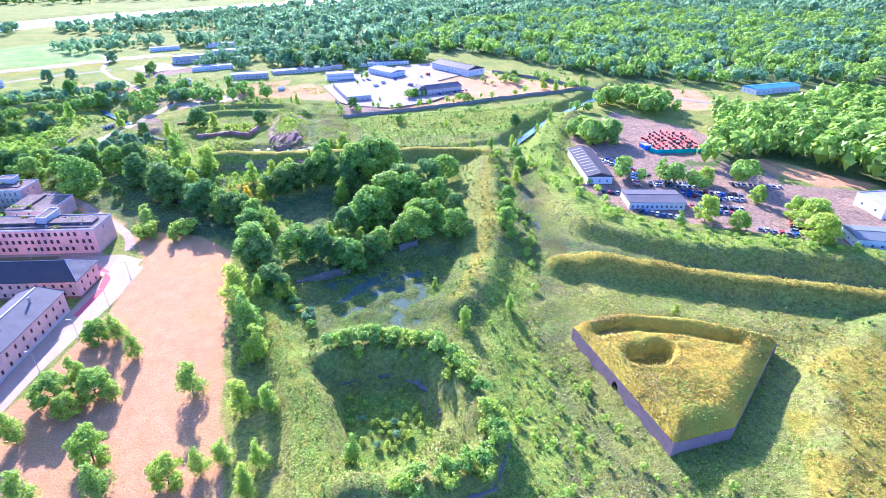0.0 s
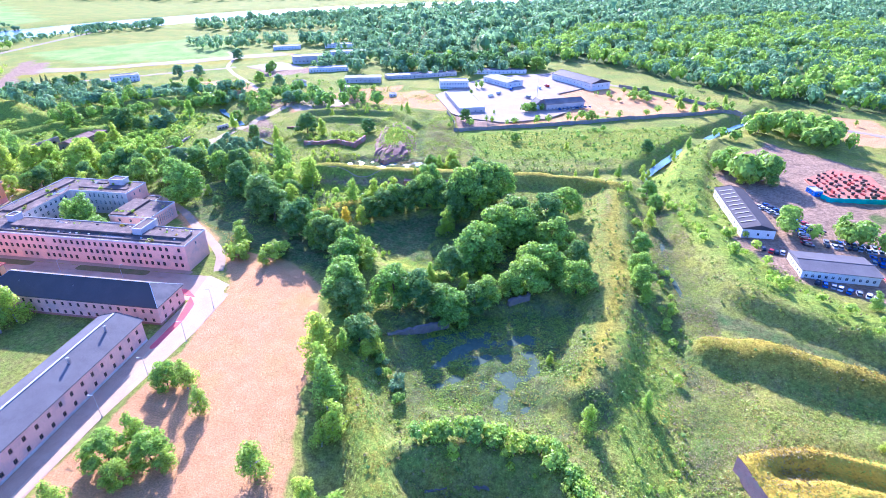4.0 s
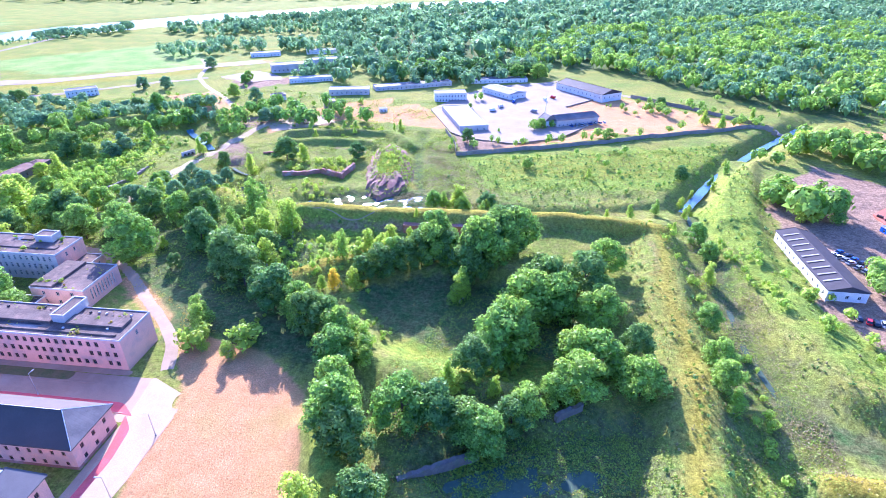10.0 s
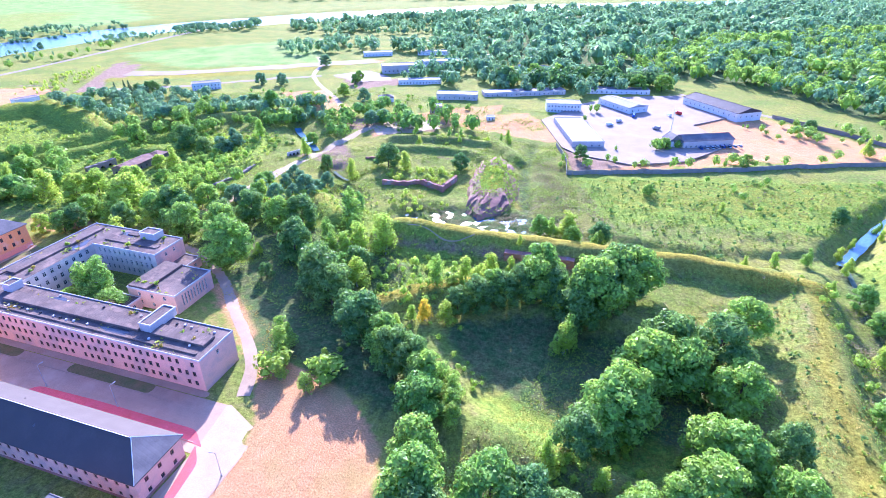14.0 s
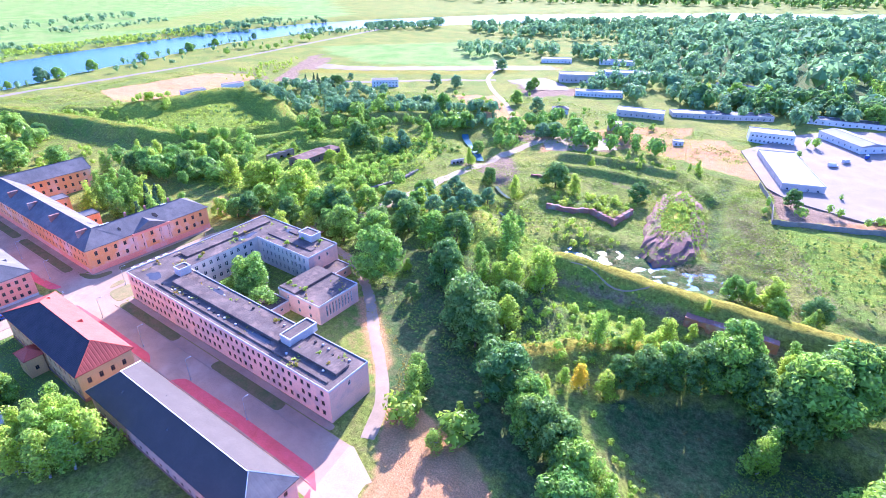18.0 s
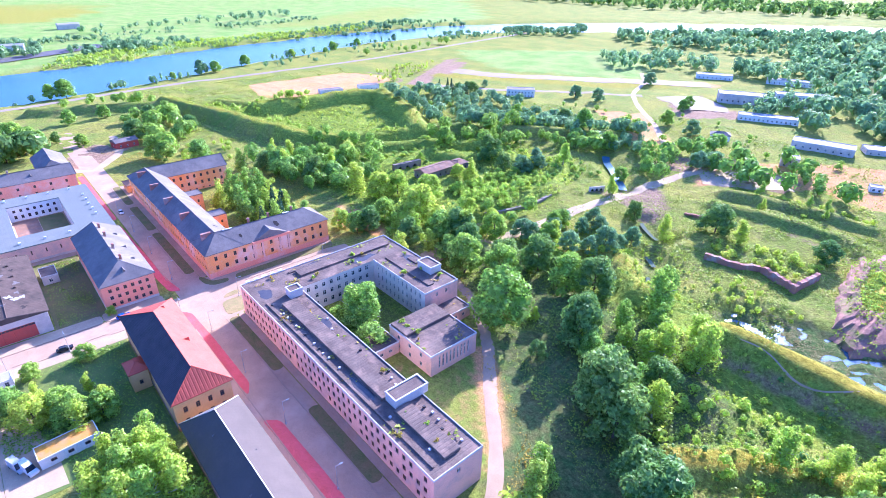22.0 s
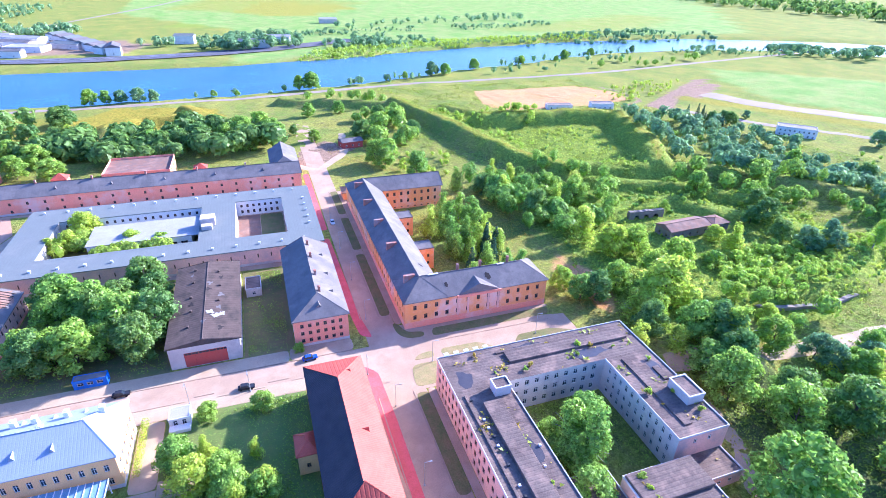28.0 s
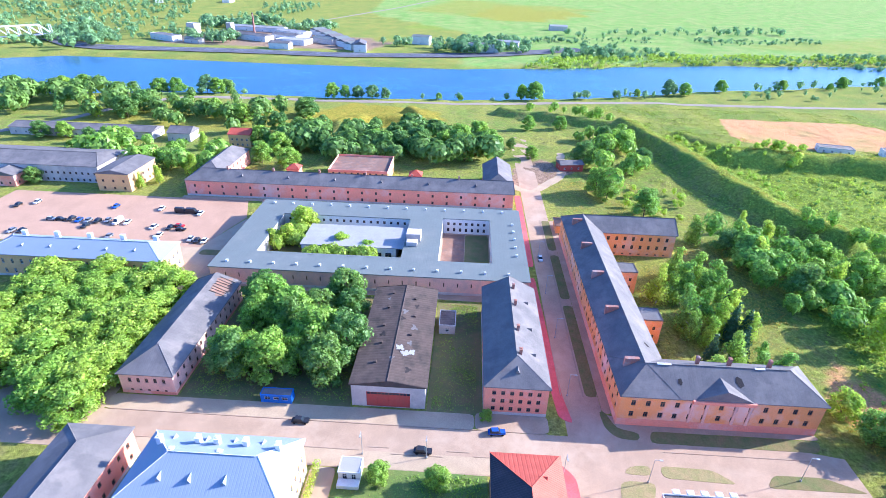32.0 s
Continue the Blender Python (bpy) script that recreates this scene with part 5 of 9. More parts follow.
bm = bmesh.new()
box(bm, -125.35, 46, 10.55, -124.85, 152, 10.72, 0.02)
part("ridge_strip", bm, WHITE_TRIM, grey, "thin pale ridge strip")
for y in (62, 85, 108, 131, 145):
    chimney(grey, -122.6, y, 8.8, 11.2, GALV, 0.5, 0.5)
# rose building of three storeys
rose = thing("rose_house", "three-storey rose rendered building with a patched grey roof", "building")
R3 = lambda L, n: [(a, 1.35, 1.0, n, 1.2) for a in (1.3, 3.9, 6.5)]
shell(rose, -299, 160.3, -254, 176.2, 0, 9.2, (R3(45, 12), R3(16, 6), R3(45, 12), R3(16, 6)), RENDER_ROSE, FRAME_B, (0.9, RENDER_GREY))
hip_roof(rose, -299, 160.3, -254, 176.2, 9.4, 4.6, SLATE, lo=0.3, hi=7.0, over=0.5, hip_material=SLATE_Y)
for x in (-262, -272, -284, -293):
    chimney(rose, x, 169.2, 13.0, 15.0, BRICK)
for x in (-264, -275, -288):
    dormer(rose, x, 173.5, 11.0, 90, SLATE, 1.1)
dormer(rose, -256.5, 168.3, 11.0, 0, SLATE, 1.8)

# garage hall
gar = thing("garage_hall", "long garage hall with a worn brown sheet roof and red gates", "garage")
shell(gar, -299, 126.5, -254.2, 145.3, 0, 7.0, ([(1.8, 1.2, 1.4, 10, 2)], None, [(1.8, 1.2, 1.4, 10, 2)], []), RENDER_GREY, FRAME_B)
facade(gar, (-254.2, 126.5), (-254.2, 145.3), 0, 7.0, [(0.05, 4.9, 11.2, 1, 3.8)], RENDER_GREY, RED_DOOR, panes=4)
hip_roof(gar, -299, 126.5, -254.6, 145.3, 7.2, 1.5, OLD_SHEET, lo=0.2, hi=0.2, over=0.6)
bm = bmesh.new()
for k in range(4):
    box(bm, -254.45, 130.4 + k * 2.78, 0.1, -254.3, 133.1 + k * 2.78, 4.85, 0.03)
part("gate", bm, RED_DOOR, gar, "four-leaf faded red wooden gate")
bm = bmesh.new()
for k in range(12):
    box(bm, -254.29, 130.5 + k * 0.93, 4.15, -254.25, 131.3 + k * 0.93, 4.75)
part("gate_light", bm, PANE, gar, "row of small dark panes in the gate")
for k in range(6):
    bm = bmesh.new()
    rx, ry = -266.8 + 1.2 * math.sin(k * 2.3), 138.8 + 2.0 * math.cos(k * 1.7)
    s = 0.95 + 0.5 * math.sin(k * 3.1)
    vs = []
    for a in np.linspace(0, 5.8, 14):
        q = s * (1 + 0.35 * math.sin(3 * a + k) + 0.2 * math.sin(7 * a + 2 * k))
        px, py = rx + q * math.cos(a), ry + q * 0.8 * math.sin(a)
        vs.append(bm.verts.new((px, py, 8.75 - 0.15 * (py - 135.9) + 0.004 * k)))
    bm.faces.new(vs)
    part("bare_patch", bm, WHITE_ROOF, gar)

for k, (x, y) in enumerate(((-262, 131.5), (-270, 131.8), (-278, 131.4), (-287, 131.6), (-274, 139.6), (-283, 139.8), (-292, 139.2), (-295, 132))):
    bm = bmesh.new()
    zb = 8.7 - 0.155 * abs(y - 135.9)
    box(bm, x - 0.4, y - 0.35, zb - 0.4, x + 0.4, y + 0.35, zb + 0.55, 0.06)
    part("roof_vent", bm, OLD_SHEET, gar)
for k in range(10):
    bm = bmesh.new()
    rx, ry = -292 + 3.6 * k, 131.0 + 9.5 * abs(math.sin(k * 1.9))
    vs = []
    for a in np.linspace(0, 5.8, 12):
        q = (0.7 + 0.5 * abs(math.sin(k * 2.7))) * (1 + 0.4 * math.sin(3 * a + k) + 0.25 * math.sin(5 * a + 2 * k))
        X, Y = rx + q * math.cos(a), ry + q * 0.7 * math.sin(a)
        vs.append(bm.verts.new((X, Y, 8.73 - 0.15 * abs(Y - 135.9) + 0.012)))
    bm.faces.new(vs)
    part("worn_patch", bm, TORN if k % 2 else SLATE, gar)

# barracks beside the park
park = thing("side_barracks", "derelict pale pink barracks with a sagging grey roof", "barracks")
shell(park, -299, 66.2, -254, 80.4, 0, 6.4, (W2(45, 3.2, (1, 4), 1.4), [(0.8, 0.7, 0.8, 5, 1.5), (3.6, 1.5, 0.9, 5, 1.5)], W2(45, 3.2, (0.8, 3.8), 1.5), W2(14, 3, (1, 4), 1.4)), RENDER_PINK, FRAME_B, (0.9, RENDER_ROSE))
hip_roof(park, -299, 66.2, -254, 80.4, 6.6, 3.4, SLATE, lo=0.5, hi=8.5, over=0.5, hip_material=SLATE_Y)

bm = bmesh.new()
vs = []
for k in range(18):
    a = 2 * math.pi * k / 18
    q = 1 + 0.16 * math.sin(5 * a) + 0.1 * math.sin(9 * a + 1)
    X, Y = -293.5 + 5.0 * q * math.cos(a), 77.2 + 2.6 * q * math.sin(a)
    Y = min(Y, 80.6)
    vs.append(bm.verts.new((X, Y, 10.0 - 3.4 * (Y - 73.3) / 7.6 + 0.06)))
bm.faces.new(vs)
part("torn_roof", bm, RUST, park, "brown torn end of the roof with bare boards")
for k in range(7):
    bm = bmesh.new()
    x = -297.5 + 1.35 * k
    a, b = Vector((x, 74.9, 9.36)), Vector((x + 0.25 * math.sin(k * 2.0), 79.4, 7.36))
    lo, hi = [bm.verts.new(a + Vector(c)) for c in ((-0.1, 0, 0), (0.1, 0, 0), (0.1, 0, 0.16), (-0.1, 0, 0.16))], [bm.verts.new(b + Vector(c)) for c in ((-0.1, 0, 0), (0.1, 0, 0), (0.1, 0, 0.16), (-0.1, 0, 0.16))]
    for q in range(4):
        bm.faces.new((lo[q], lo[(q + 1) % 4], hi[(q + 1) % 4], hi[q]))
    bm.faces.new(hi)
    bm.faces.new(lo[::-1])
    part("rafter", bm, BARK, park, "bare weathered rafter")
# the quadrangle with two courts
quad = thing("quadrangle", "low grey-roofed quadrangle round two courtyards", "quadrangle")
HQ = 6.6
facade(quad, (-366, 66), (-308, 66), 0, HQ, [(3.6, 1.0, 0.6, 14, 2)], RENDER_GREY, FRAME_W)
facade(quad, (-308, 66), (-308, 176.3), 0, HQ, [(3.0, 1.7, 0.45, 22, 3)], RENDER_PINK, FRAME_B, plinth=(1.0, RENDER_GREY))
facade(quad, (-308, 176.3), (-366, 176.3), 0, HQ, [(3.6, 1.0, 0.6, 14, 2)], RENDER_GREY, FRAME_W)
facade(quad, (-366, 176.3), (-366, 66), 0, HQ, [(3.6, 1.0, 0.6, 24, 2)], RENDER_GREY, FRAME_W)
for x0, y0, x1, y1, n in ((-353, 78, -320, 131, 18), (-355, 144.5, -319, 164, 7)):
    facade(quad, (x1, y0), (x0, y0), 0, HQ, [(3.8, 1.3, 0.9, 10, 1)], RENDER_GREY, FRAME_W)
    facade(quad, (x1, y1), (x1, y0), 0, HQ, [(3.8, 1.3, 0.9, n, 1)], RENDER_GREY, FRAME_W)
    facade(quad, (x0, y1), (x1, y1), 0, HQ, [(3.8, 1.3, 0.9, 10, 1)], RENDER_GREY, FRAME_W)
    facade(quad, (x0, y0), (x0, y1), 0, HQ, [(3.9, 1.3, 1.0, n, 1), (1.0, 1.6, 1.0, n, 1)], RENDER_WHITE, FRAME_B)
for a in ((-366.4, 65.6, -354.9, 176.7), (-319.1, 65.6, -307.6, 176.7), (-355, 65.6, -319, 78.2), (-355, 131, -319, 144.5), (-355, 163.9, -319, 176.7), (-355, 78.2, -352.8, 131), (-320.2, 78.2, -319, 131)):
    bm = bmesh.new()
    box(bm, a[0], a[1], HQ + 0.02, a[2], a[3], HQ + 0.35)
    part("roof", bm, QUAD_SHEET, quad)
for k in range(13):
    for x in (-311.5, -362.5):
        chimney(quad, x, 71 + k * 8.2, HQ + 0.3, HQ + 0.95, WHITE_TRIM, 0.7, 0.7)
for k in range(5):
    chimney(quad, -325 - k * 6.5, 173, HQ + 0.3, HQ + 0.95, WHITE_TRIM, 0.7, 0.7)
inner = thing("courtyard_hall", "pale flat-roofed hall inside the overgrown court", "hall")
shell(inner, -346, 92, -329, 128, 0, 5.6, ([], [(1.4, 2.2, 2.4, 9, 1)], [], [(3, 1.2, 1.2, 8, 1)]), RENDER_WHITE, FRAME_B)
bm = bmesh.new()
box(bm, -346.4, 91.6, 5.62, -328.6, 130.9, 5.95)
part("roof", bm, WHITE_ROOF, inner)
bm = bmesh.new()
box(bm, -338, 131.5, HQ + 0.36, -333, 137, HQ + 3.4, 0.05)
box(bm, -332, 132, HQ + 0.36, -329, 136, HQ + 2.0, 0.05)
part("roof_house", bm, RENDER_GREY, quad, "small concrete roof house with vents")

# long rose barracks behind the quadrangle
back = thing("rose_barracks", "very long rose barracks with grey roof, dormers and brick chimneys", "barracks")
shell(back, -396, 21.5, -382.3, 175.5, 0, 7.6, (W2(13, 3), W2(154, 6.6, (1.0, 4.4), 1.4), W2(13, 3), W2(154, 6.6, (1, 4.4), 1.4)), RENDER_ROSE, FRAME_B, (0.9, RENDER_GREY))
hip_roof(back, -396, 21.5, -382.3, 175.5, 7.8, 3.8, SLATE_Y, lo=7, hi=0.5, over=0.4)
wing = thing("rose_wing", "rose end wing with a grey gabled roof", "wing")
shell(wing, -422, 162, -396.3, 175.6, 0, 7.6, (W2(25, 4), [], W2(25, 4), W2(13, 4)), RENDER_ROSE)
hip_roof(wing, -422, 162, -392, 175.6, 7.8, 4.4, SLATE, lo=0.2, hi=5, over=0.5)
for y in (40, 62, 84, 106, 128, 150):
    chimney(back, -389, y, 11, 12.8, BRICK)
    dormer(back, -385, y + 8, 9.3, 0, SLATE_Y, 1.2)
wing2 = thing("rose_wing", "rose wing with a grey hip roof running back", "wing")
shell(wing2, -430, 21.5, -396.3, 34, 0, 7.6, (W2(33, 4), [], W2(33, 4), W2(12, 4)), RENDER_ROSE)
hip_roof(wing2, -430, 21.5, -392, 34, 7.8, 3.8, SLATE, over=0.5)
house = thing("roofless_house", "old brick house with a rusty broken roof", "house")
shell(house, -428, 84, -404, 114, 0, 7.0, (W2(24, 3), W2(30, 3), W2(24, 3), W2(30, 3)), RENDER_YELLOW)
flat_roof(house, -428, 84, -404, 114, 7.0, RUST, RENDER_ROSE, 1.0)

# ochre building with the pale blue metal roof
och = thing("ochre_building", "restored ochre building with a pale blue standing-seam hip roof", "building")
shell(och, -233.5, 88.5, -217, 120.5, 0, 9.4, (W2(20), W2(32, 2.3, (1.4, 5.4), 2.0), W2(20), W2(32, 2.3, (1.4, 5.4), 2.0)), RENDER_YELLOW, FRAME_W, (1.0, RENDER_GREY))
hip_roof(och, -233.5, 88.5, -217, 120.5, 9.6, 4.2, BLUE_METAL, lo=8, hi=7, over=0.5)


# ---- trees ----
def leaf_cloud(rng, centres, radii, count, size, flat=0.0):
    """Bent leaf clumps spread over rounded lobes; returns points and quads."""
    centres, radii = np.array(centres, float), np.array(radii, float)
    wts = radii[:, 0] * radii[:, 2]
    pick = rng.choice(len(centres), count, p=wts / wts.sum())
    d = rng.normal(size=(count, 3))
    d /= np.linalg.norm(d, axis=1, keepdims=True)
    d[:, 2] = np.where(d[:, 2] < -0.45, -d[:, 2], d[:, 2])
    shell_r = 1 - np.abs(rng.normal(0, 0.16, (count, 1)))
    p = centres[pick] + d * radii[pick] * shell_r
    nrm = d + rng.normal(0, 0.5, (count, 3))
    nrm /= np.linalg.norm(nrm, axis=1, keepdims=True)
    ref = rng.normal(size=(count, 3))
    t1 = np.cross(nrm, ref)
    t1 /= np.linalg.norm(t1, axis=1, keepdims=True) + 1e-9
    t2 = np.cross(nrm, t1)
    s = size * rng.uniform(0.6, 1.35, (count, 1))
    k = rng.uniform(0.55, 0.95, (count, 1))
    v = np.stack([p + t1 * s, p + t2 * s * k + nrm * s * 0.25, p - t1 * s * 0.9, p - t2 * s * k + nrm * s * 0.2], 1)
    return v.reshape(-1, 3)


def inner_leaves(centres, radii):
    """The dense inside of lobes: one small eight-sided lump each, as loose triangles."""
    c, r = np.array(centres, float)[:, None], np.array(radii, float)[:, None]
    p = np.array([(1, 0, 0), (0, 1, 0), (-1, 0, 0), (0, -1, 0), (0, 0, 1), (0, 0, -1)], float)
    f = np.array([(0, 1, 4), (1, 2, 4), (2, 3, 4), (3, 0, 4), (1, 0, 5), (2, 1, 5), (3, 2, 5), (0, 3, 5)]).ravel()
    return (c + r * p[None])[:, f].reshape(-1, 3)


def quad_mesh(name, v, material, inner=None):
    """Leaf clumps given as four corners each, kept as one pointed triangle per clump."""
    n = len(v) // 4
    q = v.reshape(n, 4, 3)
    tri = np.stack([q[:, 0] + 0.3 * (q[:, 0] - q[:, 2]), q[:, 1], q[:, 3]], 1).reshape(-1, 3)
    if inner is not None:
        tri = np.concatenate([tri, inner])
        n = len(tri) // 3
    me = bpy.data.meshes.new(name)
    me.vertices.add(n * 3)
    me.vertices.foreach_set("co", tri.astype(np.float32).ravel())
    me.loops.add(n * 3)
    me.loops.foreach_set("vertex_index", np.arange(n * 3, dtype=np.int32))
    me.polygons.add(n)
    me.polygons.foreach_set("loop_start", np.arange(0, n * 3, 3, dtype=np.int32))
    me.update(calc_edges=True)
    me.materials.append(material)
    return me


def trunk_mesh(name, rng, h, r, material, limbs=5, spread=0.35):
    bm = bmesh.new()

    def limb(a, b, r0, r1, n=5):
        a, b = Vector(a), Vector(b)
        d = (b - a).normalized()
        s = d.orthogonal().normalized()
        t = d.cross(s)
        rings = []
        for k in range(3):
            f = k / 2
            c = a.lerp(b, f) + s * (0.06 * (b - a).length * math.sin(f * 3.1))
            rad = r0 + (r1 - r0) * f
            rings.append([bm.verts.new(c + (s * math.cos(q) + t * math.sin(q)) * rad) for q in np.linspace(0, 2 * math.pi, n, endpoint=False)])
        for p, q in zip(rings, rings[1:]):
            for i in range(n):
                bm.faces.new((p[i], p[(i + 1) % n], q[(i + 1) % n], q[i]))
    limb((0, 0, -0.5), (0.1, 0, h * 0.75), r, r * 0.25)
    for k in range(limbs):
        a = k * 2.4 + rng.uniform(0, 1)
        z = h * rng.uniform(0.22, 0.55)
        L = h * spread * rng.uniform(0.7, 1.1)
        limb((0, 0, z), (L * math.cos(a), L * math.sin(a), z + L * 0.8), r * 0.45, r * 0.1, 4)
    me = bpy.data.meshes.new(name)
    bm.normal_update()
    bm.to_mesh(me)
    bm.free()
    me.materials.append(material)
    return me


def crown_lobes(rng, kind):
    """Lobes of a crown one metre high; scaled by the tree's height later."""
    c, r = [], []
    if kind == "round":
        for k in range(22):
            z = 0.11 + 0.76 * (k + rng.uniform(0, 1)) / 22
            a = k * 2.4 + rng.uniform(-0.5, 0.5)
            q = 0.35 * (1 - abs(z - 0.36) ** 1.8 * 2.3) * rng.uniform(0.55, 1.08)
            c.append((q * math.cos(a), q * math.sin(a), z))
            s = rng.uniform(0.12, 0.19)
            r.append((s, s, s * 0.8))
    elif kind == "tall":
        for k in range(13):
            z = 0.14 + 0.78 * k / 12
            a = rng.uniform(0, 6.28)
            q = 0.2 * rng.uniform(0.2, 1.0) * (1.1 - z * 0.75)
            c.append((q * math.cos(a), q * math.sin(a), z))
            s = (0.2 - 0.12 * z) * rng.uniform(0.8, 1.25)
            r.append((s, s, s * 1.25))
    elif kind == "spruce":
        for k in range(11):
            z = 0.1 + 0.86 * k / 10
            s = 0.20 * (1.04 - z) + 0.012
            c.append((rng.uniform(-0.01, 0.01), rng.uniform(-0.01, 0.01), z))
            r.append((s, s, 0.05))
    else:
        for k in range(9):
            a, q = rng.uniform(0, 6.28), rng.uniform(0.0, 0.5)
            c.append((q * math.cos(a), q * math.sin(a), rng.uniform(0.3, 0.62)))
            s = rng.uniform(0.2, 0.34)
            r.append((s, s, s))
    return c, r


TREES = {}


def tree_proto(kind, leaf, var):
    """Meshes of one tree, ten metres high (bushes: three)."""
    key = (kind, leaf.name, var)
    if key not in TREES:
        rng = np.random.RandomState(len(TREES) * 7 + 3)
        H = 3.0 if kind == "bush" else 10.0
        c, r = crown_lobes(rng, kind)
        n, s = {"round": (3000, 0.29), "tall": (1900, 0.25), "spruce": (1200, 0.25), "bush": (330, 0.23)}[kind]
        v = leaf_cloud(rng, np.array(c) * H, np.array(r) * H, n, s)
        bark = BIRCH_BARK if kind == "tall" else BARK
        TREES[key] = (trunk_mesh("trunk", rng, H * 0.8, H * 0.022, bark, 3 if kind == "spruce" else 5, 0.12 if kind == "spruce" else 0.3), quad_mesh("crown", v, leaf, inner_leaves(np.array(c) * H, np.array(r) * H * (0.5 if kind == "tall" else 0.78)) if kind != "spruce" else None), H)
    return TREES[key]


TREE_RNG = random.Random(5)
LABELS = {"round": "leafy tree", "tall": "slender birch", "spruce": "dark conical spruce", "bush": "low rounded shrub"}
NAMES = {"round": "tree", "tall": "birch", "spruce": "spruce", "bush": "shrub"}
TINT = {"leaves_dark": "dark green", "leaves_mid": "fresh green", "leaves_light": "light yellow-green", "leaves_linden": "pale green", "leaves_yellow": "golden yellow", "leaves_straw": "yellowish", "leaves_grey_green": "silvery grey-green", "needles": "blue-green"}


def plant(kind, leaf, x, y, h, where="", z=None, wide=1.0, group="", name=""):
    tm, cm, H = tree_proto(kind, leaf, TREE_RNG.randrange(4))
    name = name or NAMES[kind]
    gz = land_z(x, y) if z is None else z
    t = thing(name, f"{TINT[leaf.name]} {LABELS[kind]} {where}".strip(), "shrub" if kind == "bush" else "tree", x, y, gz - 0.05, TREE_RNG.uniform(0, 360), group)
    k = h / H
    t.scale = (k * wide, k * wide, k)
    for nm, me in (("trunk", tm), ("crown", cm)):
        ob = new(nm, me)
        ob.parent = t
    return t


def grove(poly, n, kinds, hlo, hhi, where, seed, gap=3.0):
    """Trees scattered in a polygon, kept apart; kinds: (kind, leaf, share)."""
    rng = random.Random(seed)
    xs, ys = [p[0] for p in poly], [p[1] for p in poly]
    got, tries = [], 0
    while len(got) < n and tries < n * 60:
        tries += 1
        x, y = rng.uniform(min(xs), max(xs)), rng.uniform(min(ys), max(ys))
        if not inside(np.array([x]), np.array([y]), poly)[0] or any((x - a) ** 2 + (y - b) ** 2 < gap * gap for a, b in got):
            continue
        got.append((x, y))
        k = rng.random()
        for kind, leaf, share in kinds:
            k -= share
            if k <= 0:
                break
        plant(kind, leaf, x, y, rng.uniform(hlo, hhi) * (0.3 if kind == "bush" else 1), where, wide=rng.uniform(0.9, 1.2))


def belt(pts, n, half, kinds, hlo, hhi, where, seed):
    """Trees along a line."""
    rng = random.Random(seed)
    L = [math.hypot(b[0] - a[0], b[1] - a[1]) for a, b in zip(pts, pts[1:])]
    for i in range(n):
        s = sum(L) * (i + rng.uniform(0.1, 0.9)) / n
        k = 0
        while k < len(L) - 1 and s > L[k]:
            s -= L[k]
            k += 1
        f = s / L[k]
        x = pts[k][0] + (pts[k + 1][0] - pts[k][0]) * f + rng.uniform(-half, half)
        y = pts[k][1] + (pts[k + 1][1] - pts[k][1]) * f + rng.uniform(-half, half)
        q = rng.random()
        for kind, leaf, share in kinds:
            q -= share
            if q <= 0:
                break
        plant(kind, leaf, x, y, rng.uniform(hlo, hhi) * (0.3 if kind == "bush" else 1), where, wide=rng.uniform(0.9, 1.2))


def land_zs(xy):
    i = np.clip(np.searchsorted(gx, xy[:, 0]) - 1, 0, nx - 2)
    j = np.clip(np.searchsorted(gy, xy[:, 1]) - 1, 0, ny - 2)
    u, v = (xy[:, 0] - gx[i]) / (gx[i + 1] - gx[i]), (xy[:, 1] - gy[j]) / (gy[j + 1] - gy[j])
    z = (GZ[i, j] * (1 - u) + GZ[i + 1, j] * u) * (1 - v) + (GZ[i, j + 1] * (1 - u) + GZ[i + 1, j + 1] * u) * v
    return np.where(inside(xy[:, 0], xy[:, 1], RAVELIN), outwork_z(xy[:, 0], xy[:, 1]), z)


def tufts(name, poly, n, lo, hi, leaf, label, seed, clump=0.35, avoid=()):
    """Rough herbage over a piece of land as one object: small bent clumps, thicker in patches."""
    rng = np.random.RandomState(seed)
    a = np.array(poly, float)
    xy = rng.uniform(a.min(0), a.max(0), (n * 4, 2))
    ok = inside(xy[:, 0], xy[:, 1], poly) & (wavy(xy[:, 0], xy[:, 1], 0.12, seed) + rng.normal(0, 0.6, len(xy)) > -clump)
    for q in avoid:
        ok &= ~inside(xy[:, 0], xy[:, 1], q)
    xy = xy[ok][:n]
    s = rng.uniform(lo, hi, len(xy)) * (1 + 0.5 * np.clip(wavy(xy[:, 0], xy[:, 1], 0.2, seed + 1), -0.6, 1))
    base = np.column_stack([xy, land_zs(xy)])
    out = []
    for k in range(2):
        d = np.column_stack([rng.normal(size=(len(xy), 2)) * 0.45, np.ones(len(xy))])
        d /= np.linalg.norm(d, axis=1, keepdims=True)
        t1 = np.cross(d, rng.normal(size=d.shape))
        t1 /= np.linalg.norm(t1, axis=1, keepdims=True)
        t2 = np.cross(d, t1)
        c = base + np.column_stack([rng.normal(0, 0.45, (len(xy), 2)) * s[:, None], s * rng.uniform(0.1, 0.5, len(xy))])
        h = (s * 0.45)[:, None]
        out.append(np.stack([c + t1 * h, c + t2 * h * 0.7 - d * h * 0.35, c - t1 * h, c - t2 * h * 0.7 - d * h * 0.3], 1).reshape(-1, 3))
    ob = new(name, quad_mesh(name, np.concatenate(out), leaf))
    return tagged(ob, label, "undergrowth", kind="stuff")


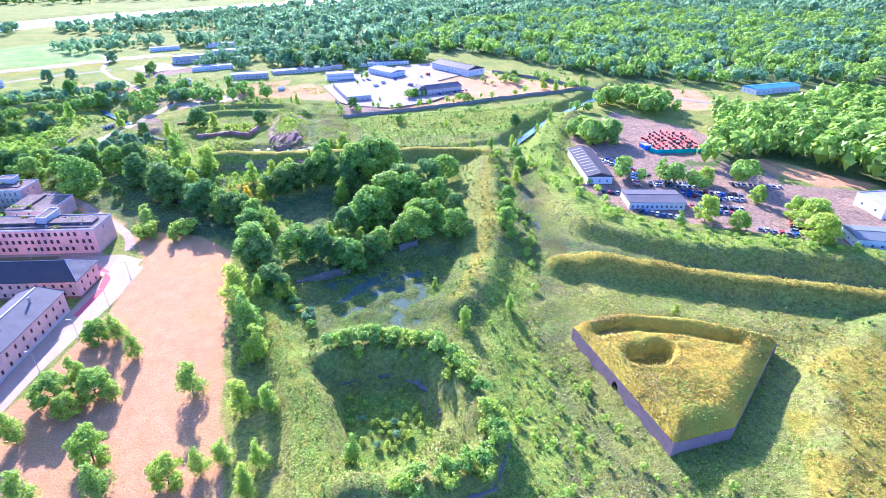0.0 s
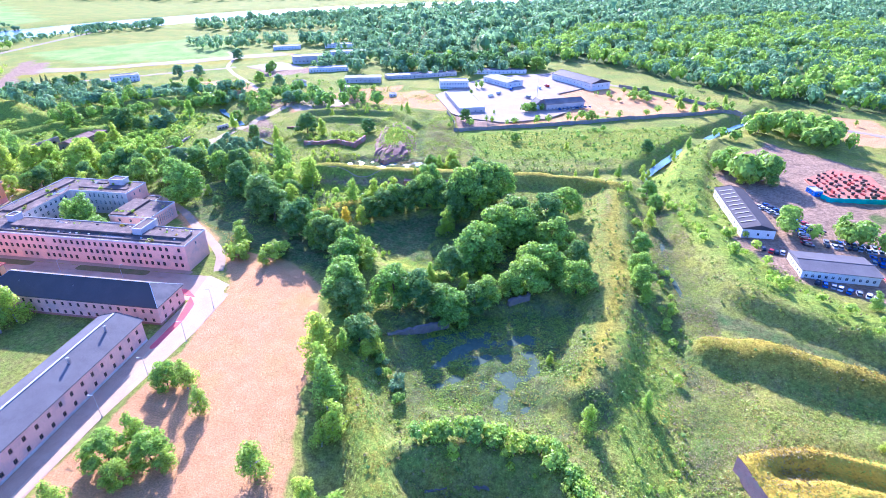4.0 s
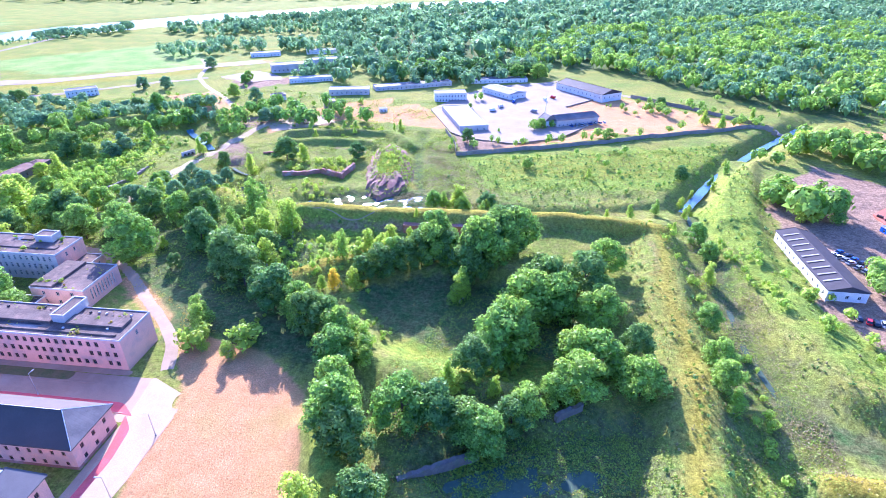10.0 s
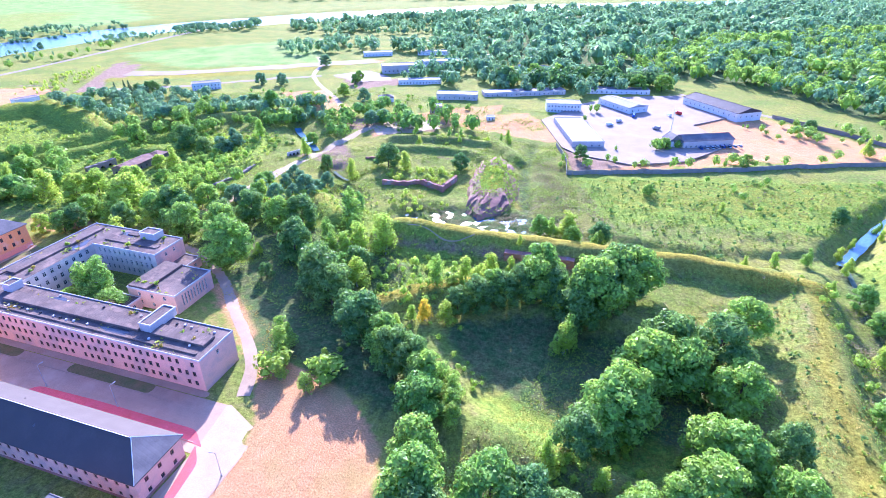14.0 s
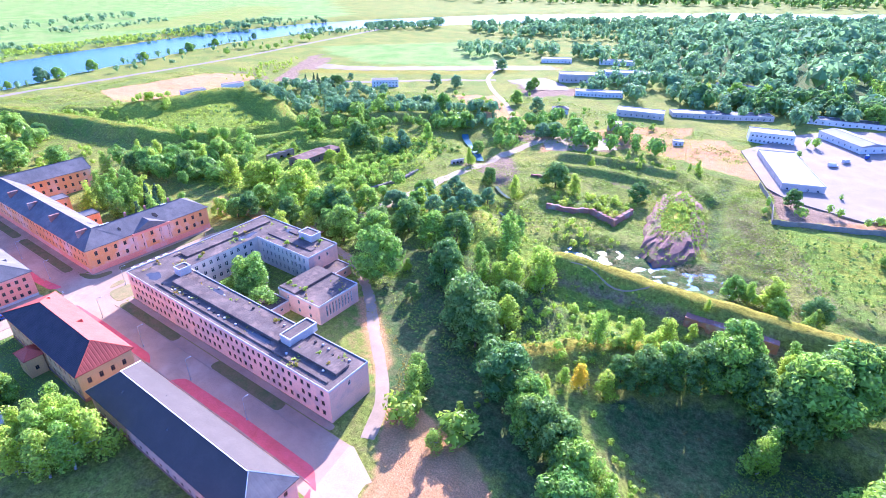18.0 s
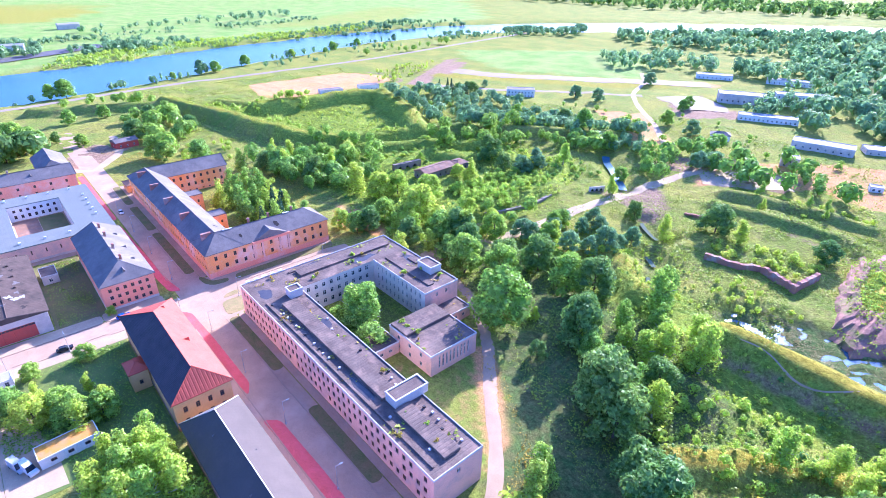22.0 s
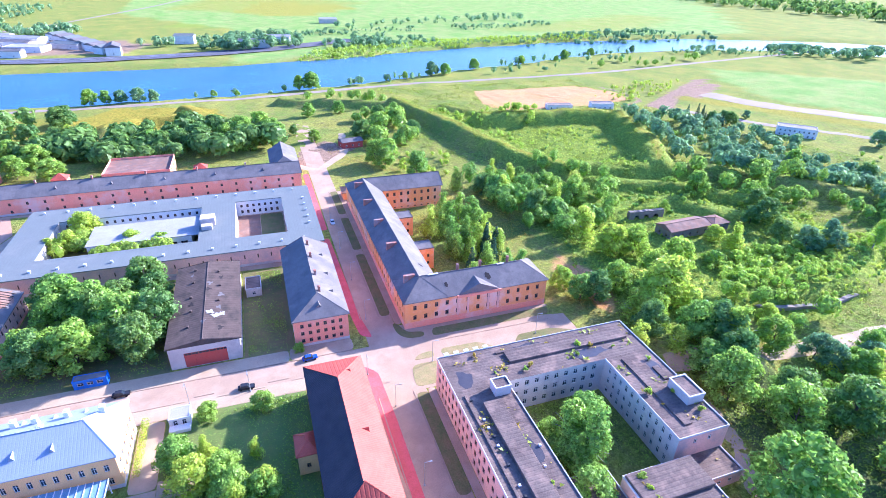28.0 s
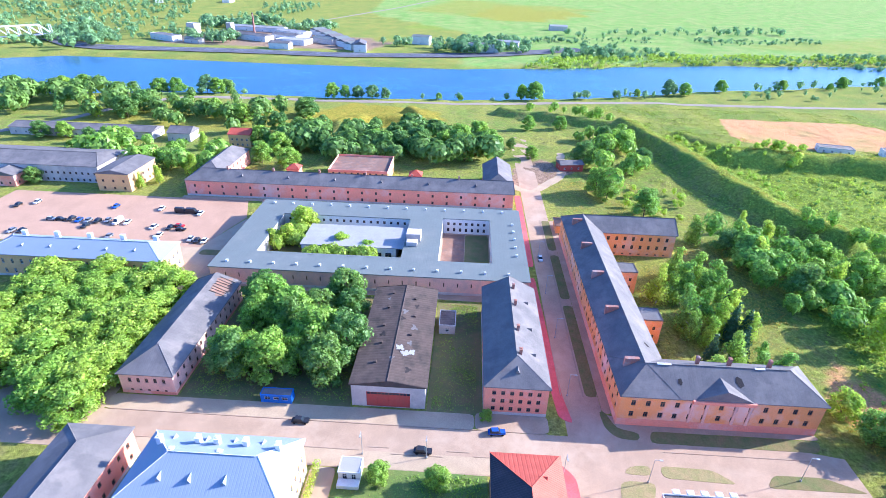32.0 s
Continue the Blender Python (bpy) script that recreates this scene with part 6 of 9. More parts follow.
def forest(name, polys, n, hlo, hhi, leaf, label, seed, quads=46, size=1.0, tall=0.5):
    """A far wood as one object: many lumpy crowns of leaf clumps."""
    rng = np.random.RandomState(seed)
    P = []
    for poly in polys:
        a = np.array(poly, float)
        lo, hi = a.min(0), a.max(0)
        ar = 0.5 * abs(sum(p[0] * q[1] - q[0] * p[1] for p, q in zip(poly, poly[1:] + poly[:1])))
        P.append((poly, lo, hi, ar))
    tot = sum(p[3] for p in P)
    out, inner = [], []
    for poly, lo, hi, ar in P:
        m = max(1, int(n * ar / tot))
        xy = rng.uniform(lo, hi, (m * 4, 2))
        xy = xy[inside(xy[:, 0], xy[:, 1], poly)][:m]
        h = rng.uniform(hlo, hhi, len(xy)) * (1 + 0.25 * wavy(xy[:, 0], xy[:, 1], 0.03, seed))
        zz = np.array([land_z(x, y) for x, y in xy])
        d = rng.normal(size=(len(xy), quads, 3))
        d /= np.linalg.norm(d, axis=2, keepdims=True)
        d[..., 2] = np.where(d[..., 2] < -0.3, -d[..., 2], d[..., 2])
        wide = rng.uniform(0.32, 0.56, len(xy)) * h * (1 - 0.35 * (rng.rand(len(xy)) < tall))
        inner.append(inner_leaves(np.column_stack([xy, zz + h * 0.52]), np.column_stack([wide * 0.8, wide * 0.8, h * 0.4])))
        lump = 1 + 0.28 * np.sin(d[..., 0] * 5 + h[:, None] * 3) * np.sin(d[..., 1] * 5 + h[:, None] * 7)
        p = np.stack([xy[:, 0, None] + d[..., 0] * wide[:, None] * lump, xy[:, 1, None] + d[..., 1] * wide[:, None] * lump, zz[:, None] + h[:, None] * (0.55 + 0.45 * d[..., 2] * lump ** 0.5)], -1).reshape(-1, 3)
        nr = (d + rng.normal(0, 0.3, d.shape)).reshape(-1, 3)
        nr /= np.linalg.norm(nr, axis=1, keepdims=True)
        t1 = np.cross(nr, rng.normal(size=nr.shape))
        t1 /= np.linalg.norm(t1, axis=1, keepdims=True)
        t2 = np.cross(nr, t1)
        s = (np.repeat(wide, quads) * 0.36 * size * rng.uniform(0.6, 1.3, len(p)))[:, None]
        out.append(np.stack([p + t1 * s, p + t2 * s * 0.8 + nr * s * 0.3, p - t1 * s, p - t2 * s * 0.8 + nr * s * 0.3], 1).reshape(-1, 3))
    ob = new(name, quad_mesh(name, np.concatenate(out), leaf, np.concatenate(inner)))
    return tagged(ob, label, "forest", kind="stuff")


MIXED = (("round", LEAF_MID, 0.4), ("round", LEAF_DARK, 0.35), ("tall", LEAF_LIGHT, 0.25))
DARKS = (("round", LEAF_DARK, 0.65), ("round", LEAF_MID, 0.35))
YOUNG = (("tall", LEAF_LIGHT, 0.45), ("tall", LEAF_MID, 0.25), ("bush", LEAF_LIGHT, 0.3))
GREYS = (("round", LEAF_GREY, 0.5), ("round", LEAF_MID, 0.5))


# ---- where the trees stand ----
def stand(rows, kinds, where, seed, z=None, k=1.08, lo=1.0, hi=1.3):
    rng = random.Random(seed)
    for x, y, h in rows:
        q = rng.random()
        for kind, leaf, share in kinds:
            q -= share
            if q <= 0:
                break
        plant(kind, leaf, x, y, h * k, where, wide=rng.uniform(lo, hi), z=z)


stand([(-94, 136, 9), (-100, 136, 8), (-86, 129, 8), (-98, 110, 9), (-95, 116, 10), (-88, 112, 9), (-92, 105, 7), (-83, 111, 6), (-63, 112, 10), (-78, 90, 10), (-72, 81, 9), (-58, 83, 8), (-52, 86, 7), (-100, 97, 9), (-88, 80, 9)], (("tall", LEAF_LINDEN, 0.55), ("round", LEAF_LINDEN, 0.3), ("round", LEAF_LIGHT, 0.15)), "on the straw field", 1, k=1.1)
stand([(-62, 152, 15), (-53, 134, 16), (-48, 125, 11), (-40, 104, 9), (-48, 105, 10), (-39, 79, 6), (-47, 158, 8), (-47, 88, 7), (-57, 142, 13)], (("tall", LEAF_MID, 0.4), ("tall", LEAF_LIGHT, 0.6)), "at the foot of the rampart", 2, k=1.1)
stand([(30, 148, 6), (14, 138, 7), (-17, 88, 8), (84, 141, 4), (5, 163, 4)], YOUNG, "in the overgrown moat", 3, k=1.1)
stand([(43, 237, 9), (39, 215, 10), (37, 205, 9), (38, 198, 8), (52, 266, 9), (57, 300, 9), (58, 285, 8)], (("round", LEAF_MID, 0.7), ("tall", LEAF_LIGHT, 0.3)), "in a row beside the weedy ditch", 4, k=1.08)
stand([(-152, 376, 13), (-141, 374, 10), (-111, 383, 9), (-270, 575, 9), (-246, 390, 12), (-207, 379, 10), (-185, 365, 9), (-310, 474, 9), (-255, 480, 12), (-263, 478, 12), (-165, 357, 11)], MIXED, "near the ruined bastion", 5, k=1.1)
stand([(-168, 255.5, 16.5), (-144, 266, 14.5), (-122, 247.5, 16), (-116, 242, 13.5), (-126, 252, 13.5), (-98, 228.5, 13.5), (-89, 225, 11), (-104, 233, 11.5), (-180, 290, 13), (-165, 287, 13), (-183.5, 274, 12.5), (-197.5, 268, 13.5), (-157, 291.5, 13), (-219.5, 275, 11.5), (-226.5, 264, 10), (-137, 262, 8), (-146, 271, 11), (-206, 277, 11), (-190, 281, 11)], (("round", LEAF_DARK, 0.6), ("round", LEAF_MID, 0.4)), "on the slope below the concrete block", 6, k=1.25, lo=0.95, hi=1.15)
stand([(-114, 283.5, 18), (-136, 298, 19), (-139, 282, 12), (-126, 273, 12), (-127, 284, 11), (-123, 278, 14), (-119, 291, 13), (-113, 256, 13), (-140, 314, 10), (-131, 290, 11), (-117, 266, 11), (-148, 251.5, 6), (-160, 264, 6), (-192.5, 314, 10), (-214, 296.5, 9), (-121, 260, 11), (-133, 274, 11)], (("tall", LEAF_LIGHT, 0.45), ("tall", LEAF_MID, 0.3), ("round", LEAF_DARK, 0.25)), "on the slope beside the marsh", 7, k=1.0, lo=1.1, hi=1.4)
stand([(-118, 215, 9), (-120, 219, 9), (-116, 212, 7), (-114, 208, 7), (-101, 210, 7), (-103, 203, 6), (-112, 205, 5), (-104, 216, 4), (-63, 210, 9), (-62, 206, 7), (-64, 214, 8), (-61, 202, 6)], (("tall", LEAF_LINDEN, 0.6), ("bush", LEAF_LIGHT, 0.4)), "on the shaded slope", 8, k=1.1, lo=1.2, hi=1.5)
stand([(-85, 263, 10), (-76, 245, 8), (-87, 242, 6), (-94, 236, 6), (-90, 237, 5), (-70, 264, 11), (-44, 282, 9), (-36, 285, 12), (-37, 280, 10), (-44, 316, 11), (-46, 318, 11), (-52, 317, 8), (-32, 316, 7), (-34, 310, 7), (-62, 297, 4), (-63, 287, 6), (-76, 267, 9), (-69, 276, 9)], (("tall", LEAF_LIGHT, 0.6), ("tall", LEAF_MID, 0.4)), "on the low bank", 9, k=1.1)
stand([(-83, 219, 13), (-77, 216, 13), (-72, 212, 12), (-87, 220, 11), (-60, 261, 11.2), (-55, 266, 11.2), (-50, 266, 15), (-50, 273, 13.8), (-44, 266, 12.5), (-32, 262, 18.8), (-26, 274, 17.5), (-24, 278, 17.5), (-19, 280, 16.2), (-35, 261, 16.2), (-25, 290, 10), (-64, 261, 11.2), (-68, 255, 11.2), (-74, 252, 8.75)], DARKS, "round the wooded hollow", 10, k=1.2, lo=0.9, hi=1.15)
stand([(-70, 204, 11), (-66, 191, 11), (-62, 178, 12), (-58, 172, 11), (-47, 184, 12), (-39, 184, 11), (-51, 158, 9), (-20, 221, 16), (-15, 235, 16), (-23, 215, 15), (-9, 247, 16), (-5, 237, 15), (-36, 258, 14), (-30, 268, 14), (5, 248, 13), (8, 233, 13), (14, 266, 12), (-1, 212, 12), (4, 210, 11), (-2, 199, 12), (-31, 204, 10), (16, 215, 10), (15, 202, 11), (-16, 190, 9), (-8, 196, 8), (-20, 187, 9), (-29, 182, 10), (-26, 180, 10), (-32, 184, 9)], (("round", LEAF_DARK, 0.45), ("round", LEAF_MID, 0.55)), "in the wooded hollow", 11, k=1.25)
stand([(-37, 198, 7), (-37, 247, 12), (-42, 261, 10), (-38, 244, 11), (-24, 195, 6), (-48, 153, 7), (-54, 152, 7)], (("tall", LEAF_LIGHT, 1.0),), "in the wooded hollow", 12, k=1.1)
stand([(-357, 249, 11), (-314, 229, 13), (-299, 231, 12), (-279, 241, 8), (-326, 231, 12), (-324, 238, 12)], (("tall", LEAF_MID, 1.0),), "in the garden behind the orange barracks", 13, k=1.1)
stand([(-298, 237, 12), (-289, 240, 11), (-290, 236, 11)], (("spruce", NEEDLES, 1.0),), "in the garden behind the orange barracks", 14, k=1.15)
stand([(-337, 265, 12), (-315, 271, 13), (-320, 285, 12), (-359, 279, 10), (-290, 280, 14), (-324, 296, 12), (-250, 261, 10), (-254, 272, 10), (-236, 265, 11), (-229, 270, 11), (-220, 255, 11), (-316, 362, 11), (-294, 378, 10), (-279, 368, 10), (-266, 362, 9), (-282, 363, 8), (-213, 284, 13), (-216, 282, 13), (-211, 298, 11), (-207, 270, 10), (-348, 259, 10), (-341, 291, 10), (-370, 274, 9), (-252, 256, 9)], MIXED, "among the old casemates", 15, k=1.15)
stand([(-276, 285, 13), (-274, 294, 12), (-260, 253, 8), (-240, 280, 18), (-258, 301, 14), (-234, 269, 12), (-216, 266, 9), (-270, 313, 7), (-274, 335, 7), (-264, 335, 12), (-232, 304, 6), (-222, 308, 7), (-304, 333, 5), (-256, 290, 11)], (("round", LEAF_LIGHT, 0.7), ("tall", LEAF_LIGHT, 0.3)), "among the old casemates", 16, k=1.1)
stand([(-196, 223, 12), (-200, 215, 6), (-183, 216, 8), (-193, 217, 8), (-197, 219, 13), (-201, 226, 9), (-191, 221, 14)], (("tall", LEAF_MID, 0.6), ("round", LEAF_MID, 0.4)), "in the concrete block's courtyard", 17, k=1.15, lo=1.2, hi=1.5)
stand([(-350, 87, 10), (-338, 84, 8), (-335, 106, 7), (-332, 117, 6), (-336, 79, 7)], (("round", LEAF_LIGHT, 0.5), ("round", LEAF_MID, 0.5)), "in the quadrangle's court", 18, k=1.2)
stand([(-289, 94, 14), (-283, 103, 14), (-274, 113, 14), (-296, 117, 14), (-263, 92, 12), (-265, 96, 11), (-266, 116, 12), (-267, 108, 10)], (("round", LEAF_DARK, 0.3), ("round", LEAF_MID, 0.4), ("tall", LEAF_LIGHT, 0.3)), "in the grass yard beside the garage", 19, k=1.15)
stand([(-232, 137, 5), (-232, 150, 5), (-211, 135, 9), (-206, 143, 8), (-204, 149, 8), (-219, 131, 8)], (("round", LEAF_LIGHT, 0.4), ("round", LEAF_MID, 0.6)), "in the green garden", 20, k=1.1)
stand([(-252, 161, 3), (-202, 144, 9), (-211, 141, 8), (-205, 150, 8), (-219, 137, 7), (-182, 150, 9), (-180, 156, 9), (-216, 148, 6)], (("round", LEAF_MID, 0.5), ("tall", LEAF_LIGHT, 0.5)), "in the green garden by the red roof", 21, k=1.1)
stand([(-407, 218, 12), (-453, 220, 12), (-496, 241, 10), (-478, 249, 10), (-382, 236, 12), (-399, 222, 10), (-451, 253, 9), (-524, 217, 8), (-518, 194, 9), (-458, 191, 7), (-475, 180, 6), (-478, 160, 14), (-467, 149, 14), (-465, 166, 13), (-461, 140, 12), (-466, 124, 12), (-458, 115, 11), (-462, 99, 11), (-472, 108, 11), (-448, 152, 11), (-534, 38, 12), (-492, 30, 11), (-474, 49, 12), (-455, 66, 11), (-444, 46, 12), (-447, 81, 10)], DARKS, "behind the rose barracks", 22, k=1.2)
stand([(-613, 208, 13), (-610, 197, 11), (-592, 41, 11), (-593, 52, 9), (-594, 62, 9), (-594, 74, 10), (-596, 84, 8), (-598, 128, 5), (-601, 146, 4), (-648, 330, 12), (-650, 345, 10), (-672, 385, 10), (-690, 450, 9), (-715, 520, 10), (-735, 570, 9), (-745, 640, 8), (-590, -62, 13), (-592, -54, 11), (-700, 500, 6), (-628, 280, 6), (-640, 300, 6)], GREYS, "on the river bank", 23, k=1.2)
stand([(-594, -230, 12), (-586, -180, 14), (-572, -152, 13), (-605, -110, 12), (-608, -97, 12), (-602, -50, 13), (-509, -82, 13), (-508, -102, 12), (-526, -80, 13), (-520, -44, 11), (-523, -26, 11), (-511, -1, 11), (-463, 42, 11), (-461, 29, 11), (-530, 36, 12), (-474, 56, 13), (-425, 57, 10), (-431, 40, 11), (-417, -4, 10), (-411, 11, 9), (-395, 1, 8), (-458, -105, 9), (-460, -92, 9), (-454, -50, 9), (-453, -71, 8), (-388, -4, 7), (-389, -58, 7), (-449, -1, 9)], MIXED, "west of the barracks", 24, k=1.2)
stand([(-343, 651, 10), (-271, 586, 9), (-256, 526, 9), (-191, 458, 9), (-172, 461, 9), (-232, 514, 10), (-196, 450, 9), (-218, 406, 7), (-251, 442, 10), (-278, 453, 12), (-353, 546, 10), (-332, 550, 9), (-339, 454, 9), (-445, 441, 7), (-419, 444, 7), (-432, 514, 6)], GREYS, "beside the airfield road", 25, k=1.2)
stand([(-49, 420, 8), (-1, 458, 7), (42, 440, 6), (20, 365, 5), (69, 370, 7), (95, 531, 7), (113, 481, 9), (122, 471, 9), (152, 499, 8), (-132, 621, 14), (-113, 641, 14), (-92, 646, 14), (-17, 624, 13), (3, 629, 13), (-12, 376, 5), (-43, 311, 8), (-57, 319, 8), (-32, 319, 8), (34, 321, 6), (22, 313, 6)], MIXED, "round the depot", 26, k=1.2)
stand([(151, 422, 13), (110, 321, 11), (123, 322, 10), (128, 260, 11), (128, 210, 11), (138, 201, 8), (115, 207, 6), (162, 228, 8), (169, 199, 13), (162, 184, 12), (168, 209, 10), (150, 255, 8), (140, 260, 5), (113, 270, 5), (109, 342, 10)], (("tall", LEAF_MID, 0.5), ("round", LEAF_LIGHT, 0.5)), "in the scrapyard", 27, k=1.15)
grove([(-316, 219), (-284, 219), (-282, 240), (-300, 246), (-318, 240)], 14, (("tall", LEAF_MID, 0.5), ("tall", LEAF_LIGHT, 0.3), ("spruce", NEEDLES, 0.2)), 11, 16, "in the garden behind the orange barracks", 131, 4)
grove([(-280, 224), (-268, 222), (-266, 240), (-282, 244)], 6, (("spruce", NEEDLES, 0.7), ("tall", LEAF_MID, 0.3)), 10, 15, "in the garden behind the orange barracks", 132, 4)
grove([(-302, 86), (-262, 84), (-260, 122), (-300, 124)], 11, (("round", LEAF_MID, 0.4), ("tall", LEAF_LIGHT, 0.15), ("round", LEAF_DARK, 0.45)), 12, 16, "in the grass yard beside the garage", 133, 6)
plant("tall", LEAF_YELLOW, -83, 244, 8, "on the low bank", wide=1.3)
grove([(-262, 318), (-238, 312), (-228, 335), (-232, 356), (-256, 362), (-268, 340)], 60, (("bush", LEAF_LIGHT, 0.8), ("bush", LEAF_MID, 0.2)), 7, 12, "on the grassy bastion", 37, 2.4)
grove([(-330, 300), (-305, 300), (-300, 360), (-270, 400), (-300, 410), (-335, 350)], 50, (("bush", LEAF_MID, 0.6), ("bush", LEAF_LIGHT, 0.4)), 6, 11, "in the overgrown bastion", 38, 3)
grove([(-262, 365), (-235, 362), (-225, 400), (-262, 410)], 30, (("bush", LEAF_MID, 0.4), ("round", LEAF_GREY, 0.2), ("bush", LEAF_LIGHT, 0.4)), 7, 11, "in the overgrown bastion", 39, 3)
grove([(-205, 300), (-165, 305), (-170, 345), (-200, 345)], 16, GREYS, 6, 10, "below the road", 40, 4)
belt([(-92, 268), (-70, 262), (-40, 264), (-22, 260)], 22, 2, (("bush", LEAF_LIGHT, 0.6), ("bush", LEAF_MID, 0.4)), 7, 11, "on the low bank", 31)
grove([(-38, 196), (-30, 190), (0, 200), (-5, 214), (-24, 216)], 26, (("bush", LEAF_LIGHT, 1.0),), 5, 10, "in the sunny clearing", 32, 1.8)
# the linden rows of the park
for row, x0, x1 in ((59, -300, -238), (51, -302, -238), (42, -302, -244), (33, -304, -248), (24, -304, -250), (14, -302, -256)):
    for k in range(int((x1 - x0) / 6.5)):
        plant("round", LEAF_LINDEN, x0 + k * 6.5 + (row % 5) * 0.7, row + 0.8 * math.sin(k * 2.1 + row), 10.5 + 1.5 * math.sin(k * 1.7 + row), "in the dense park", wide=1.5, name="linden")
belt([(-27, 123), (-16, 127), (-4, 126), (4, 124)], 16, 1.2, (("bush", LEAF_MID, 0.7), ("bush", LEAF_LIGHT, 0.3)), 14, 19, "on the bastion's crest", 90)
belt([(6, 120), (12, 110), (14, 104)], 8, 1.5, (("bush", LEAF_MID, 0.7), ("bush", LEAF_LIGHT, 0.3)), 13, 17, "on the bastion's crest", 91)
belt([(15, 98), (17, 90), (13, 81), (4, 77), (-6, 75)], 22, 2.5, (("bush", LEAF_LIGHT, 0.7), ("bush", LEAF_MID, 0.3)), 10, 15, "on the bastion's tip", 92)
belt([(-20, 108), (-14, 98), (-8, 96), (-4, 102), (-12, 90)], 12, 3, (("bush", LEAF_LIGHT, 0.6), ("bush", LEAF_GREY, 0.4)), 4, 8, "in the bastion's hollow", 93)
belt([(-66, 168), (-58, 146), (-52, 130), (-47, 112), (-43, 96), (-38, 78)], 12, 2.2, (("tall", LEAF_LIGHT, 0.3), ("bush", LEAF_LIGHT, 0.7)), 6, 9, "at the foot of the rampart", 94)
belt([(-48, 165), (-40, 148), (-34, 138)], 14, 2, (("bush", LEAF_GREY, 0.5), ("bush", LEAF_MID, 0.5)), 7, 11, "along the pond's edge", 95)
# one golden tree and its neighbours on the low bank
grove([(-160, 440), (-165, 410), (-90, 440), (-90, 450)], 10, YOUNG, 5, 8, "on the banks", 43, 4)
belt([(35, 296), (50, 320), (110, 400)], 12, 6, YOUNG, 5, 8, "beside the canal", 46)
forest("pine_wood", [[(150, 275), (205, 290), (240, 240), (420, 170), (560, 330), (420, 430), (330, 400), (260, 380), (210, 370), (195, 320)]], 1250, 12, 19, LEAF_MID, "tall light green wood beyond the scrapyard", 51, 56, 1.0, 1.0)
forest("woodland", [[(80, 680), (160, 560), (220, 500), (420, 470), (560, 560), (700, 520), (900, 1000), (500, 1300), (60, 1000), (-60, 720)]], 2600, 8, 15, LEAF_MID, "wide rolling woodland of mixed leafy trees", 52, 60, 0.8)
forest("grey_woodland", [[(80, 680), (160, 560), (220, 500), (420, 470), (560, 560), (700, 520), (900, 1000), (500, 1300), (60, 1000), (-60, 720)]], 2400, 8, 15, LEAF_GREY, "greyish willows and aspens of the wide woodland", 59, 60, 0.8)
forest("far_woodland", [[(-60, 720), (60, 1000), (500, 1300), (900, 1000), (1500, 1400), (1100, 2300), (300, 1800), (-200, 1300), (-330, 950), (-200, 760)]], 4200, 10, 18, LEAF_GREY, "distant bluish woodland", 53, 20, 1.6)
forest("river_wood", [[(-330, 950), (-200, 1300), (100, 1650), (-200, 1480), (-500, 1150), (-600, 960), (-480, 880)], [(-480, 760), (-420, 700), (-330, 760), (-380, 860)], [(-200, 700), (-60, 680), (-100, 800), (-300, 930), (-320, 780)]], 900, 7, 14, LEAF_GREY, "trees and thickets along the river bend", 54, 34, 1.2)
forest("housing_trees", [[(-240, 600), (-60, 580), (20, 660), (-80, 700), (-240, 720)]], 160, 8, 13, LEAF_GREY, "trees among the airfield houses", 55, 50)
forest("opposite_bank", [[(-768, 205), (-784, 293), (-836, 400), (-884, 682), (-935, 717), (-900, 412), (-820, 233)]], 900, 1.6, 4.2, LEAF_LIGHT, "low green bushes on the opposite bank", 56, 34, 1.1, 0.0)
forest("opposite_trees", [[(-840, 135), (-857, 227), (-960, 236), (-960, 132)], [(-838, 282), (-832, 335), (-880, 345), (-890, 300)], [(-770, -300), (-790, -290), (-900, -320), (-960, -420), (-840, -390)], [(-900, -235), (-866, -180), (-905, -160), (-950, -225)]], 230, 6, 13, LEAF_GREY, "grey-green willows and alders on the opposite bank", 66, 60, 1.0, 0.4)
forest("field_thickets", [[(-960, 240), (-1000, 420), (-1060, 430), (-1020, 240)], [(-1000, 500), (-1060, 700), (-1110, 690), (-1060, 490)]], 160, 2, 6, LEAF_GREY, "scattered thickets in the meadows across the river", 67, 30, 1.2, 0.0)
forest("far_fields_trees", [[(-1100, 300), (-1250, 700), (-1180, 720), (-1040, 320)], [(-1500, -300), (-1000, -280), (-1000, -200), (-1500, -180)], [(-1300, -900), (-780, -420), (-760, -330), (-900, -240), (-1500, -500)], [(-1900, -400), (-2000, 400), (-2060, 400), (-1960, -420)]], 700, 5, 12, LEAF_GREY, "scattered trees over the far fields", 57, 24, 1.4)
forest("horizon_wood", [[(-2000, 1500), (-900, 1500), (-100, 1900), (600, 2300), (400, 2500), (-1200, 1900), (-2300, 1900)], [(-2600, 900), (-2500, 1400), (-2700, 1500), (-2800, 900)]], 1100, 12, 22, LEAF_DARK, "wooded skyline", 58, 16, 2.0)

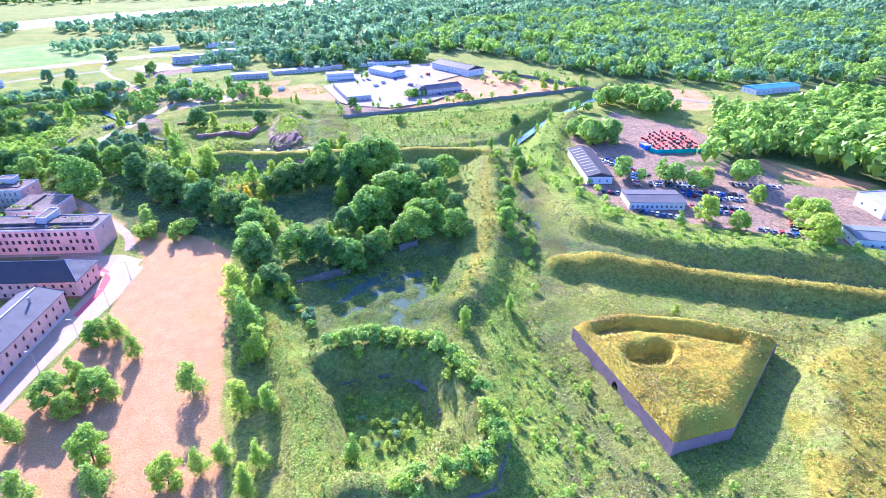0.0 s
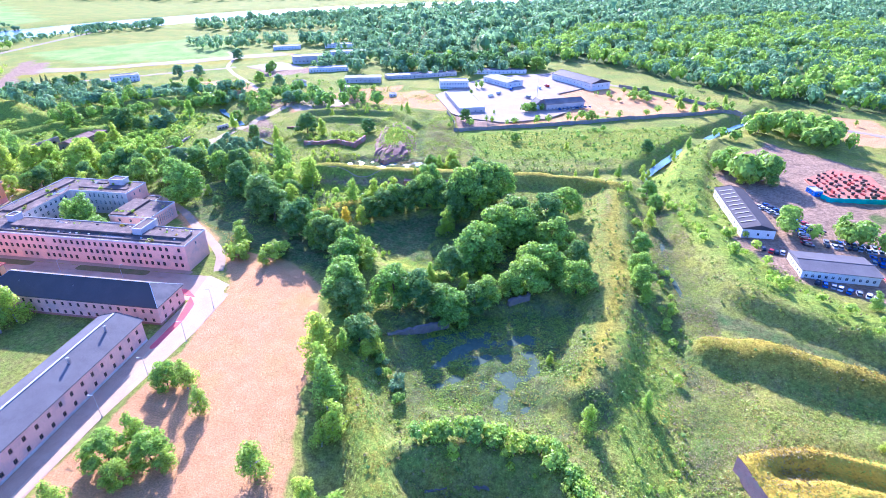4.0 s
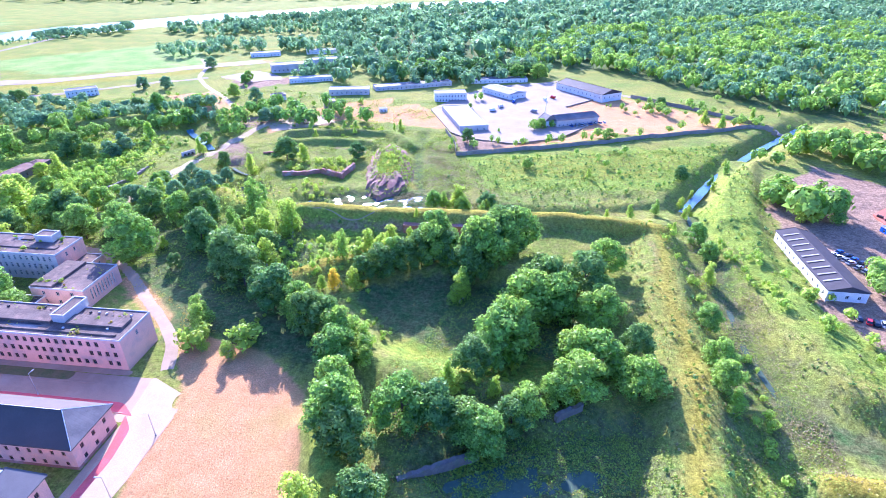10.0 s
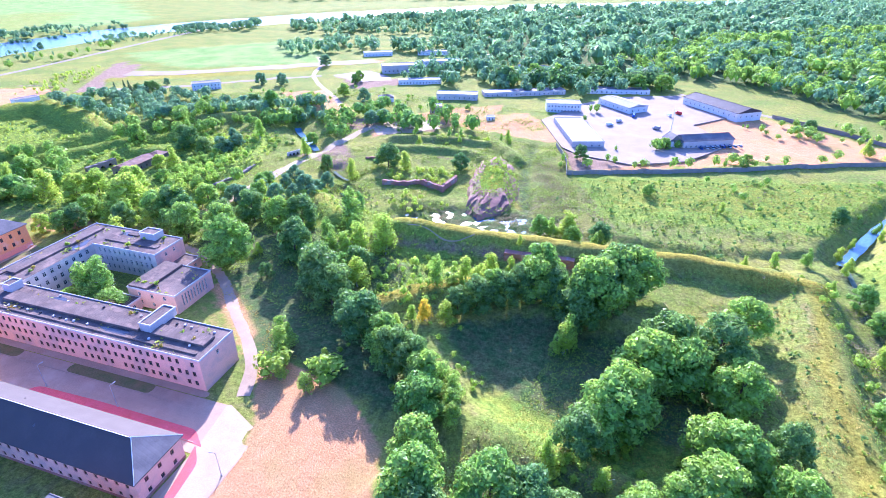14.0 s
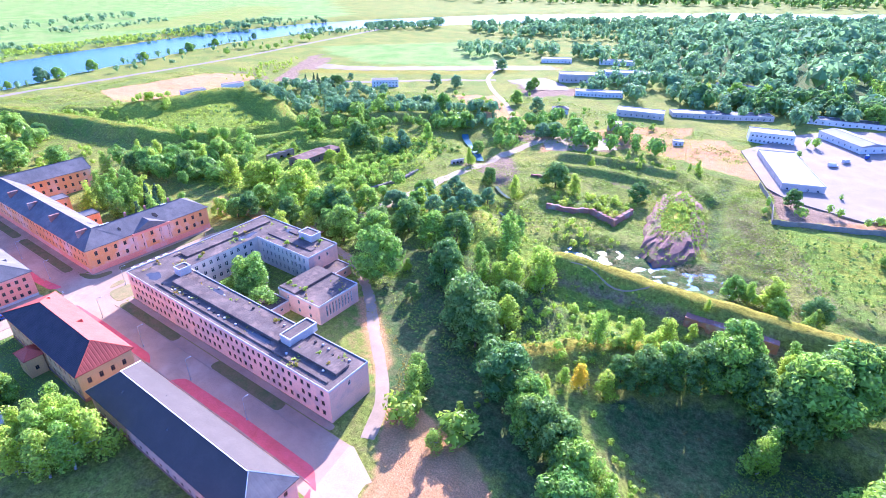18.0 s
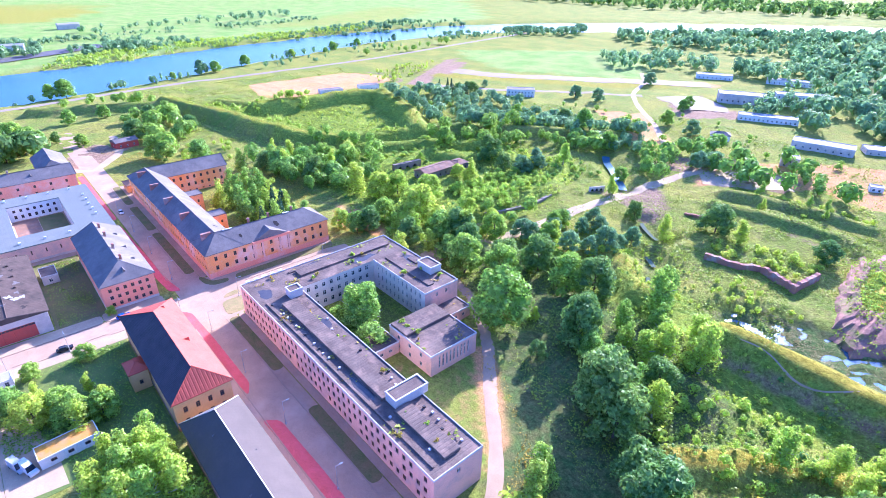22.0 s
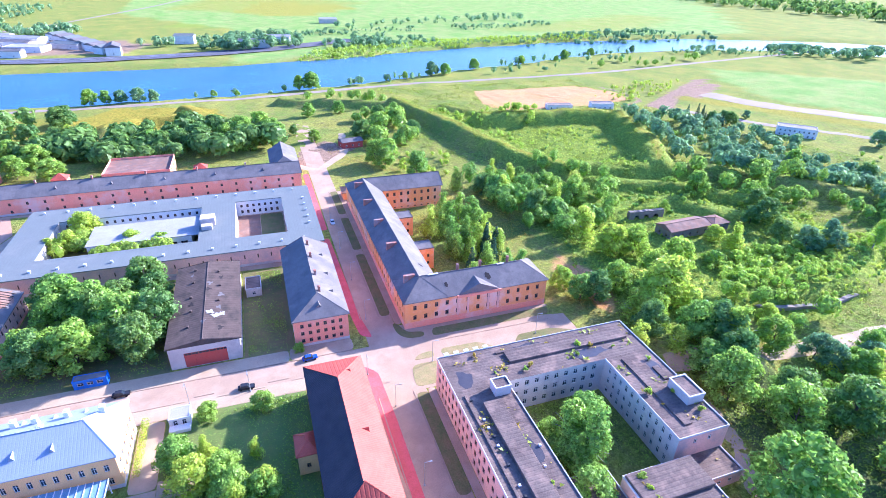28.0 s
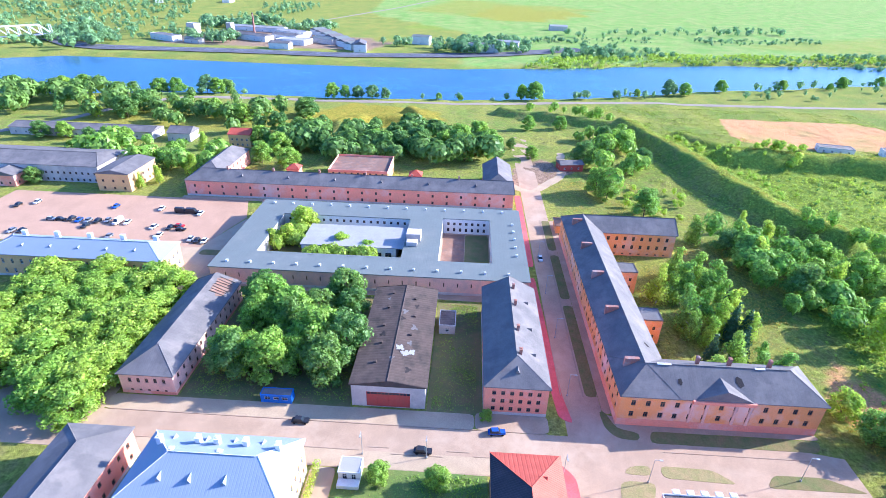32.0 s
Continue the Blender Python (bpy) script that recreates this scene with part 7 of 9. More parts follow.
forest("airfield_thicket", [[(-380, 410), (-300, 440), (-230, 440), (-240, 480), (-330, 480), (-400, 440)]], 90, 6, 10, LEAF_GREY, "silvery thicket between bastion and airfield", 61, 110, 0.8)
forest("roadside_thicket", [[(-230, 430), (-180, 440), (-120, 450), (-130, 490), (-215, 500)]], 40, 6, 11, LEAF_MID, "trees beside the pale road", 62, 120, 0.8)
forest("river_bank_bushes", [[(-750, 640), (-690, 640), (-640, 430), (-618, 260), (-598, 110), (-590, -60), (-560, -200), (-564, -210), (-594, -60), (-601, 110), (-626, 262), (-678, 400), (-735, 560)]], 90, 3, 8, LEAF_GREY, "bushes along the river bank", 63, 90, 0.8)
forest("depot_shrubs", [[(-58, 400), (35, 432), (140, 478), (138, 486), (30, 446), (-60, 412)], [(150, 470), (120, 520), (90, 570), (100, 575), (160, 485)]], 50, 3, 7, LEAF_MID, "young trees behind the depot wall", 64, 90, 0.8)
forest("belt_behind_barracks", [[(-480, 30), (-440, 34), (-436, 165), (-470, 172), (-500, 120)]], 90, 10, 14, LEAF_DARK, "dense dark tree belt behind the rose barracks", 101, 170, 0.75, 0.2)
forest("rampart_trees", [[(-520, 215), (-450, 225), (-400, 212), (-378, 240), (-440, 252), (-500, 246)]], 16, 7, 12, LEAF_MID, "trees below the western rampart", 102, 150, 0.75, 0.3)
forest("garden_thicket", [[(-362, 256), (-330, 258), (-296, 264), (-292, 296), (-340, 292), (-362, 276)]], 38, 8, 12, LEAF_MID, "thicket between garden and bastion", 103, 500, 0.42, 0.5)
forest("west_wood", [[(-600, -300), (-520, -300), (-496, -60), (-476, 20), (-540, 34), (-566, -60)]], 130, 9, 14, LEAF_DARK, "wood at the western end of the fortress", 104, 130, 0.8, 0.3)
forest("yard_wood", [[(-450, -60), (-424, -60), (-402, 18), (-446, 24)]], 24, 7, 11, LEAF_MID, "trees between the western yards", 105, 150, 0.75, 0.3)
forest("airfield_bushes", [[(-470, 432), (-405, 416), (-340, 470), (-372, 498), (-440, 472)]], 60, 4, 8, LEAF_GREY, "silvery bushes at the airfield's edge", 106, 110, 0.8, 0.1)
forest("stream_trees", [[(-222, 428), (-208, 412), (-192, 420), (-204, 450), (-232, 452)], [(-278, 422), (-256, 404), (-246, 412), (-256, 440), (-274, 452)]], 24, 6, 11, LEAF_MID, "trees round the head of the stream", 107, 140, 0.8, 0.4)
forest("scrapyard_wood", [[(112, 402), (165, 446), (204, 420), (190, 380), (150, 398)], [(98, 345), (120, 372), (134, 336), (112, 312)]], 56, 7, 13, LEAF_MID, "birch and willow wood beside the scrapyard", 108, 140, 0.8, 0.7)
forest("depot_row", [[(-140, 596), (-20, 634), (16, 650), (4, 668), (-60, 660), (-140, 618)]], 60, 11, 15, LEAF_DARK, "tall tree row behind the depot", 109, 110, 0.85, 0.3)
forest("plain_bushes", [[(100, 480), (170, 470), (240, 430), (300, 480), (200, 560), (120, 560)], [(-50, 388), (125, 436), (60, 350), (-40, 345)], [(-420, 400), (-300, 430), (-170, 440), (-130, 540), (-260, 560), (-400, 480)]], 150, 1.6, 4.5, LEAF_MID, "scattered bushes in rough meadows", 110, 70, 0.9, 0.2)
forest("ditch_bushes", [[(62, 300), (88, 262), (94, 224), (110, 200), (170, 178), (170, 170), (104, 186), (80, 214), (64, 262)], [(46, 300), (52, 215), (44, 160), (40, 160), (44, 215), (40, 300)]], 130, 1.4, 3.6, LEAF_LIGHT, "bushes beside the weedy ditch", 111, 80, 0.85, 0.2)
forest("moat_shrubs", [[(22, 140), (44, 130), (56, 84), (90, 60), (60, 40), (24, 84)], [(-60, 200), (-112, 225), (-70, 252), (-58, 225)]], 150, 0.8, 2.2, LEAF_LIGHT, "low shrubs in the moat", 112, 60, 0.9, 0.0)
tufts("meadow_herbage", [(-600, 240), (-420, 240), (-350, 300), (-250, 430), (-100, 430), (-60, 520), (-250, 560), (-420, 470), (-600, 460)], 30000, 0.6, 1.2, WEEDS, "rough meadow grass", 113, 0.2, avoid=(DIRT_FIELD, [(-319, 525), (-283, 541), (-224, 482), (-238, 456)]))
tufts("town_weeds", [(-440, 196), (-360, 200), (-345, 245), (-268, 250), (-230, 258), (-205, 258), (-130, 225), (-120, 205), (-112, 215), (-190, 264), (-380, 262), (-440, 230)], 9000, 0.3, 0.7, LEAF_STRAW, "dry grass round the barracks", 114, 0.1)
forest("ruin_bushes", [[(-145, 352), (-115, 358), (-104, 372), (-130, 384), (-150, 366)], [(-96, 385), (-84, 388), (-76, 362), (-92, 360)], [(-150, 430), (-100, 436), (-90, 445), (-150, 440)], [(-125, 318), (-100, 334), (-120, 342), (-140, 336)]], 110, 1.0, 3.0, LEAF_LIGHT, "bushes over the ruined rubble", 115, 70, 0.9, 0.1)
tufts("ruin_herbage", [(-170, 335), (-110, 345), (-66, 345), (-40, 330), (-50, 395), (-62, 445), (-170, 440)], 16000, 0.5, 1.0, WEEDS, "weeds round the ruined bastion", 116, 0.2)
tufts("moat_herbage", [(-64, 185), (-20, 40), (60, 20), (165, 45), (165, 150), (60, 185), (66, 300), (-20, 300), (-50, 215)], 58500, 0.29, 0.63, WEEDS, "rank green weeds over moat and ramparts", 71, 0.3, avoid=(RAVELIN, [(54, 180), (54, 172), (100, 150), (112, 116), (84, 70), (66, 20), (280, 20), (280, 110)], [(16, 148), (26, 150), (36, 200), (40, 296), (24, 296)]))
tufts("rampart_grass", [(-64, 185), (-20, 40), (60, 20), (165, 45), (165, 165), (60, 180), (48, 300), (20, 300), (-50, 215)], 36000, 0.23, 0.46, LEAF_STRAW, "tall yellowing grass on the banks", 72, 0.3)
tufts("reed_bed", [(30, 30), (70, 30), (62, 100), (60, 180), (70, 300), (48, 300), (40, 210), (34, 110)], 15750, 0.29, 0.58, REEDS, "brownish reeds along the ditch", 73, 0.0)
tufts("pond_reeds", [(-40, 172), (-30, 140), (6, 138), (14, 158), (10, 190), (-20, 185)], 6500, 0.35, 0.75, WEEDS, "reeds and weeds in the overgrown pond", 74, 0.2)
tufts("marsh_reeds", [(-118, 332), (-100, 314), (-20, 314), (-30, 345), (-60, 420), (-76, 420), (-66, 340), (-95, 330)], 13500, 0.35, 0.69, REEDS, "brown reeds in the marsh", 75, 0.1)
tufts("bastion_herbage", [(-360, 300), (-262, 262), (-190, 262), (-112, 225), (-70, 255), (-60, 300), (-100, 300), (-110, 345), (-170, 420), (-250, 430), (-330, 400)], 54000, 0.35, 0.81, WEEDS, "lush weeds over the old bastions", 76, 0.3)
tufts("glacis_grass", [(-50, 388), (125, 436), (60, 350), (10, 318), (-60, 345)], 15750, 0.29, 0.58, WEEDS, "bright rough grass below the depot wall", 77, 0.0)
tufts("ditch_side_grass", [(66, 330), (100, 380), (112, 405), (98, 330), (84, 250), (110, 200), (235, 165), (235, 145), (105, 178), (62, 205)], 22500, 0.29, 0.63, WEEDS, "green rough grass beside the scrapyard", 78, 0.1)
tufts("west_bastion_grass", [(-540, 255), (-420, 280), (-350, 310), (-345, 370), (-450, 412), (-520, 340)], 20250, 0.35, 0.69, WEEDS, "rough grass on the western bastion", 79, 0.1)
tufts("outwork_grass", RAVELIN, 9000, 0.3, 0.6, LEAF_STRAW, "golden grass on the triangular outwork", 85, 0.6)
tufts("outwork_weeds", RAVELIN, 3500, 0.3, 0.6, WEEDS, "green weeds on the triangular outwork", 86, -0.3)
tufts("glacis_straw", [(54, 180), (54, 172), (100, 150), (112, 116), (84, 70), (66, 20), (200, 20), (200, 130)], 16000, 0.3, 0.7, LEAF_STRAW, "golden grass on the glacis", 87, 0.3)
tufts("field_stubble", [(-122, 206), (-100, 212), (-76, 192), (-62, 136), (-44, 79), (-105, 60), (-110, 106), (-105, 150)], 2500, 0.12, 0.3, REEDS, "dry stubble on the straw field", 88, -0.2)
forest("bastion_scrub", [[(-372, 300), (-341, 390), (-303, 431), (-250, 470), (-300, 470), (-380, 400)], [(-520, 284), (-400, 306), (-372, 318), (-400, 330), (-440, 320), (-510, 300)]], 210, 0.8, 2.4, LEAF_LIGHT, "low scrub over the western bastions", 151, 60, 0.85, 0.1)
forest("bastion_thickets", [[(-352, 262), (-296, 268), (-300, 300), (-345, 330), (-372, 300)], [(-345, 365), (-300, 390), (-280, 430), (-320, 430)], [(-560, 190), (-530, 250), (-540, 265), (-566, 200)], [(-240, 280), (-215, 275), (-214, 330), (-228, 330)]], 110, 4, 9, LEAF_MID, "thickets between the old banks", 152, 320, 0.48, 0.4)
forest("slope_scrub", [[(-108, 246), (-80, 252), (-100, 275), (-112, 280)], [(-108, 262), (-84, 270), (-62, 280), (-100, 288)], [(-200, 290), (-170, 300), (-165, 330), (-200, 340)]], 150, 1.0, 3.5, LEAF_LIGHT, "bright scrub on the slope below the concrete block", 153, 60, 0.85, 0.1)
forest("factory_trees", [[(-860, -215), (-845, -160), (-900, -150), (-930, -200)], [(-905, 20), (-880, 60), (-900, 70), (-930, 40)], [(-1020, -280), (-1000, -60), (-1060, -60), (-1080, -280)], [(-840, 110), (-860, 180), (-920, 170), (-890, 100)]], 150, 7, 13, LEAF_GREY, "trees round the works across the river", 154, 50, 1.0, 0.3)
forest("bastion_top", [[(-262, 316), (-240, 310), (-227, 320), (-224, 340), (-230, 358), (-256, 366), (-270, 342)]], 130, 2.0, 4.5, LEAF_LIGHT, "dense bright bushes on the walled bastion", 155, 70, 0.8, 0.0)
# rough clumps that break up the grassy banks
EAST = [[(66, 330), (100, 380), (112, 405), (98, 330), (84, 250), (110, 200), (235, 165), (235, 145), (105, 178), (62, 205)], [(20, 300), (48, 300), (40, 215), (30, 150), (8, 150), (24, 210)], [(-50, 388), (125, 436), (60, 350), (10, 318), (-60, 345)]]
SOUTH = [[(-64, 185), (-20, 40), (60, 20), (44, 130), (52, 215), (30, 200), (10, 140), (-36, 140)], [(54, 180), (54, 172), (100, 150), (112, 116), (84, 70), (66, 20), (200, 20), (200, 130)]]
WEST = [[(-440, 312), (-372, 318), (-345, 350), (-400, 372), (-445, 380)], [(-330, 270), (-230, 262), (-212, 330), (-240, 410), (-310, 410)], [(-112, 246), (-70, 250), (-64, 296), (-118, 300), (-150, 345), (-205, 345), (-200, 300), (-150, 300)]]
for nm, polys, leaf, n, lo, hi, seed, words in (
        ("rough_clumps", EAST, WEEDS, 1300, 0.5, 1.3, 161, "rough green clumps on the eastern banks"), ("brown_clumps", EAST, REEDS, 700, 0.4, 1.0, 162, "brown dry clumps on the eastern banks"), ("dark_clumps", EAST, LEAF_DARK, 500, 0.6, 1.8, 163, "dark low bushes on the eastern banks"),
        ("rough_clumps", SOUTH, WEEDS, 1800, 0.4, 1.0, 164, "rough green clumps round the outworks"), ("brown_clumps", SOUTH, REEDS, 1500, 0.3, 0.9, 165, "brown dry clumps round the outworks"), ("dark_clumps", SOUTH, LEAF_DARK, 350, 0.5, 1.4, 166, "dark low bushes round the outworks"),
        ("rough_clumps", WEST, LEAF_LIGHT, 2200, 0.5, 1.5, 167, "bright rough clumps over the western bastions"), ("dark_clumps", WEST, LEAF_DARK, 250, 0.7, 2.2, 168, "dark low bushes over the western bastions")):
    forest(nm, polys, n, lo, hi, leaf, words, seed, 16, 1.1, 0.0)
forest("court_trees", [[(-352, 79.5), (-331, 79.5), (-331, 90.5), (-352, 90.5)], [(-327.8, 97), (-321.5, 97), (-321.5, 126), (-327.8, 126)]], 26, 5, 8.5, LEAF_LINDEN, "bright trees crowding the large court", 173, 600, 0.35, 0.1)
forest("scrapyard_trees", [[(104, 262), (112, 278), (122, 262), (116, 250)], [(124, 262), (150, 250), (148, 236), (132, 240)], [(160, 265), (176, 262), (172, 246), (160, 250)], [(102, 352), (116, 356), (122, 330), (108, 326)]], 26, 7, 11, LEAF_MID, "willows and birches between the scrapped cars", 174, 320, 0.5, 0.4)
forest("airfield_belt", [[(-371, 408), (-363, 449), (-342, 475), (-316, 497), (-295, 467), (-308, 434), (-327, 399)], [(-454, 417), (-410, 423), (-360, 398), (-361, 386), (-411, 395)]], 95, 5, 9, LEAF_GREY, "silvery bush belt between earthworks and airfield", 211, 130, 0.75, 0.2)
forest("path_shrubs", [[(-541, 443), (-585, 573), (-553, 557), (-491, 460), (-513, 437)]], 70, 1.8, 4, LEAF_LIGHT, "lush low shrubs between river road and bare field", 212, 60)
forest("far_bank_belt", [[(-894, 530), (-946, 767), (-893, 924), (-854, 887), (-843, 694), (-834, 528)], [(-891, 253), (-940, 328), (-913, 426), (-862, 403), (-828, 252)]], 200, 4, 9, LEAF_GREY, "grey-green trees along the far river bank", 213, 60, 0.9, 0.3)
forest("river_bend_wood", [[(-765, 877), (-683, 1024), (-608, 916), (-679, 825)]], 60, 8, 12, LEAF_GREY, "trees at the river bend", 214, 90, 0.85, 0.3)
forest("bank_trees", [[(-648, 489), (-678, 561), (-705, 736), (-674, 708), (-632, 530)]], 13, 7, 11, LEAF_MID, "slender trees on the near river bank", 215, 160, 0.7, 0.6)
forest("far_bank_scrub", [[(-864, 410), (-963, 728), (-919, 698), (-828, 398)]], 130, 2, 4.5, LEAF_GREY, "low scrub along the far river bank", 216, 46)
forest("rampart_grove", [[(-500, 228), (-515, 262), (-467, 255), (-454, 230)]], 10, 8, 12, LEAF_MID, "trees on the western rampart", 217, 260, 0.55, 0.4)
forest("rampart_shrubs", [[(-416, 237), (-411, 266), (-378, 252), (-386, 227)], [(-512, 287), (-484, 317), (-468, 353), (-453, 345), (-461, 297), (-490, 277)]], 75, 2.5, 5.5, LEAF_LIGHT, "bright shrubs along the western rampart", 218, 110, 0.75, 0.2)
forest("depot_trees", [[(-30, 445), (0, 455), (20, 468), (14, 474), (-30, 455)], [(60, 500), (100, 500), (90, 540), (50, 530)], [(-60, 505), (-48, 505), (-40, 540), (-50, 540)]], 26, 3.5, 7, LEAF_MID, "small trees in the depot yard", 175, 160, 0.65, 0.4)
forest("bank_bushes", [[(-606, 100), (-612, 170), (-634, 252), (-657, 313), (-686, 383), (-705, 456), (-738, 543), (-760, 640), (-745, 640), (-715, 530), (-690, 450), (-668, 380), (-640, 310), (-618, 250), (-602, 170), (-598, 100)], [(-740, 680), (-760, 760), (-700, 900), (-660, 880), (-690, 760), (-700, 690)]], 150, 3, 8, LEAF_GREY, "bushes and young trees along the near bank", 176, 60, 0.9, 0.4)
grove([(-456, 470), (-440, 465), (-412, 480), (-425, 500), (-448, 486)], 9, (("spruce", NEEDLES, 0.8), ("round", LEAF_DARK, 0.2)), 8, 11, "beside the airfield road", 177, 5)
grove([(-187, 142), (-166, 142), (-165, 156.5), (-187, 157)], 11, (("tall", LEAF_LINDEN, 0.6), ("tall", LEAF_LIGHT, 0.4)), 12, 15, "between the garden and the long barracks", 178, 3.4)
tufts("garden_grass", [(-234, 128), (-234, 160.5), (-188, 160.5), (-188, 139), (-202, 138), (-203, 128)], 7000, 0.25, 0.6, WEEDS, "tall uncut grass in the green garden", 181, 0.4)
tufts("yard_grass", [(-302, 147), (-254, 147), (-254, 158), (-302, 159)], 2500, 0.2, 0.5, WEEDS, "rough grass in the shaded yard", 182, 0.0)
tufts("yard_grass", [(-303, 82), (-255, 82), (-255, 125), (-303, 125)], 4500, 0.2, 0.5, WEEDS, "rough grass under the yard trees", 183, 0.1)
tufts("court_grass", [(-210.5, 209.5), (-187, 209.5), (-187, 236), (-210.5, 236)], 3500, 0.25, 0.7, WEEDS, "rank grass in the concrete block's court", 184, 0.4)
tufts("barracks_garden_grass", [(-342, 208), (-268, 208), (-268, 246), (-342, 250)], 7000, 0.25, 0.6, LEAF_STRAW, "dry grass in the garden behind the barracks", 185, 0.0)
forest("hollow_bushes", [[(-22, 112), (-6, 114), (0, 104), (-2, 90), (-16, 86), (-20, 98)], [(-26, 119), (-12, 121), (2, 116), (7, 104), (10, 108), (4, 121), (-14, 126)]], 60, 0.8, 2.4, LEAF_LIGHT, "bushes hanging over the hollow of the bastion", 186, 70, 0.8, 0.0)


# ---- masonry of the earthworks ----
def arch_wall(parent, a, b, z0, z1, thick, arches, material, name="wall", ragged=0.0, seed=0):
    """A masonry wall from a to b, outside on the right; arches: (middle, half width, springing height, foot)."""
    ax, ay = a
    bx, by = b
    L = math.hypot(bx - ax, by - ay)
    ux, uy = (bx - ax) / L, (by - ay) / L
    wx, wy = -uy, ux
    rng = random.Random(seed)
    cuts = {0.0, L}
    for m, r, s, f in arches:
        cuts |= {round(m + r * math.cos(q), 3) for q in np.linspace(0, math.pi, 9)}
    k = max(2, int(L / 1.2))
    cuts |= {round(L * i / k, 3) for i in range(k)}
    cuts = sorted(cuts)

    def foot(u, side):
        for m, r, s, f in arches:
            if m - r < u + side * 1e-3 < m + r:
                return z0 + s + math.sqrt(max(0, r * r - (u - m) ** 2)) if f else z0
        return z0
    bm = bmesh.new()
    tops = [z1 - ragged * rng.random() for _ in cuts]

    def P(u, d, z):
        return bm.verts.new((ax + ux * u + wx * d, ay + uy * u + wy * d, z))
    for i in range(len(cuts) - 1):
        u, v = cuts[i], cuts[i + 1]
        fu, fv = foot(u, 1), foot(v, -1)
        f = [P(u, 0, fu), P(v, 0, fv), P(v, 0, tops[i + 1]), P(u, 0, tops[i])]
        g = [P(u, thick, fu), P(v, thick, fv), P(v, thick, tops[i + 1]), P(u, thick, tops[i])]
        bm.faces.new(f)
        bm.faces.new(g[::-1])
        bm.faces.new((f[3], f[2], g[2], g[3]))
        bm.faces.new((f[1], f[0], g[0], g[1]))
        if i == 0:
            bm.faces.new((f[0], f[3], g[3], g[0]))
        if i == len(cuts) - 2:
            bm.faces.new((f[2], f[1], g[1], g[2]))
    bmesh.ops.remove_doubles(bm, verts=bm.verts[:], dist=0.002)
    ob = part(name, bm, material, parent)
    for m, r, s, f in arches:
        bm = bmesh.new()
        box(bm, -r - 0.1, thick * 0.75, z0, r + 0.1, thick * 0.75 + 0.1, z0 + s + r)
        bmesh.ops.transform(bm, matrix=pose(ax + ux * m, ay + uy * m, 0, 0, 0, math.degrees(math.atan2(uy, ux))), verts=bm.verts[:])
        part("arch_back", bm, DARK, ob, "dark inside of the arch")
    return ob




rav = thing("ravelin_masonry", "low purple-grey masonry scarp round the grassy triangular outwork", "wall")
RV = RAVELIN
for k in range(6):
    L = (Vector(RV[(k + 1) % 6]) - Vector(RV[k])).length
    arch_wall(rav, RV[k], RV[(k + 1) % 6], -2.2, 3.0, 1.2, [(L * 0.5, 1.3, 2.0, 1)] if k == 0 else [], SCARP, "scarp_wall", 0.25, k)
bank_grass = mat("bank_grass", (0.54, 0.355, 0.035), (0.41, 0.31, 0.03), 0.3, bump=0.8, fine=1.8, stain=(0.36, 0.33, 0.04), stain_scale=0.1)
bm = bmesh.new()
mid_r = Vector((73, 115))
rings = []
for f in list(np.linspace(0.0, 0.94, 30)):
    ring = []
    for k in range(6):
        for q in range(16):
            p = Vector(RV[k]).lerp(Vector(RV[(k + 1) % 6]), q / 16).lerp(mid_r, f)
            ring.append(bm.verts.new((p.x, p.y, float(outwork_z(np.array([p.x]), np.array([p.y]))[0]))))
    rings.append(ring)
for p, q in zip(rings, rings[1:]):
    for i in range(len(p)):
        bm.faces.new((p[i], p[(i + 1) % len(p)], q[(i + 1) % len(p)], q[i]))
bm.faces.new(rings[-1])
earth = part("earth_slope", bm, bank_grass, rav, "grassy earth slope over the masonry")
earth.data.shade_smooth()

ring_w = thing("bastion_masonry", "weathered stone wall at the tip of the overgrown bastion", "wall")
arch_wall(ring_w, (3, 71.5), (15.5, 76.5), -2, 2.6, 2.5, [], STONE, "wall", 0.4, 5)
arch_wall(ring_w, (15.5, 76.5), (20.5, 89), -2, 2.2, 2.5, [], STONE, "wall", 0.5, 6)
cas = thing("casemate_wall", "curved casemate wall with dark arched openings in the hollow", "wall")
pts = [(-24, 115), (-15, 118.5), (-6, 117), (1, 111.5), (4, 103)]
for k, (a, b) in enumerate(zip(pts, pts[1:])):
    L = math.hypot(b[0] - a[0], b[1] - a[1])
    arch_wall(cas, a, b, -3.8, -1.7, 2.5, [(L / 2, 1.3, 1.2, 1)] if k in (1, 2) else [], STONE, "wall", 0.3, 8 + k)
bri = thing("arched_bridge", "low brick dam with four dark arches below the bank", "bridge")
arch_wall(bri, (-67, 292.2), (-40, 293.6), -2.6, 2.6, 4.0, [(5, 1.9, 1.4, 1), (10, 1.9, 1.4, 1), (15, 1.9, 1.4, 1), (20, 1.9, 1.4, 1)], BRICK, "wall", 0.2, 14)
bas = thing("brick_bastion", "collapsed red brick bastion, a rubble mound with a green top", "ruin")
FOOT = [(-105, 401), (-102, 367), (-95, 337), (-87, 330), (-74, 340), (-76, 368), (-84, 397), (-95, 414)]
brng = random.Random(77)
bm = bmesh.new()
mid_f = Vector((-90, 370))
rings = []
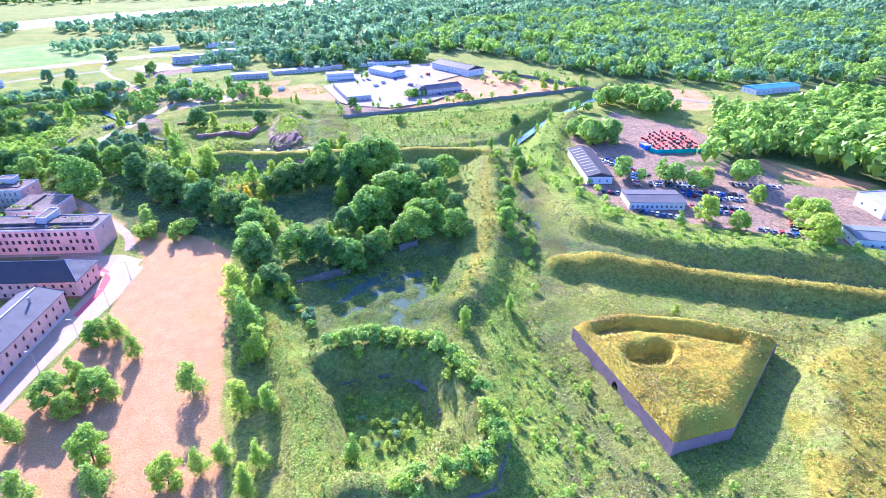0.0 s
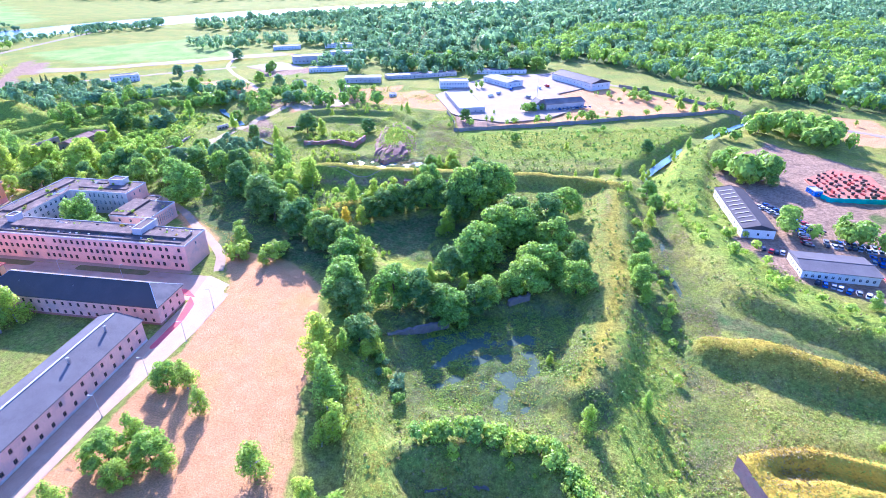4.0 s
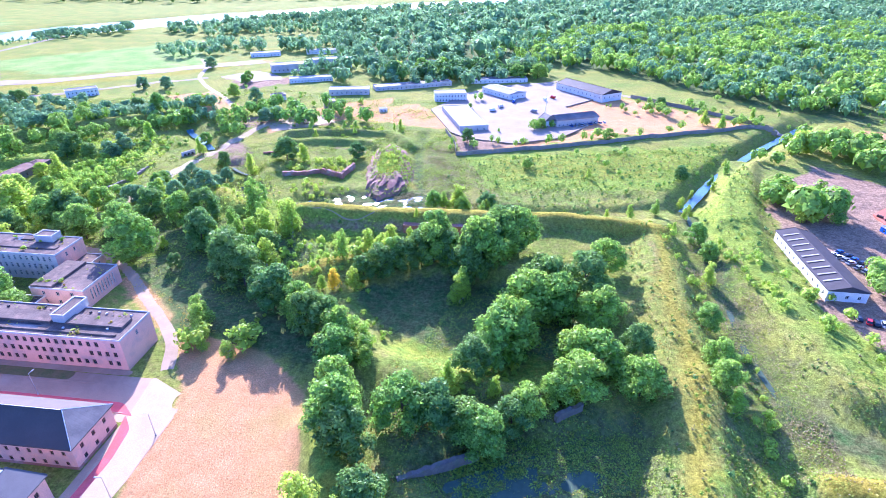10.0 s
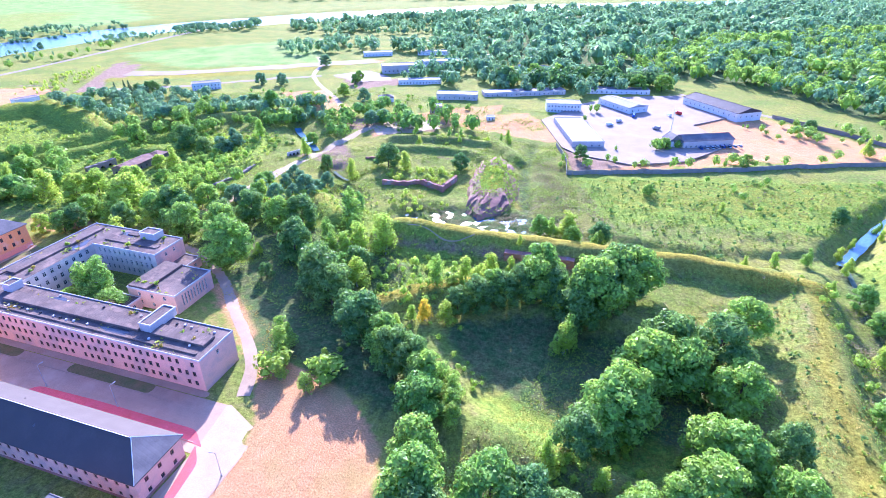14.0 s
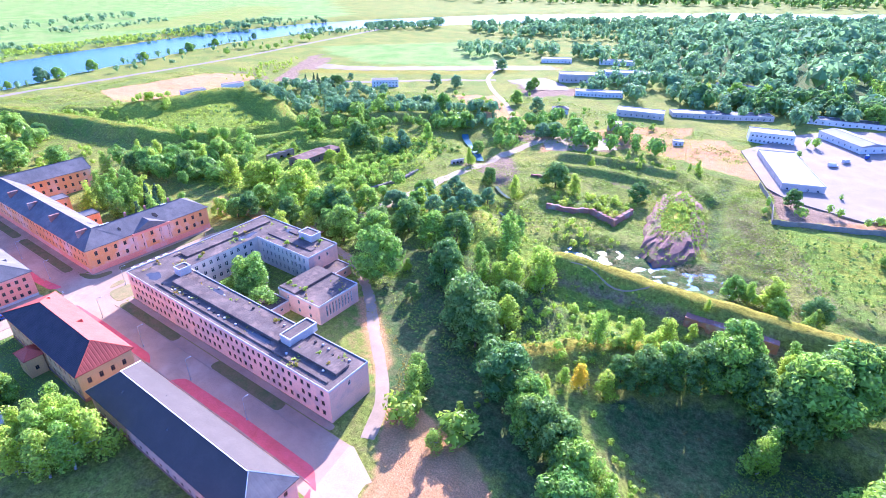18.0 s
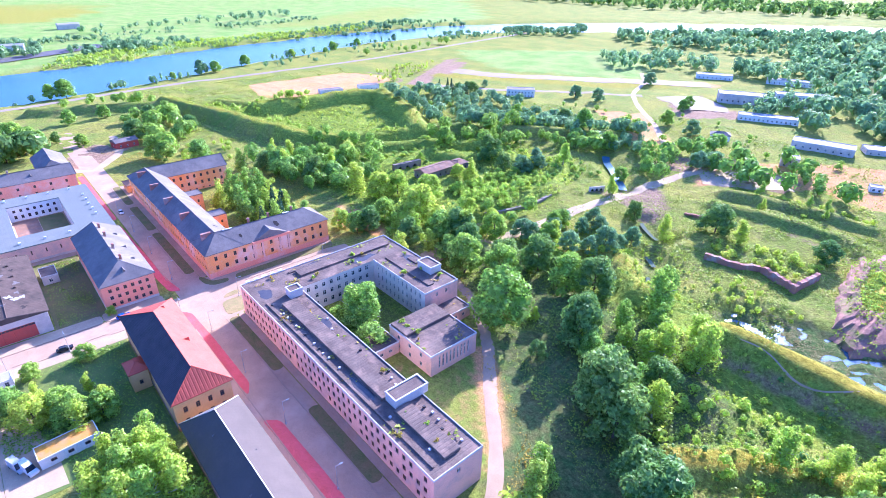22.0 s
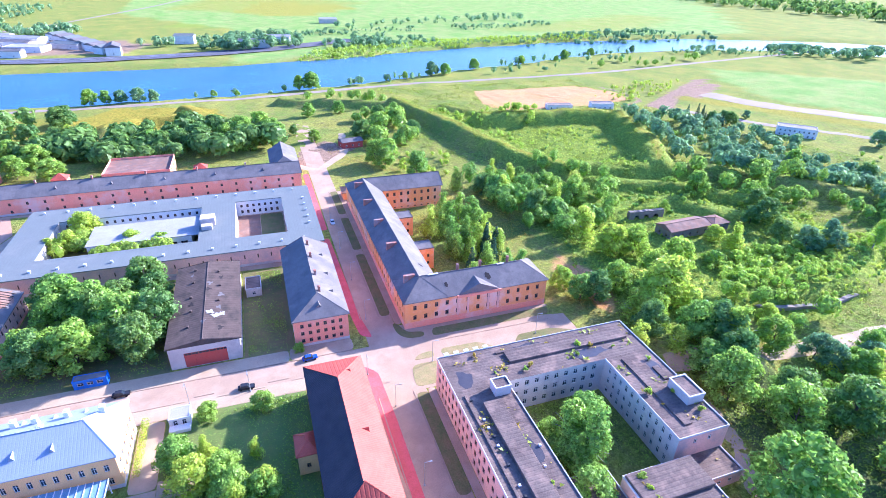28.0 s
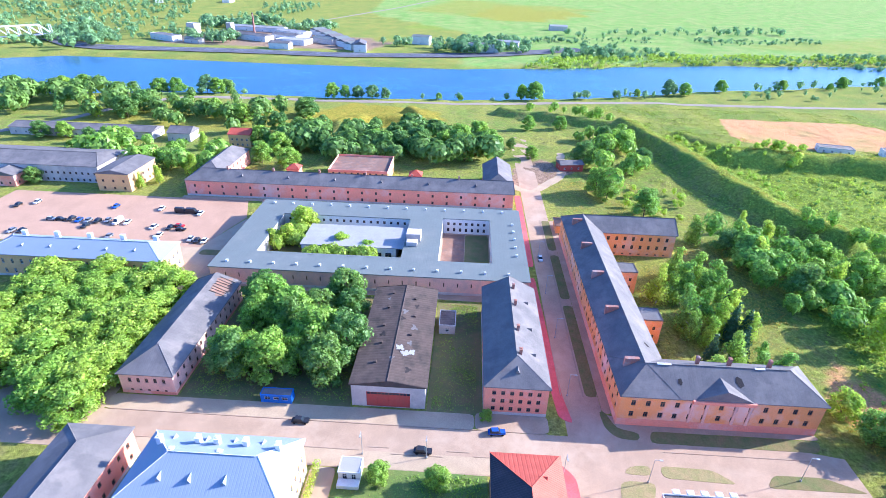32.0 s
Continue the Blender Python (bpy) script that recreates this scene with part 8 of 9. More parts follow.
for f, z in ((1.08, -2.0), (0.99, -0.2), (0.90, 1.0), (0.80, 2.0), (0.70, 2.9), (0.60, 3.5), (0.52, 3.5), (0.44, 3.0), (0.38, 2.9)):
    ring = []
    for k in range(8):
        for s in range(7):
            p = Vector(FOOT[k]).lerp(Vector(FOOT[(k + 1) % 8]), s / 7)
            p = mid_f.lerp(p, f + brng.uniform(-0.045, 0.045))
            ring.append(bm.verts.new((p.x, p.y, z + (brng.uniform(-0.6, 0.5) if z > 0 else 0))))
    rings.append(ring)
for p, q in zip(rings, rings[1:]):
    for i in range(len(p)):
        bm.faces.new((p[i], q[i], q[(i + 1) % len(p)], p[(i + 1) % len(p)]))
for f in bm.faces:
    f.normal_update()
bmesh.ops.recalc_face_normals(bm, faces=bm.faces[:])
part("rubble_slope", bm, RUBBLE, bas)
bm = bmesh.new()
top = [bm.verts.new((mid_f.x + (x - mid_f.x) * 0.5, mid_f.y + (y - mid_f.y) * 0.45, 3.05)) for x, y in FOOT]
f = bm.faces.new(top)
f.normal_update()
if f.normal.z < 0:
    f.normal_flip()
part("grassy_top", bm, bank_grass, bas, "grass grown over the top")
for nm, leaf, n, bare, size, words in (("mound_weeds", WEEDS, 5200, 0.72, 0.36, "green weeds over the brick rubble mound"), ("mound_bushes", LEAF_MID, 700, 0.92, 0.5, "low bushes on the sides of the rubble mound")):
    mw = []
    for k in range(n):
        i = brng.randrange(8)
        p = Vector(FOOT[i]).lerp(Vector(FOOT[(i + 1) % 8]), brng.random())
        f = brng.uniform(0.04, 1.06) ** 0.7
        if i in (0, 1, 2, 3) and f > 0.5 and brng.random() < bare:
            continue
        p = mid_f.lerp(p, f)
        mw.append((p.x, p.y, 3.1 if f < 0.5 else 3.5 - max(0, f - 0.6) * 9.5))
    tagged(new(nm, quad_mesh(nm, leaf_cloud(np.random.RandomState(n), mw, [(0.6, 0.6, 0.35)] * len(mw), n * 2, size), leaf)), words, "weeds", kind="stuff")
rui = thing("ruined_wall", "ragged brick ruin wall below overgrown rubble", "ruin")
for k, (a, b) in enumerate((((-144, 349), (-131, 350)), ((-131, 350), (-125, 355)), ((-125, 355), (-111, 349.5)), ((-111, 349.5), (-108, 366)))):
    arch_wall(rui, a, b, -1.5, 3.2, 1.5, [], BRICK, "wall", 0.8, 20 + k)
sto = thing("stone_revetment", "low broken stone revetment above the pond", "ruin")
arch_wall(sto, (-45, 167), (-27, 177), -3, 0.9, 1.2, [], STONE, "wall", 0.7, 25)
arch_wall(sto, (-8, 189), (-1, 194), -1, 2.6, 1.2, [], STONE, "wall", 0.8, 26)
ret = thing("retaining_wall", "curved stone retaining wall round a grassy bastion", "wall")
for k, (a, b) in enumerate((((-240, 303), (-226, 312)), ((-226, 312), (-221, 335)), ((-221, 335), (-223, 352)))):
    arch_wall(ret, a, b, -2, 1.8, 1.5, [], STONE, "wall", 0.4, 27 + k)
por = thing("ruined_portal", "small pale ruined portal with three openings beside the stream", "ruin")
arch_wall(por, (-215.5, 373), (-211.5, 380.5), land_z(-213.5, 377) - 0.6, land_z(-213.5, 377) + 2.6, 0.8, [(1.8, 0.8, 1.2, 1), (4.2, 0.8, 1.2, 1), (6.6, 0.8, 1.2, 1)], RENDER_GREY, "wall", 0.3, 33)
cul = thing("culvert_front", "old brick culvert front in the earth dam", "culvert")
arch_wall(cul, (-170, 384), (-160, 388), land_z(-165, 386) - 1.2, land_z(-165, 386) + 1.6, 1.2, [(3.0, 1.1, 0.9, 1), (7.5, 1.1, 0.9, 1)], BRICK, "wall", 0.4, 34)
cb = thing("casemate_wall", "overgrown casemate front with arched openings", "casemate")
arch_wall(cb, (-301, 312), (-300, 330), -0.5, 4.2, 2.0, [(4, 1.3, 1.5, 1), (9, 1.3, 1.5, 1), (14, 1.3, 1.5, 1)], STONE, "wall", 0.4, 31)


# ---- more buildings ----
def block(name, label, category, cx, cy, w, d, h, turn, wall, roof, rise=0.0, win=3.0, sills=(1.2,), frame_mat=FRAME_W, edge=PARAPET, wh=1.3, ends=None):
    t = thing(name, label, category, cx, cy, land_z(cx, cy) - 0.05, turn)
    n, m = max(1, int((w - 1) / win)), max(1, int((d - 1) / win))
    lo, hi = [(s, wh, 1.1, n, 0.6) for s in sills], [(s, wh, 1.1, m, 0.6) for s in sills]
    shell(t, -w / 2, -d / 2, w / 2, d / 2, -0.4, h, (lo, hi, lo, hi), wall, frame_mat)
    if rise:
        hip_roof(t, -w / 2, -d / 2, w / 2, d / 2, h + 0.15, rise, roof, lo=ends, hi=ends, over=0.4)
    else:
        flat_roof(t, -w / 2, -d / 2, w / 2, d / 2, h, roof, edge)
    return t


PANEL = mat("concrete_panel", (0.34, 0.295, 0.25), (0.27, 0.235, 0.20), 0.3, stain=(0.22, 0.19, 0.16), stain_scale=0.4)
BLUE_SHEET = mat("blue_sheet_roof", (0.10, 0.30, 0.62), (0.09, 0.26, 0.55), 0.1, rough=0.5)
SHED_ROOF = mat("dark_shed_roof", (0.085, 0.075, 0.075), (0.065, 0.058, 0.06), 0.2, rough=0.7)
casemate = block("casemate", "long low casemate building with a rusty pink sheet roof", "casemate", -284, 327, 9, 22, 3.6, 3, STONE, RUST, 1.6, 4.0, (1.0,), FRAME_B, ends=0.3)
block("casemate", "small stone casemate beside the long one", "casemate", -285, 345, 8, 9, 3.4, 3, STONE, RUST, 1.2, 4.0, (1.0,), FRAME_B)
# depot
block("depot_shed", "long low depot building with a white flat roof", "shed", -56, 473, 20, 58, 4.2, 19, RENDER_GREY, WHITE_ROOF, 0, 4.0, (1.4,))
block("depot_office", "two-storey white depot office with a row of windows", "office", -73, 537, 26, 13, 6.8, 12, RENDER_WHITE, WHITE_ROOF, 0, 2.4, (1.2, 4.4))
block("depot_store", "white depot store with a pale roof", "shed", -29, 557, 36, 18, 5.2, -48, RENDER_WHITE, WHITE_ROOF, 1.6, 5.0, (2.4,), ends=0.3)
block("warehouse", "large white warehouse with a dark gable roof", "warehouse", 43, 570, 56, 22, 6.5, -53, RENDER_WHITE, SHED_ROOF, 3.0, 5.0, (3.4,), ends=0.3)
block("depot_house", "grey depot house with a steep roof and garage doors", "house", 22, 474, 34, 12, 4.6, 27, RENDER_GREY, SLATE, 2.6, 3.2, (1.0,), ends=1.0)
block("gate_house", "white half-timbered gatehouse with a steep roof", "house", 3, 466, 8, 9, 5.5, 27, RENDER_WHITE, SLATE, 3.4, 3.0, (1.2,), ends=0.3)
block("row_shed", "very long low row of pale sheds", "shed", -112, 582, 72, 12, 3.8, 27, RENDER_GREY, SLATE, 0, 4.0, (1.4,))
block("row_shed", "long low white shed beside the airfield road", "shed", -36, 614, 56, 11, 3.8, 12, RENDER_WHITE, SLATE, 0, 4.0, (1.4,))
block("row_shed", "low pale shed with a broken corner", "shed", -162, 548, 34, 13, 4.4, 12, RENDER_GREY, WHITE_ROOF, 0, 4.0, (1.4,))
block("pump_house", "small square two-storey house in dry grass", "house", -165, 500, 9, 9, 5.4, 20, RENDER_GREY, SLATE, 0, 2.6, (1.0, 3.4))
block("kiosk_hut", "tiny white hut in dry grass", "hut", -120, 492, 6, 5, 2.8, 20, RENDER_WHITE, WHITE_ROOF, 0, 2.4, (1.0,))
for a, b in (((-56, 412), (-54, 394)), ((-54, 394), (35, 428)), ((35, 428), (140, 475)), ((140, 475), (160, 473)), ((160, 473), (120, 520)), ((120, 520), (78, 562)), ((-56, 412), (-66, 444))):
    w = thing("depot_wall", "grey concrete panel wall round the depot", "wall")
    L = math.hypot(b[0] - a[0], b[1] - a[1])
    for k in range(int(L / 3.2)):
        f, g = k / int(L / 3.2), (k + 0.97) / int(L / 3.2)
        p, q = (a[0] + (b[0] - a[0]) * f, a[1] + (b[1] - a[1]) * f), (a[0] + (b[0] - a[0]) * g, a[1] + (b[1] - a[1]) * g)
        zz = land_z(*p)
        bm = bmesh.new()
        ux, uy = (b[0] - a[0]) / L, (b[1] - a[1]) / L
        box(bm, 0, -0.1, zz - 0.6, math.hypot(q[0] - p[0], q[1] - p[1]), 0.1, zz + 2.5)
        bmesh.ops.transform(bm, matrix=pose(p[0], p[1], 0, 0, 0, math.degrees(math.atan2(uy, ux))), verts=bm.verts[:])
        part("panel", bm, PANEL, w)
mast = thing("radio_mast", "thin white mast in the depot yard", "mast", 2, 474, land_z(2, 474))
bm = bmesh.new()
bmesh.ops.create_cone(bm, cap_ends=True, segments=8, radius1=0.3, radius2=0.12, depth=22, matrix=Matrix.Translation((0, 0, 11)))
part("pole", bm, WHITE_TRIM, mast)
bm = bmesh.new()
box(bm, -0.6, -0.6, -0.2, 0.6, 0.6, 0.3)
part("foot", bm, KERB, mast)
# airfield houses
block("airfield_block", "three-storey pale blue-white airfield block", "building", -216, 672, 40, 14, 9.5, 28, RENDER_WHITE, WHITE_ROOF, 0, 3.0, (1.2, 4.2, 7.2))
block("airfield_hangar", "dark low hangar ruin beside the airfield apron", "hangar", -252, 646, 40, 16, 7.5, 28, RENDER_GREY, SLATE, 0, 4.0, (2.0,), FRAME_B)
block("airfield_shed", "low white shed with blue roof panels", "shed", -214, 598, 40, 11, 4.2, 24, RENDER_WHITE, WHITE_ROOF, 0, 3.0, (1.4,))
block("airfield_shed", "long low pale shed at the far edge of the airfield", "shed", -318, 735, 34, 12, 4.5, 28, RENDER_WHITE, WHITE_ROOF, 0, 4.0, (1.4,))
block("airfield_shed", "low white shed among far trees", "shed", -256, 764, 40, 12, 4.5, 20, RENDER_WHITE, WHITE_ROOF, 0, 4.0, (1.4,))
block("airfield_shed", "L-shaped white shed roof among the trees", "shed", -120, 700, 36, 14, 4.5, -20, RENDER_WHITE, WHITE_ROOF, 0, 4.0, (1.4,))
block("airfield_shed", "white shed beside a parking place", "shed", -70, 680, 30, 10, 4.5, 10, RENDER_WHITE, WHITE_ROOF, 0, 4.0, (1.4,))
block("apron_house", "small pale house at the pale apron", "house", -215, 520, 12, 8, 4.0, 25, RENDER_WHITE, SLATE, 1.6, 3.0, (1.2,))
block("runway_house", "white two-storey flat-roofed airfield house", "house", -388, 514, 24, 11, 6.2, 43, RENDER_WHITE, SLATE, 0, 2.6, (1.0, 3.8))
block("white_ruin", "roofless white ruin on the grassy bank", "ruin", -497, 388, 20, 8, 3.4, 76, RENDER_WHITE, STONE, 0, 4.0, (1.0,))
block("white_ruin", "small roofless white ruin", "ruin", -489, 422, 18, 8, 4.4, 76, RENDER_WHITE, STONE, 0, 4.0, (1.0,))
# scrapyard
shed = block("scrapyard_shed", "long shed with a dark roof and pale skylight strips", "shed", 95, 279, 13, 46, 4.0, -2, RENDER_WHITE, SHED_ROOF, 1.8, 4.0, (1.4,), ends=0.2)
for k in range(9):
    bm = bmesh.new()
    v = [bm.verts.new(c) for c in ((-6.2, -18 + k * 4.4, 4.62), (-6.2, -17.2 + k * 4.4, 4.62), (-0.5, -17.2 + k * 4.4, 6.02), (-0.5, -18 + k * 4.4, 6.02))]
    bm.faces.new(v[::-1])
    part("skylight", bm, WHITE_ROOF, shed, "pale skylight strip")
block("workshop", "low white workshop with a grey flat roof", "workshop", 112, 231, 26, 15, 3.8, -4, RENDER_WHITE, DARK_SLATE, 0.8, 2.2, (1.4,), ends=0.3)
block("industrial_hall", "white industrial hall with a tall doorway", "hall", 218, 216, 22, 16, 6.5, 5, RENDER_WHITE, WHITE_ROOF, 0, 6.0, (2.4,))
block("industrial_hall", "long white hall with a grey roof", "hall", 194, 184, 34, 13, 4.6, -12, RENDER_WHITE, QUAD_SHEET, 0.9, 3.4, (1.6,), ends=0.3)
block("blue_roofed_hall", "low hall with a bright blue sheet roof", "hall", 310, 462, 48, 16, 4.5, 15, RENDER_WHITE, BLUE_SHEET, 1.5, 5.0, (1.6,), ends=0.3)
block("far_shed", "long pale far shed in an industrial yard", "shed", 300, 540, 50, 14, 5.0, 3, RENDER_GREY, SLATE, 0, 5.0, (1.6,))
block("far_shed", "white far shed among trees", "shed", 400, 760, 70, 16, 6.0, 10, RENDER_WHITE, WHITE_ROOF, 0, 5.0, (1.6,))
block("far_shed", "white two-storey far building among trees", "shed", 478, 775, 36, 16, 8.0, 5, RENDER_WHITE, WHITE_ROOF, 0, 4.0, (1.4, 4.6))
block("far_shed", "blue-grey far hall among trees", "shed", 500, 640, 46, 16, 6.0, -25, RENDER_GREY, BLUE_SHEET, 0, 5.0, (1.6,))
block("far_shed", "small far shed with a red roof", "shed", 330, 690, 20, 12, 5.0, 10, RENDER_WHITE, RED_TILE, 1.8, 4.0, (1.4,))
# west end of the town
block("grey_barracks", "long grey barracks with boarded windows and dark roof", "barracks", -405, -78, 26, 102, 8.4, 0, RENDER_GREY, SLATE_Y, 2.6, 3.0, (1.0, 4.4), FRAME_B, ends=8)
block("cream_wing", "cream end wing with a blank side wall", "wing", -395, -14, 24, 16, 8.8, 0, RENDER_YELLOW, SLATE, 1.6, 4.0, (1.4, 5.0), FRAME_B, ends=0.3)
block("pink_house", "small pink house end with a grey roof", "house", -392, -70, 18, 14, 5.6, 0, RENDER_ROSE, SLATE, 2.0, 4.0, (1.4,), FRAME_B, ends=0.3)
block("long_roof_shed", "long grey-roofed shed behind trees", "shed", -470, -84, 14, 90, 4.6, 0, RENDER_GREY, SLATE_Y, 1.8, 6.0, (1.4,), ends=0.3)
block("gabled_house", "pale gabled house behind trees", "house", -468, -22, 12, 14, 5.0, 0, RENDER_GREY, SLATE, 3.0, 4.0, (1.4,), ends=0.3)
block("cream_house", "cream house with a red gable among trees", "house", -462, 18, 12, 13, 7.6, 0, RENDER_YELLOW, RED_TILE, 2.4, 3.0, (1.4, 4.4), ends=0.3)
for x, y in ((-407, 66), (-405, 128)):
    block("dormer_hut", "little red-roofed hut behind the rose barracks", "hut", x, y, 6, 6, 7.0, 0, RENDER_ROSE, RED_TILE, 2.2, 3.0, (1.2,))
block("red_shed", "small red shed with a grey roof on the green", "shed", -443, 211, 8, 13, 3.6, 10, RED_DOOR, SLATE, 1.4, 4.0, (1.2,), ends=0.3)
block("brown_hut", "small brown hut at the end of the street", "hut", -364, 196, 8, 7, 3.6, 0, RENDER_ORANGE, RUST, 1.4, 4.0, (1.2,))
block("flat_hut", "little grey flat-roofed hut behind the garage", "hut", -290, 149.5, 8, 5, 3.2, 0, RENDER_GREY, BITUMEN, 0, 4.0, (1.2,))
office = thing("pale_office", "restored pale office building with a white-blue metal roof", "building")
shell(office, -320, -12, -306, 50, 0, 8.6, (W2(14), W2(62, 3.2, (1.2, 5.0), 1.9), W2(14), W2(62, 3.2, (1.2, 5.0), 1.9)), RENDER_YELLOW, FRAME_W, (0.9, RENDER_GREY))
hip_roof(office, -320, -12, -306, 50, 8.8, 3.4, BLUE_METAL, over=0.5)
for k in range(5):
    chimney(office, -316.5, -4 + k * 12, 10, 12.6, WHITE_TRIM, 1.0, 1.6)
    dormer(office, -309, 0 + k * 10, 10.0, 0, BLUE_METAL, 1.2)
end_b = thing("corner_barracks", "pink barracks with a sagging grey roof and cream gable end", "barracks")
shell(end_b, -235.5, 66.6, -180, 81, 0, 7.6, (W2(55, 3.2, (1, 4.4), 1.5), W2(14), W2(55, 3.2, (1, 4.4), 1.5), W2(14)), RENDER_ROSE, FRAME_B, (0.8, RENDER_GREY))
hip_roof(end_b, -235.5, 66.6, -180, 81, 7.8, 2.6, SLATE, lo=7, hi=7, over=0.5, hip_material=SLATE_Y)
for x, y in ((-229, 92), (-229.5, 100), (-229.5, 104), (-229.5, 110), (-229, 117), (-226, 96), (-226, 106)):
    chimney(och, x, y, 11.0, 13.4, WHITE_TRIM, 1.2, 1.0)
for y in (96, 102, 109):
    dormer(och, -220, y, 11.0, 0, BLUE_METAL, 1.4)
for y in (94, 101, 107, 113):
    dormer(och, -231.6, y, 10.6, 180, BLUE_METAL, 1.1)
canopy = thing("glass_canopy", "steel and glass canopy beside the ochre building", "canopy")
bm = bmesh.new()
box(bm, -216.4, 100, 3.9, -208.5, 118.4, 4.0)
part("glass", bm, mat("canopy_glass", (0.22, 0.36, 0.46), (0.18, 0.31, 0.42), 0.5, rough=0.15), canopy, "bluish glass canopy roof")
for k in range(14):
    bm = bmesh.new()
    box(bm, -216.4, 100 + k * 1.4, 4.004, -208.5, 100.12 + k * 1.4, 4.16)
    part("rib", bm, WHITE_TRIM, canopy)
for x, y in ((-209, 100.3), (-209, 109), (-209, 118), (-216, 100.3), (-216, 118)):
    bm = bmesh.new()
    box(bm, x - 0.1, y - 0.1, 0, x + 0.1, y + 0.1, 3.9)
    part("post", bm, WHITE_TRIM, canopy)


# ---- street furniture ----
def lamp_proto():
    t = thing("street_lamp", "slim grey street lamp with a flat head", "street lamp", 0, 0, 0, group="street lamps")
    bm = bmesh.new()
    bmesh.ops.create_cone(bm, cap_ends=True, segments=8, radius1=0.09, radius2=0.05, depth=7.5, matrix=Matrix.Translation((0, 0, 3.75)))
    part("pole", bm, GALV, t)
    bm = bmesh.new()
    box(bm, -0.05, -0.05, 7.3, 1.2, 0.05, 7.42, 0.01)
    part("arm", bm, GALV, t)
    bm = bmesh.new()
    box(bm, 1.0, -0.18, 7.24, 1.75, 0.18, 7.4, 0.04)
    part("head", bm, GALV, t)
    bm = bmesh.new()
    bmesh.ops.create_cone(bm, cap_ends=True, segments=8, radius1=0.24, radius2=0.2, depth=0.5, matrix=Matrix.Translation((0, 0, 0.25)))
    part("base", bm, GALV, t)
    return t


lamp = lamp_proto()
spots = [(-107, 173), (-106, 155), (-107, 138), (-110, 123), (-239, 147), (-239, 132), (-236, 197), (-239, 232), (-197, 182.5), (-172, 182.5), (-147, 182.5), (-222, 182.5), (-262, 182.8), (-287, 182.8), (-312, 182.8), (-337, 182.8), (-236, 178)]
lamp.matrix_basis = pose(*spots[0], 0.05, 0, 0, 180)
for k, (x, y) in enumerate(spots[1:]):
    copy_thing(lamp, pose(x, y, 0.05, 0, 0, 180 if k < 3 else 90 if y > 181 else 0))


CAR_MESH = {}


def car(x, y, turn, paint, label="", z=None, wheels=True, kind="car", name="car"):
    if not CAR_MESH:
        for typ, (L, W, h0, h1, c0, c1, t0, t1) in {"car": (4.3, 1.75, 0.85, 1.45, -1.7, 0.9, -1.3, 0.35), "van": (5.4, 2.0, 1.1, 2.3, -2.65, 1.6, -2.6, 1.0)}.items():
            for nm, col in (("grey", (0.25, 0.26, 0.28)), ("white", (0.75, 0.75, 0.75)), ("black", (0.03, 0.03, 0.035)), ("red", (0.5, 0.03, 0.03)), ("blue", (0.03, 0.10, 0.4)), ("silver", (0.5, 0.51, 0.53))):
                bm = bmesh.new()
                fs = box(bm, -L / 2, -W / 2, 0.28, L / 2, W / 2, h0)
                bmesh.ops.bevel(bm, geom=list({e for f in fs for e in f.edges}), offset=0.16, segments=2, affect="EDGES")
                me = bpy.data.meshes.new("body")
                bm.to_mesh(me)
                bm.free()
                me.materials.append(bpy.data.materials.get("paint_" + nm) or mat("paint_" + nm, col, tuple(v * 0.95 for v in col), rough=0.25))
                CAR_MESH[typ, nm] = me
                bm = bmesh.new()
                lo = [bm.verts.new(c) for c in ((c0, -W / 2 + 0.08, h0 - 0.02), (c1, -W / 2 + 0.08, h0 - 0.02), (c1, W / 2 - 0.08, h0 - 0.02), (c0, W / 2 - 0.08, h0 - 0.02))]
                hi = [bm.verts.new(c) for c in ((t0, -W / 2 + 0.22, h1), (t1, -W / 2 + 0.22, h1), (t1, W / 2 - 0.22, h1), (t0, W / 2 - 0.22, h1))]
                top = bm.faces.new(hi)
                top.material_index = 1
                for k in range(4):
                    f = bm.faces.new((lo[k], lo[(k + 1) % 4], hi[(k + 1) % 4], hi[k]))
                    f.material_index = 1 if typ == "van" and k != 1 else 0
                me = bpy.data.meshes.new("cabin")
                bm.to_mesh(me)
                bm.free()
                me.materials.append(PANE)
                me.materials.append(bpy.data.materials["paint_" + nm])
                CAR_MESH["cabin", typ, nm] = me
        bm = bmesh.new()
        bmesh.ops.create_cone(bm, cap_ends=True, segments=12, radius1=0.32, radius2=0.32, depth=0.22, matrix=pose(0, 0, 0, 90))
        me = bpy.data.meshes.new("wheel")
        bm.to_mesh(me)
        bm.free()
        me.materials.append(mat("tyre", (0.02, 0.02, 0.02)))
        CAR_MESH["wheel"] = me
    t = thing(name, label or f"{paint} {kind} standing in a parking row", kind, x, y, (land_z(x, y) if z is None else z), turn, "parked cars")
    for nm, me in (("body", CAR_MESH[kind, paint]), ("cabin", CAR_MESH["cabin", kind, paint])):
        new(nm, me).parent = t
    if wheels:
        L, W = (1.35, 0.8) if kind == "car" else (1.75, 0.92)
        for a in (-L, L):
            for b in (-W, W):
                w = new("wheel", CAR_MESH["wheel"])
                w.matrix_basis = pose(a, b, 0.32)
                w.parent = t
    return t


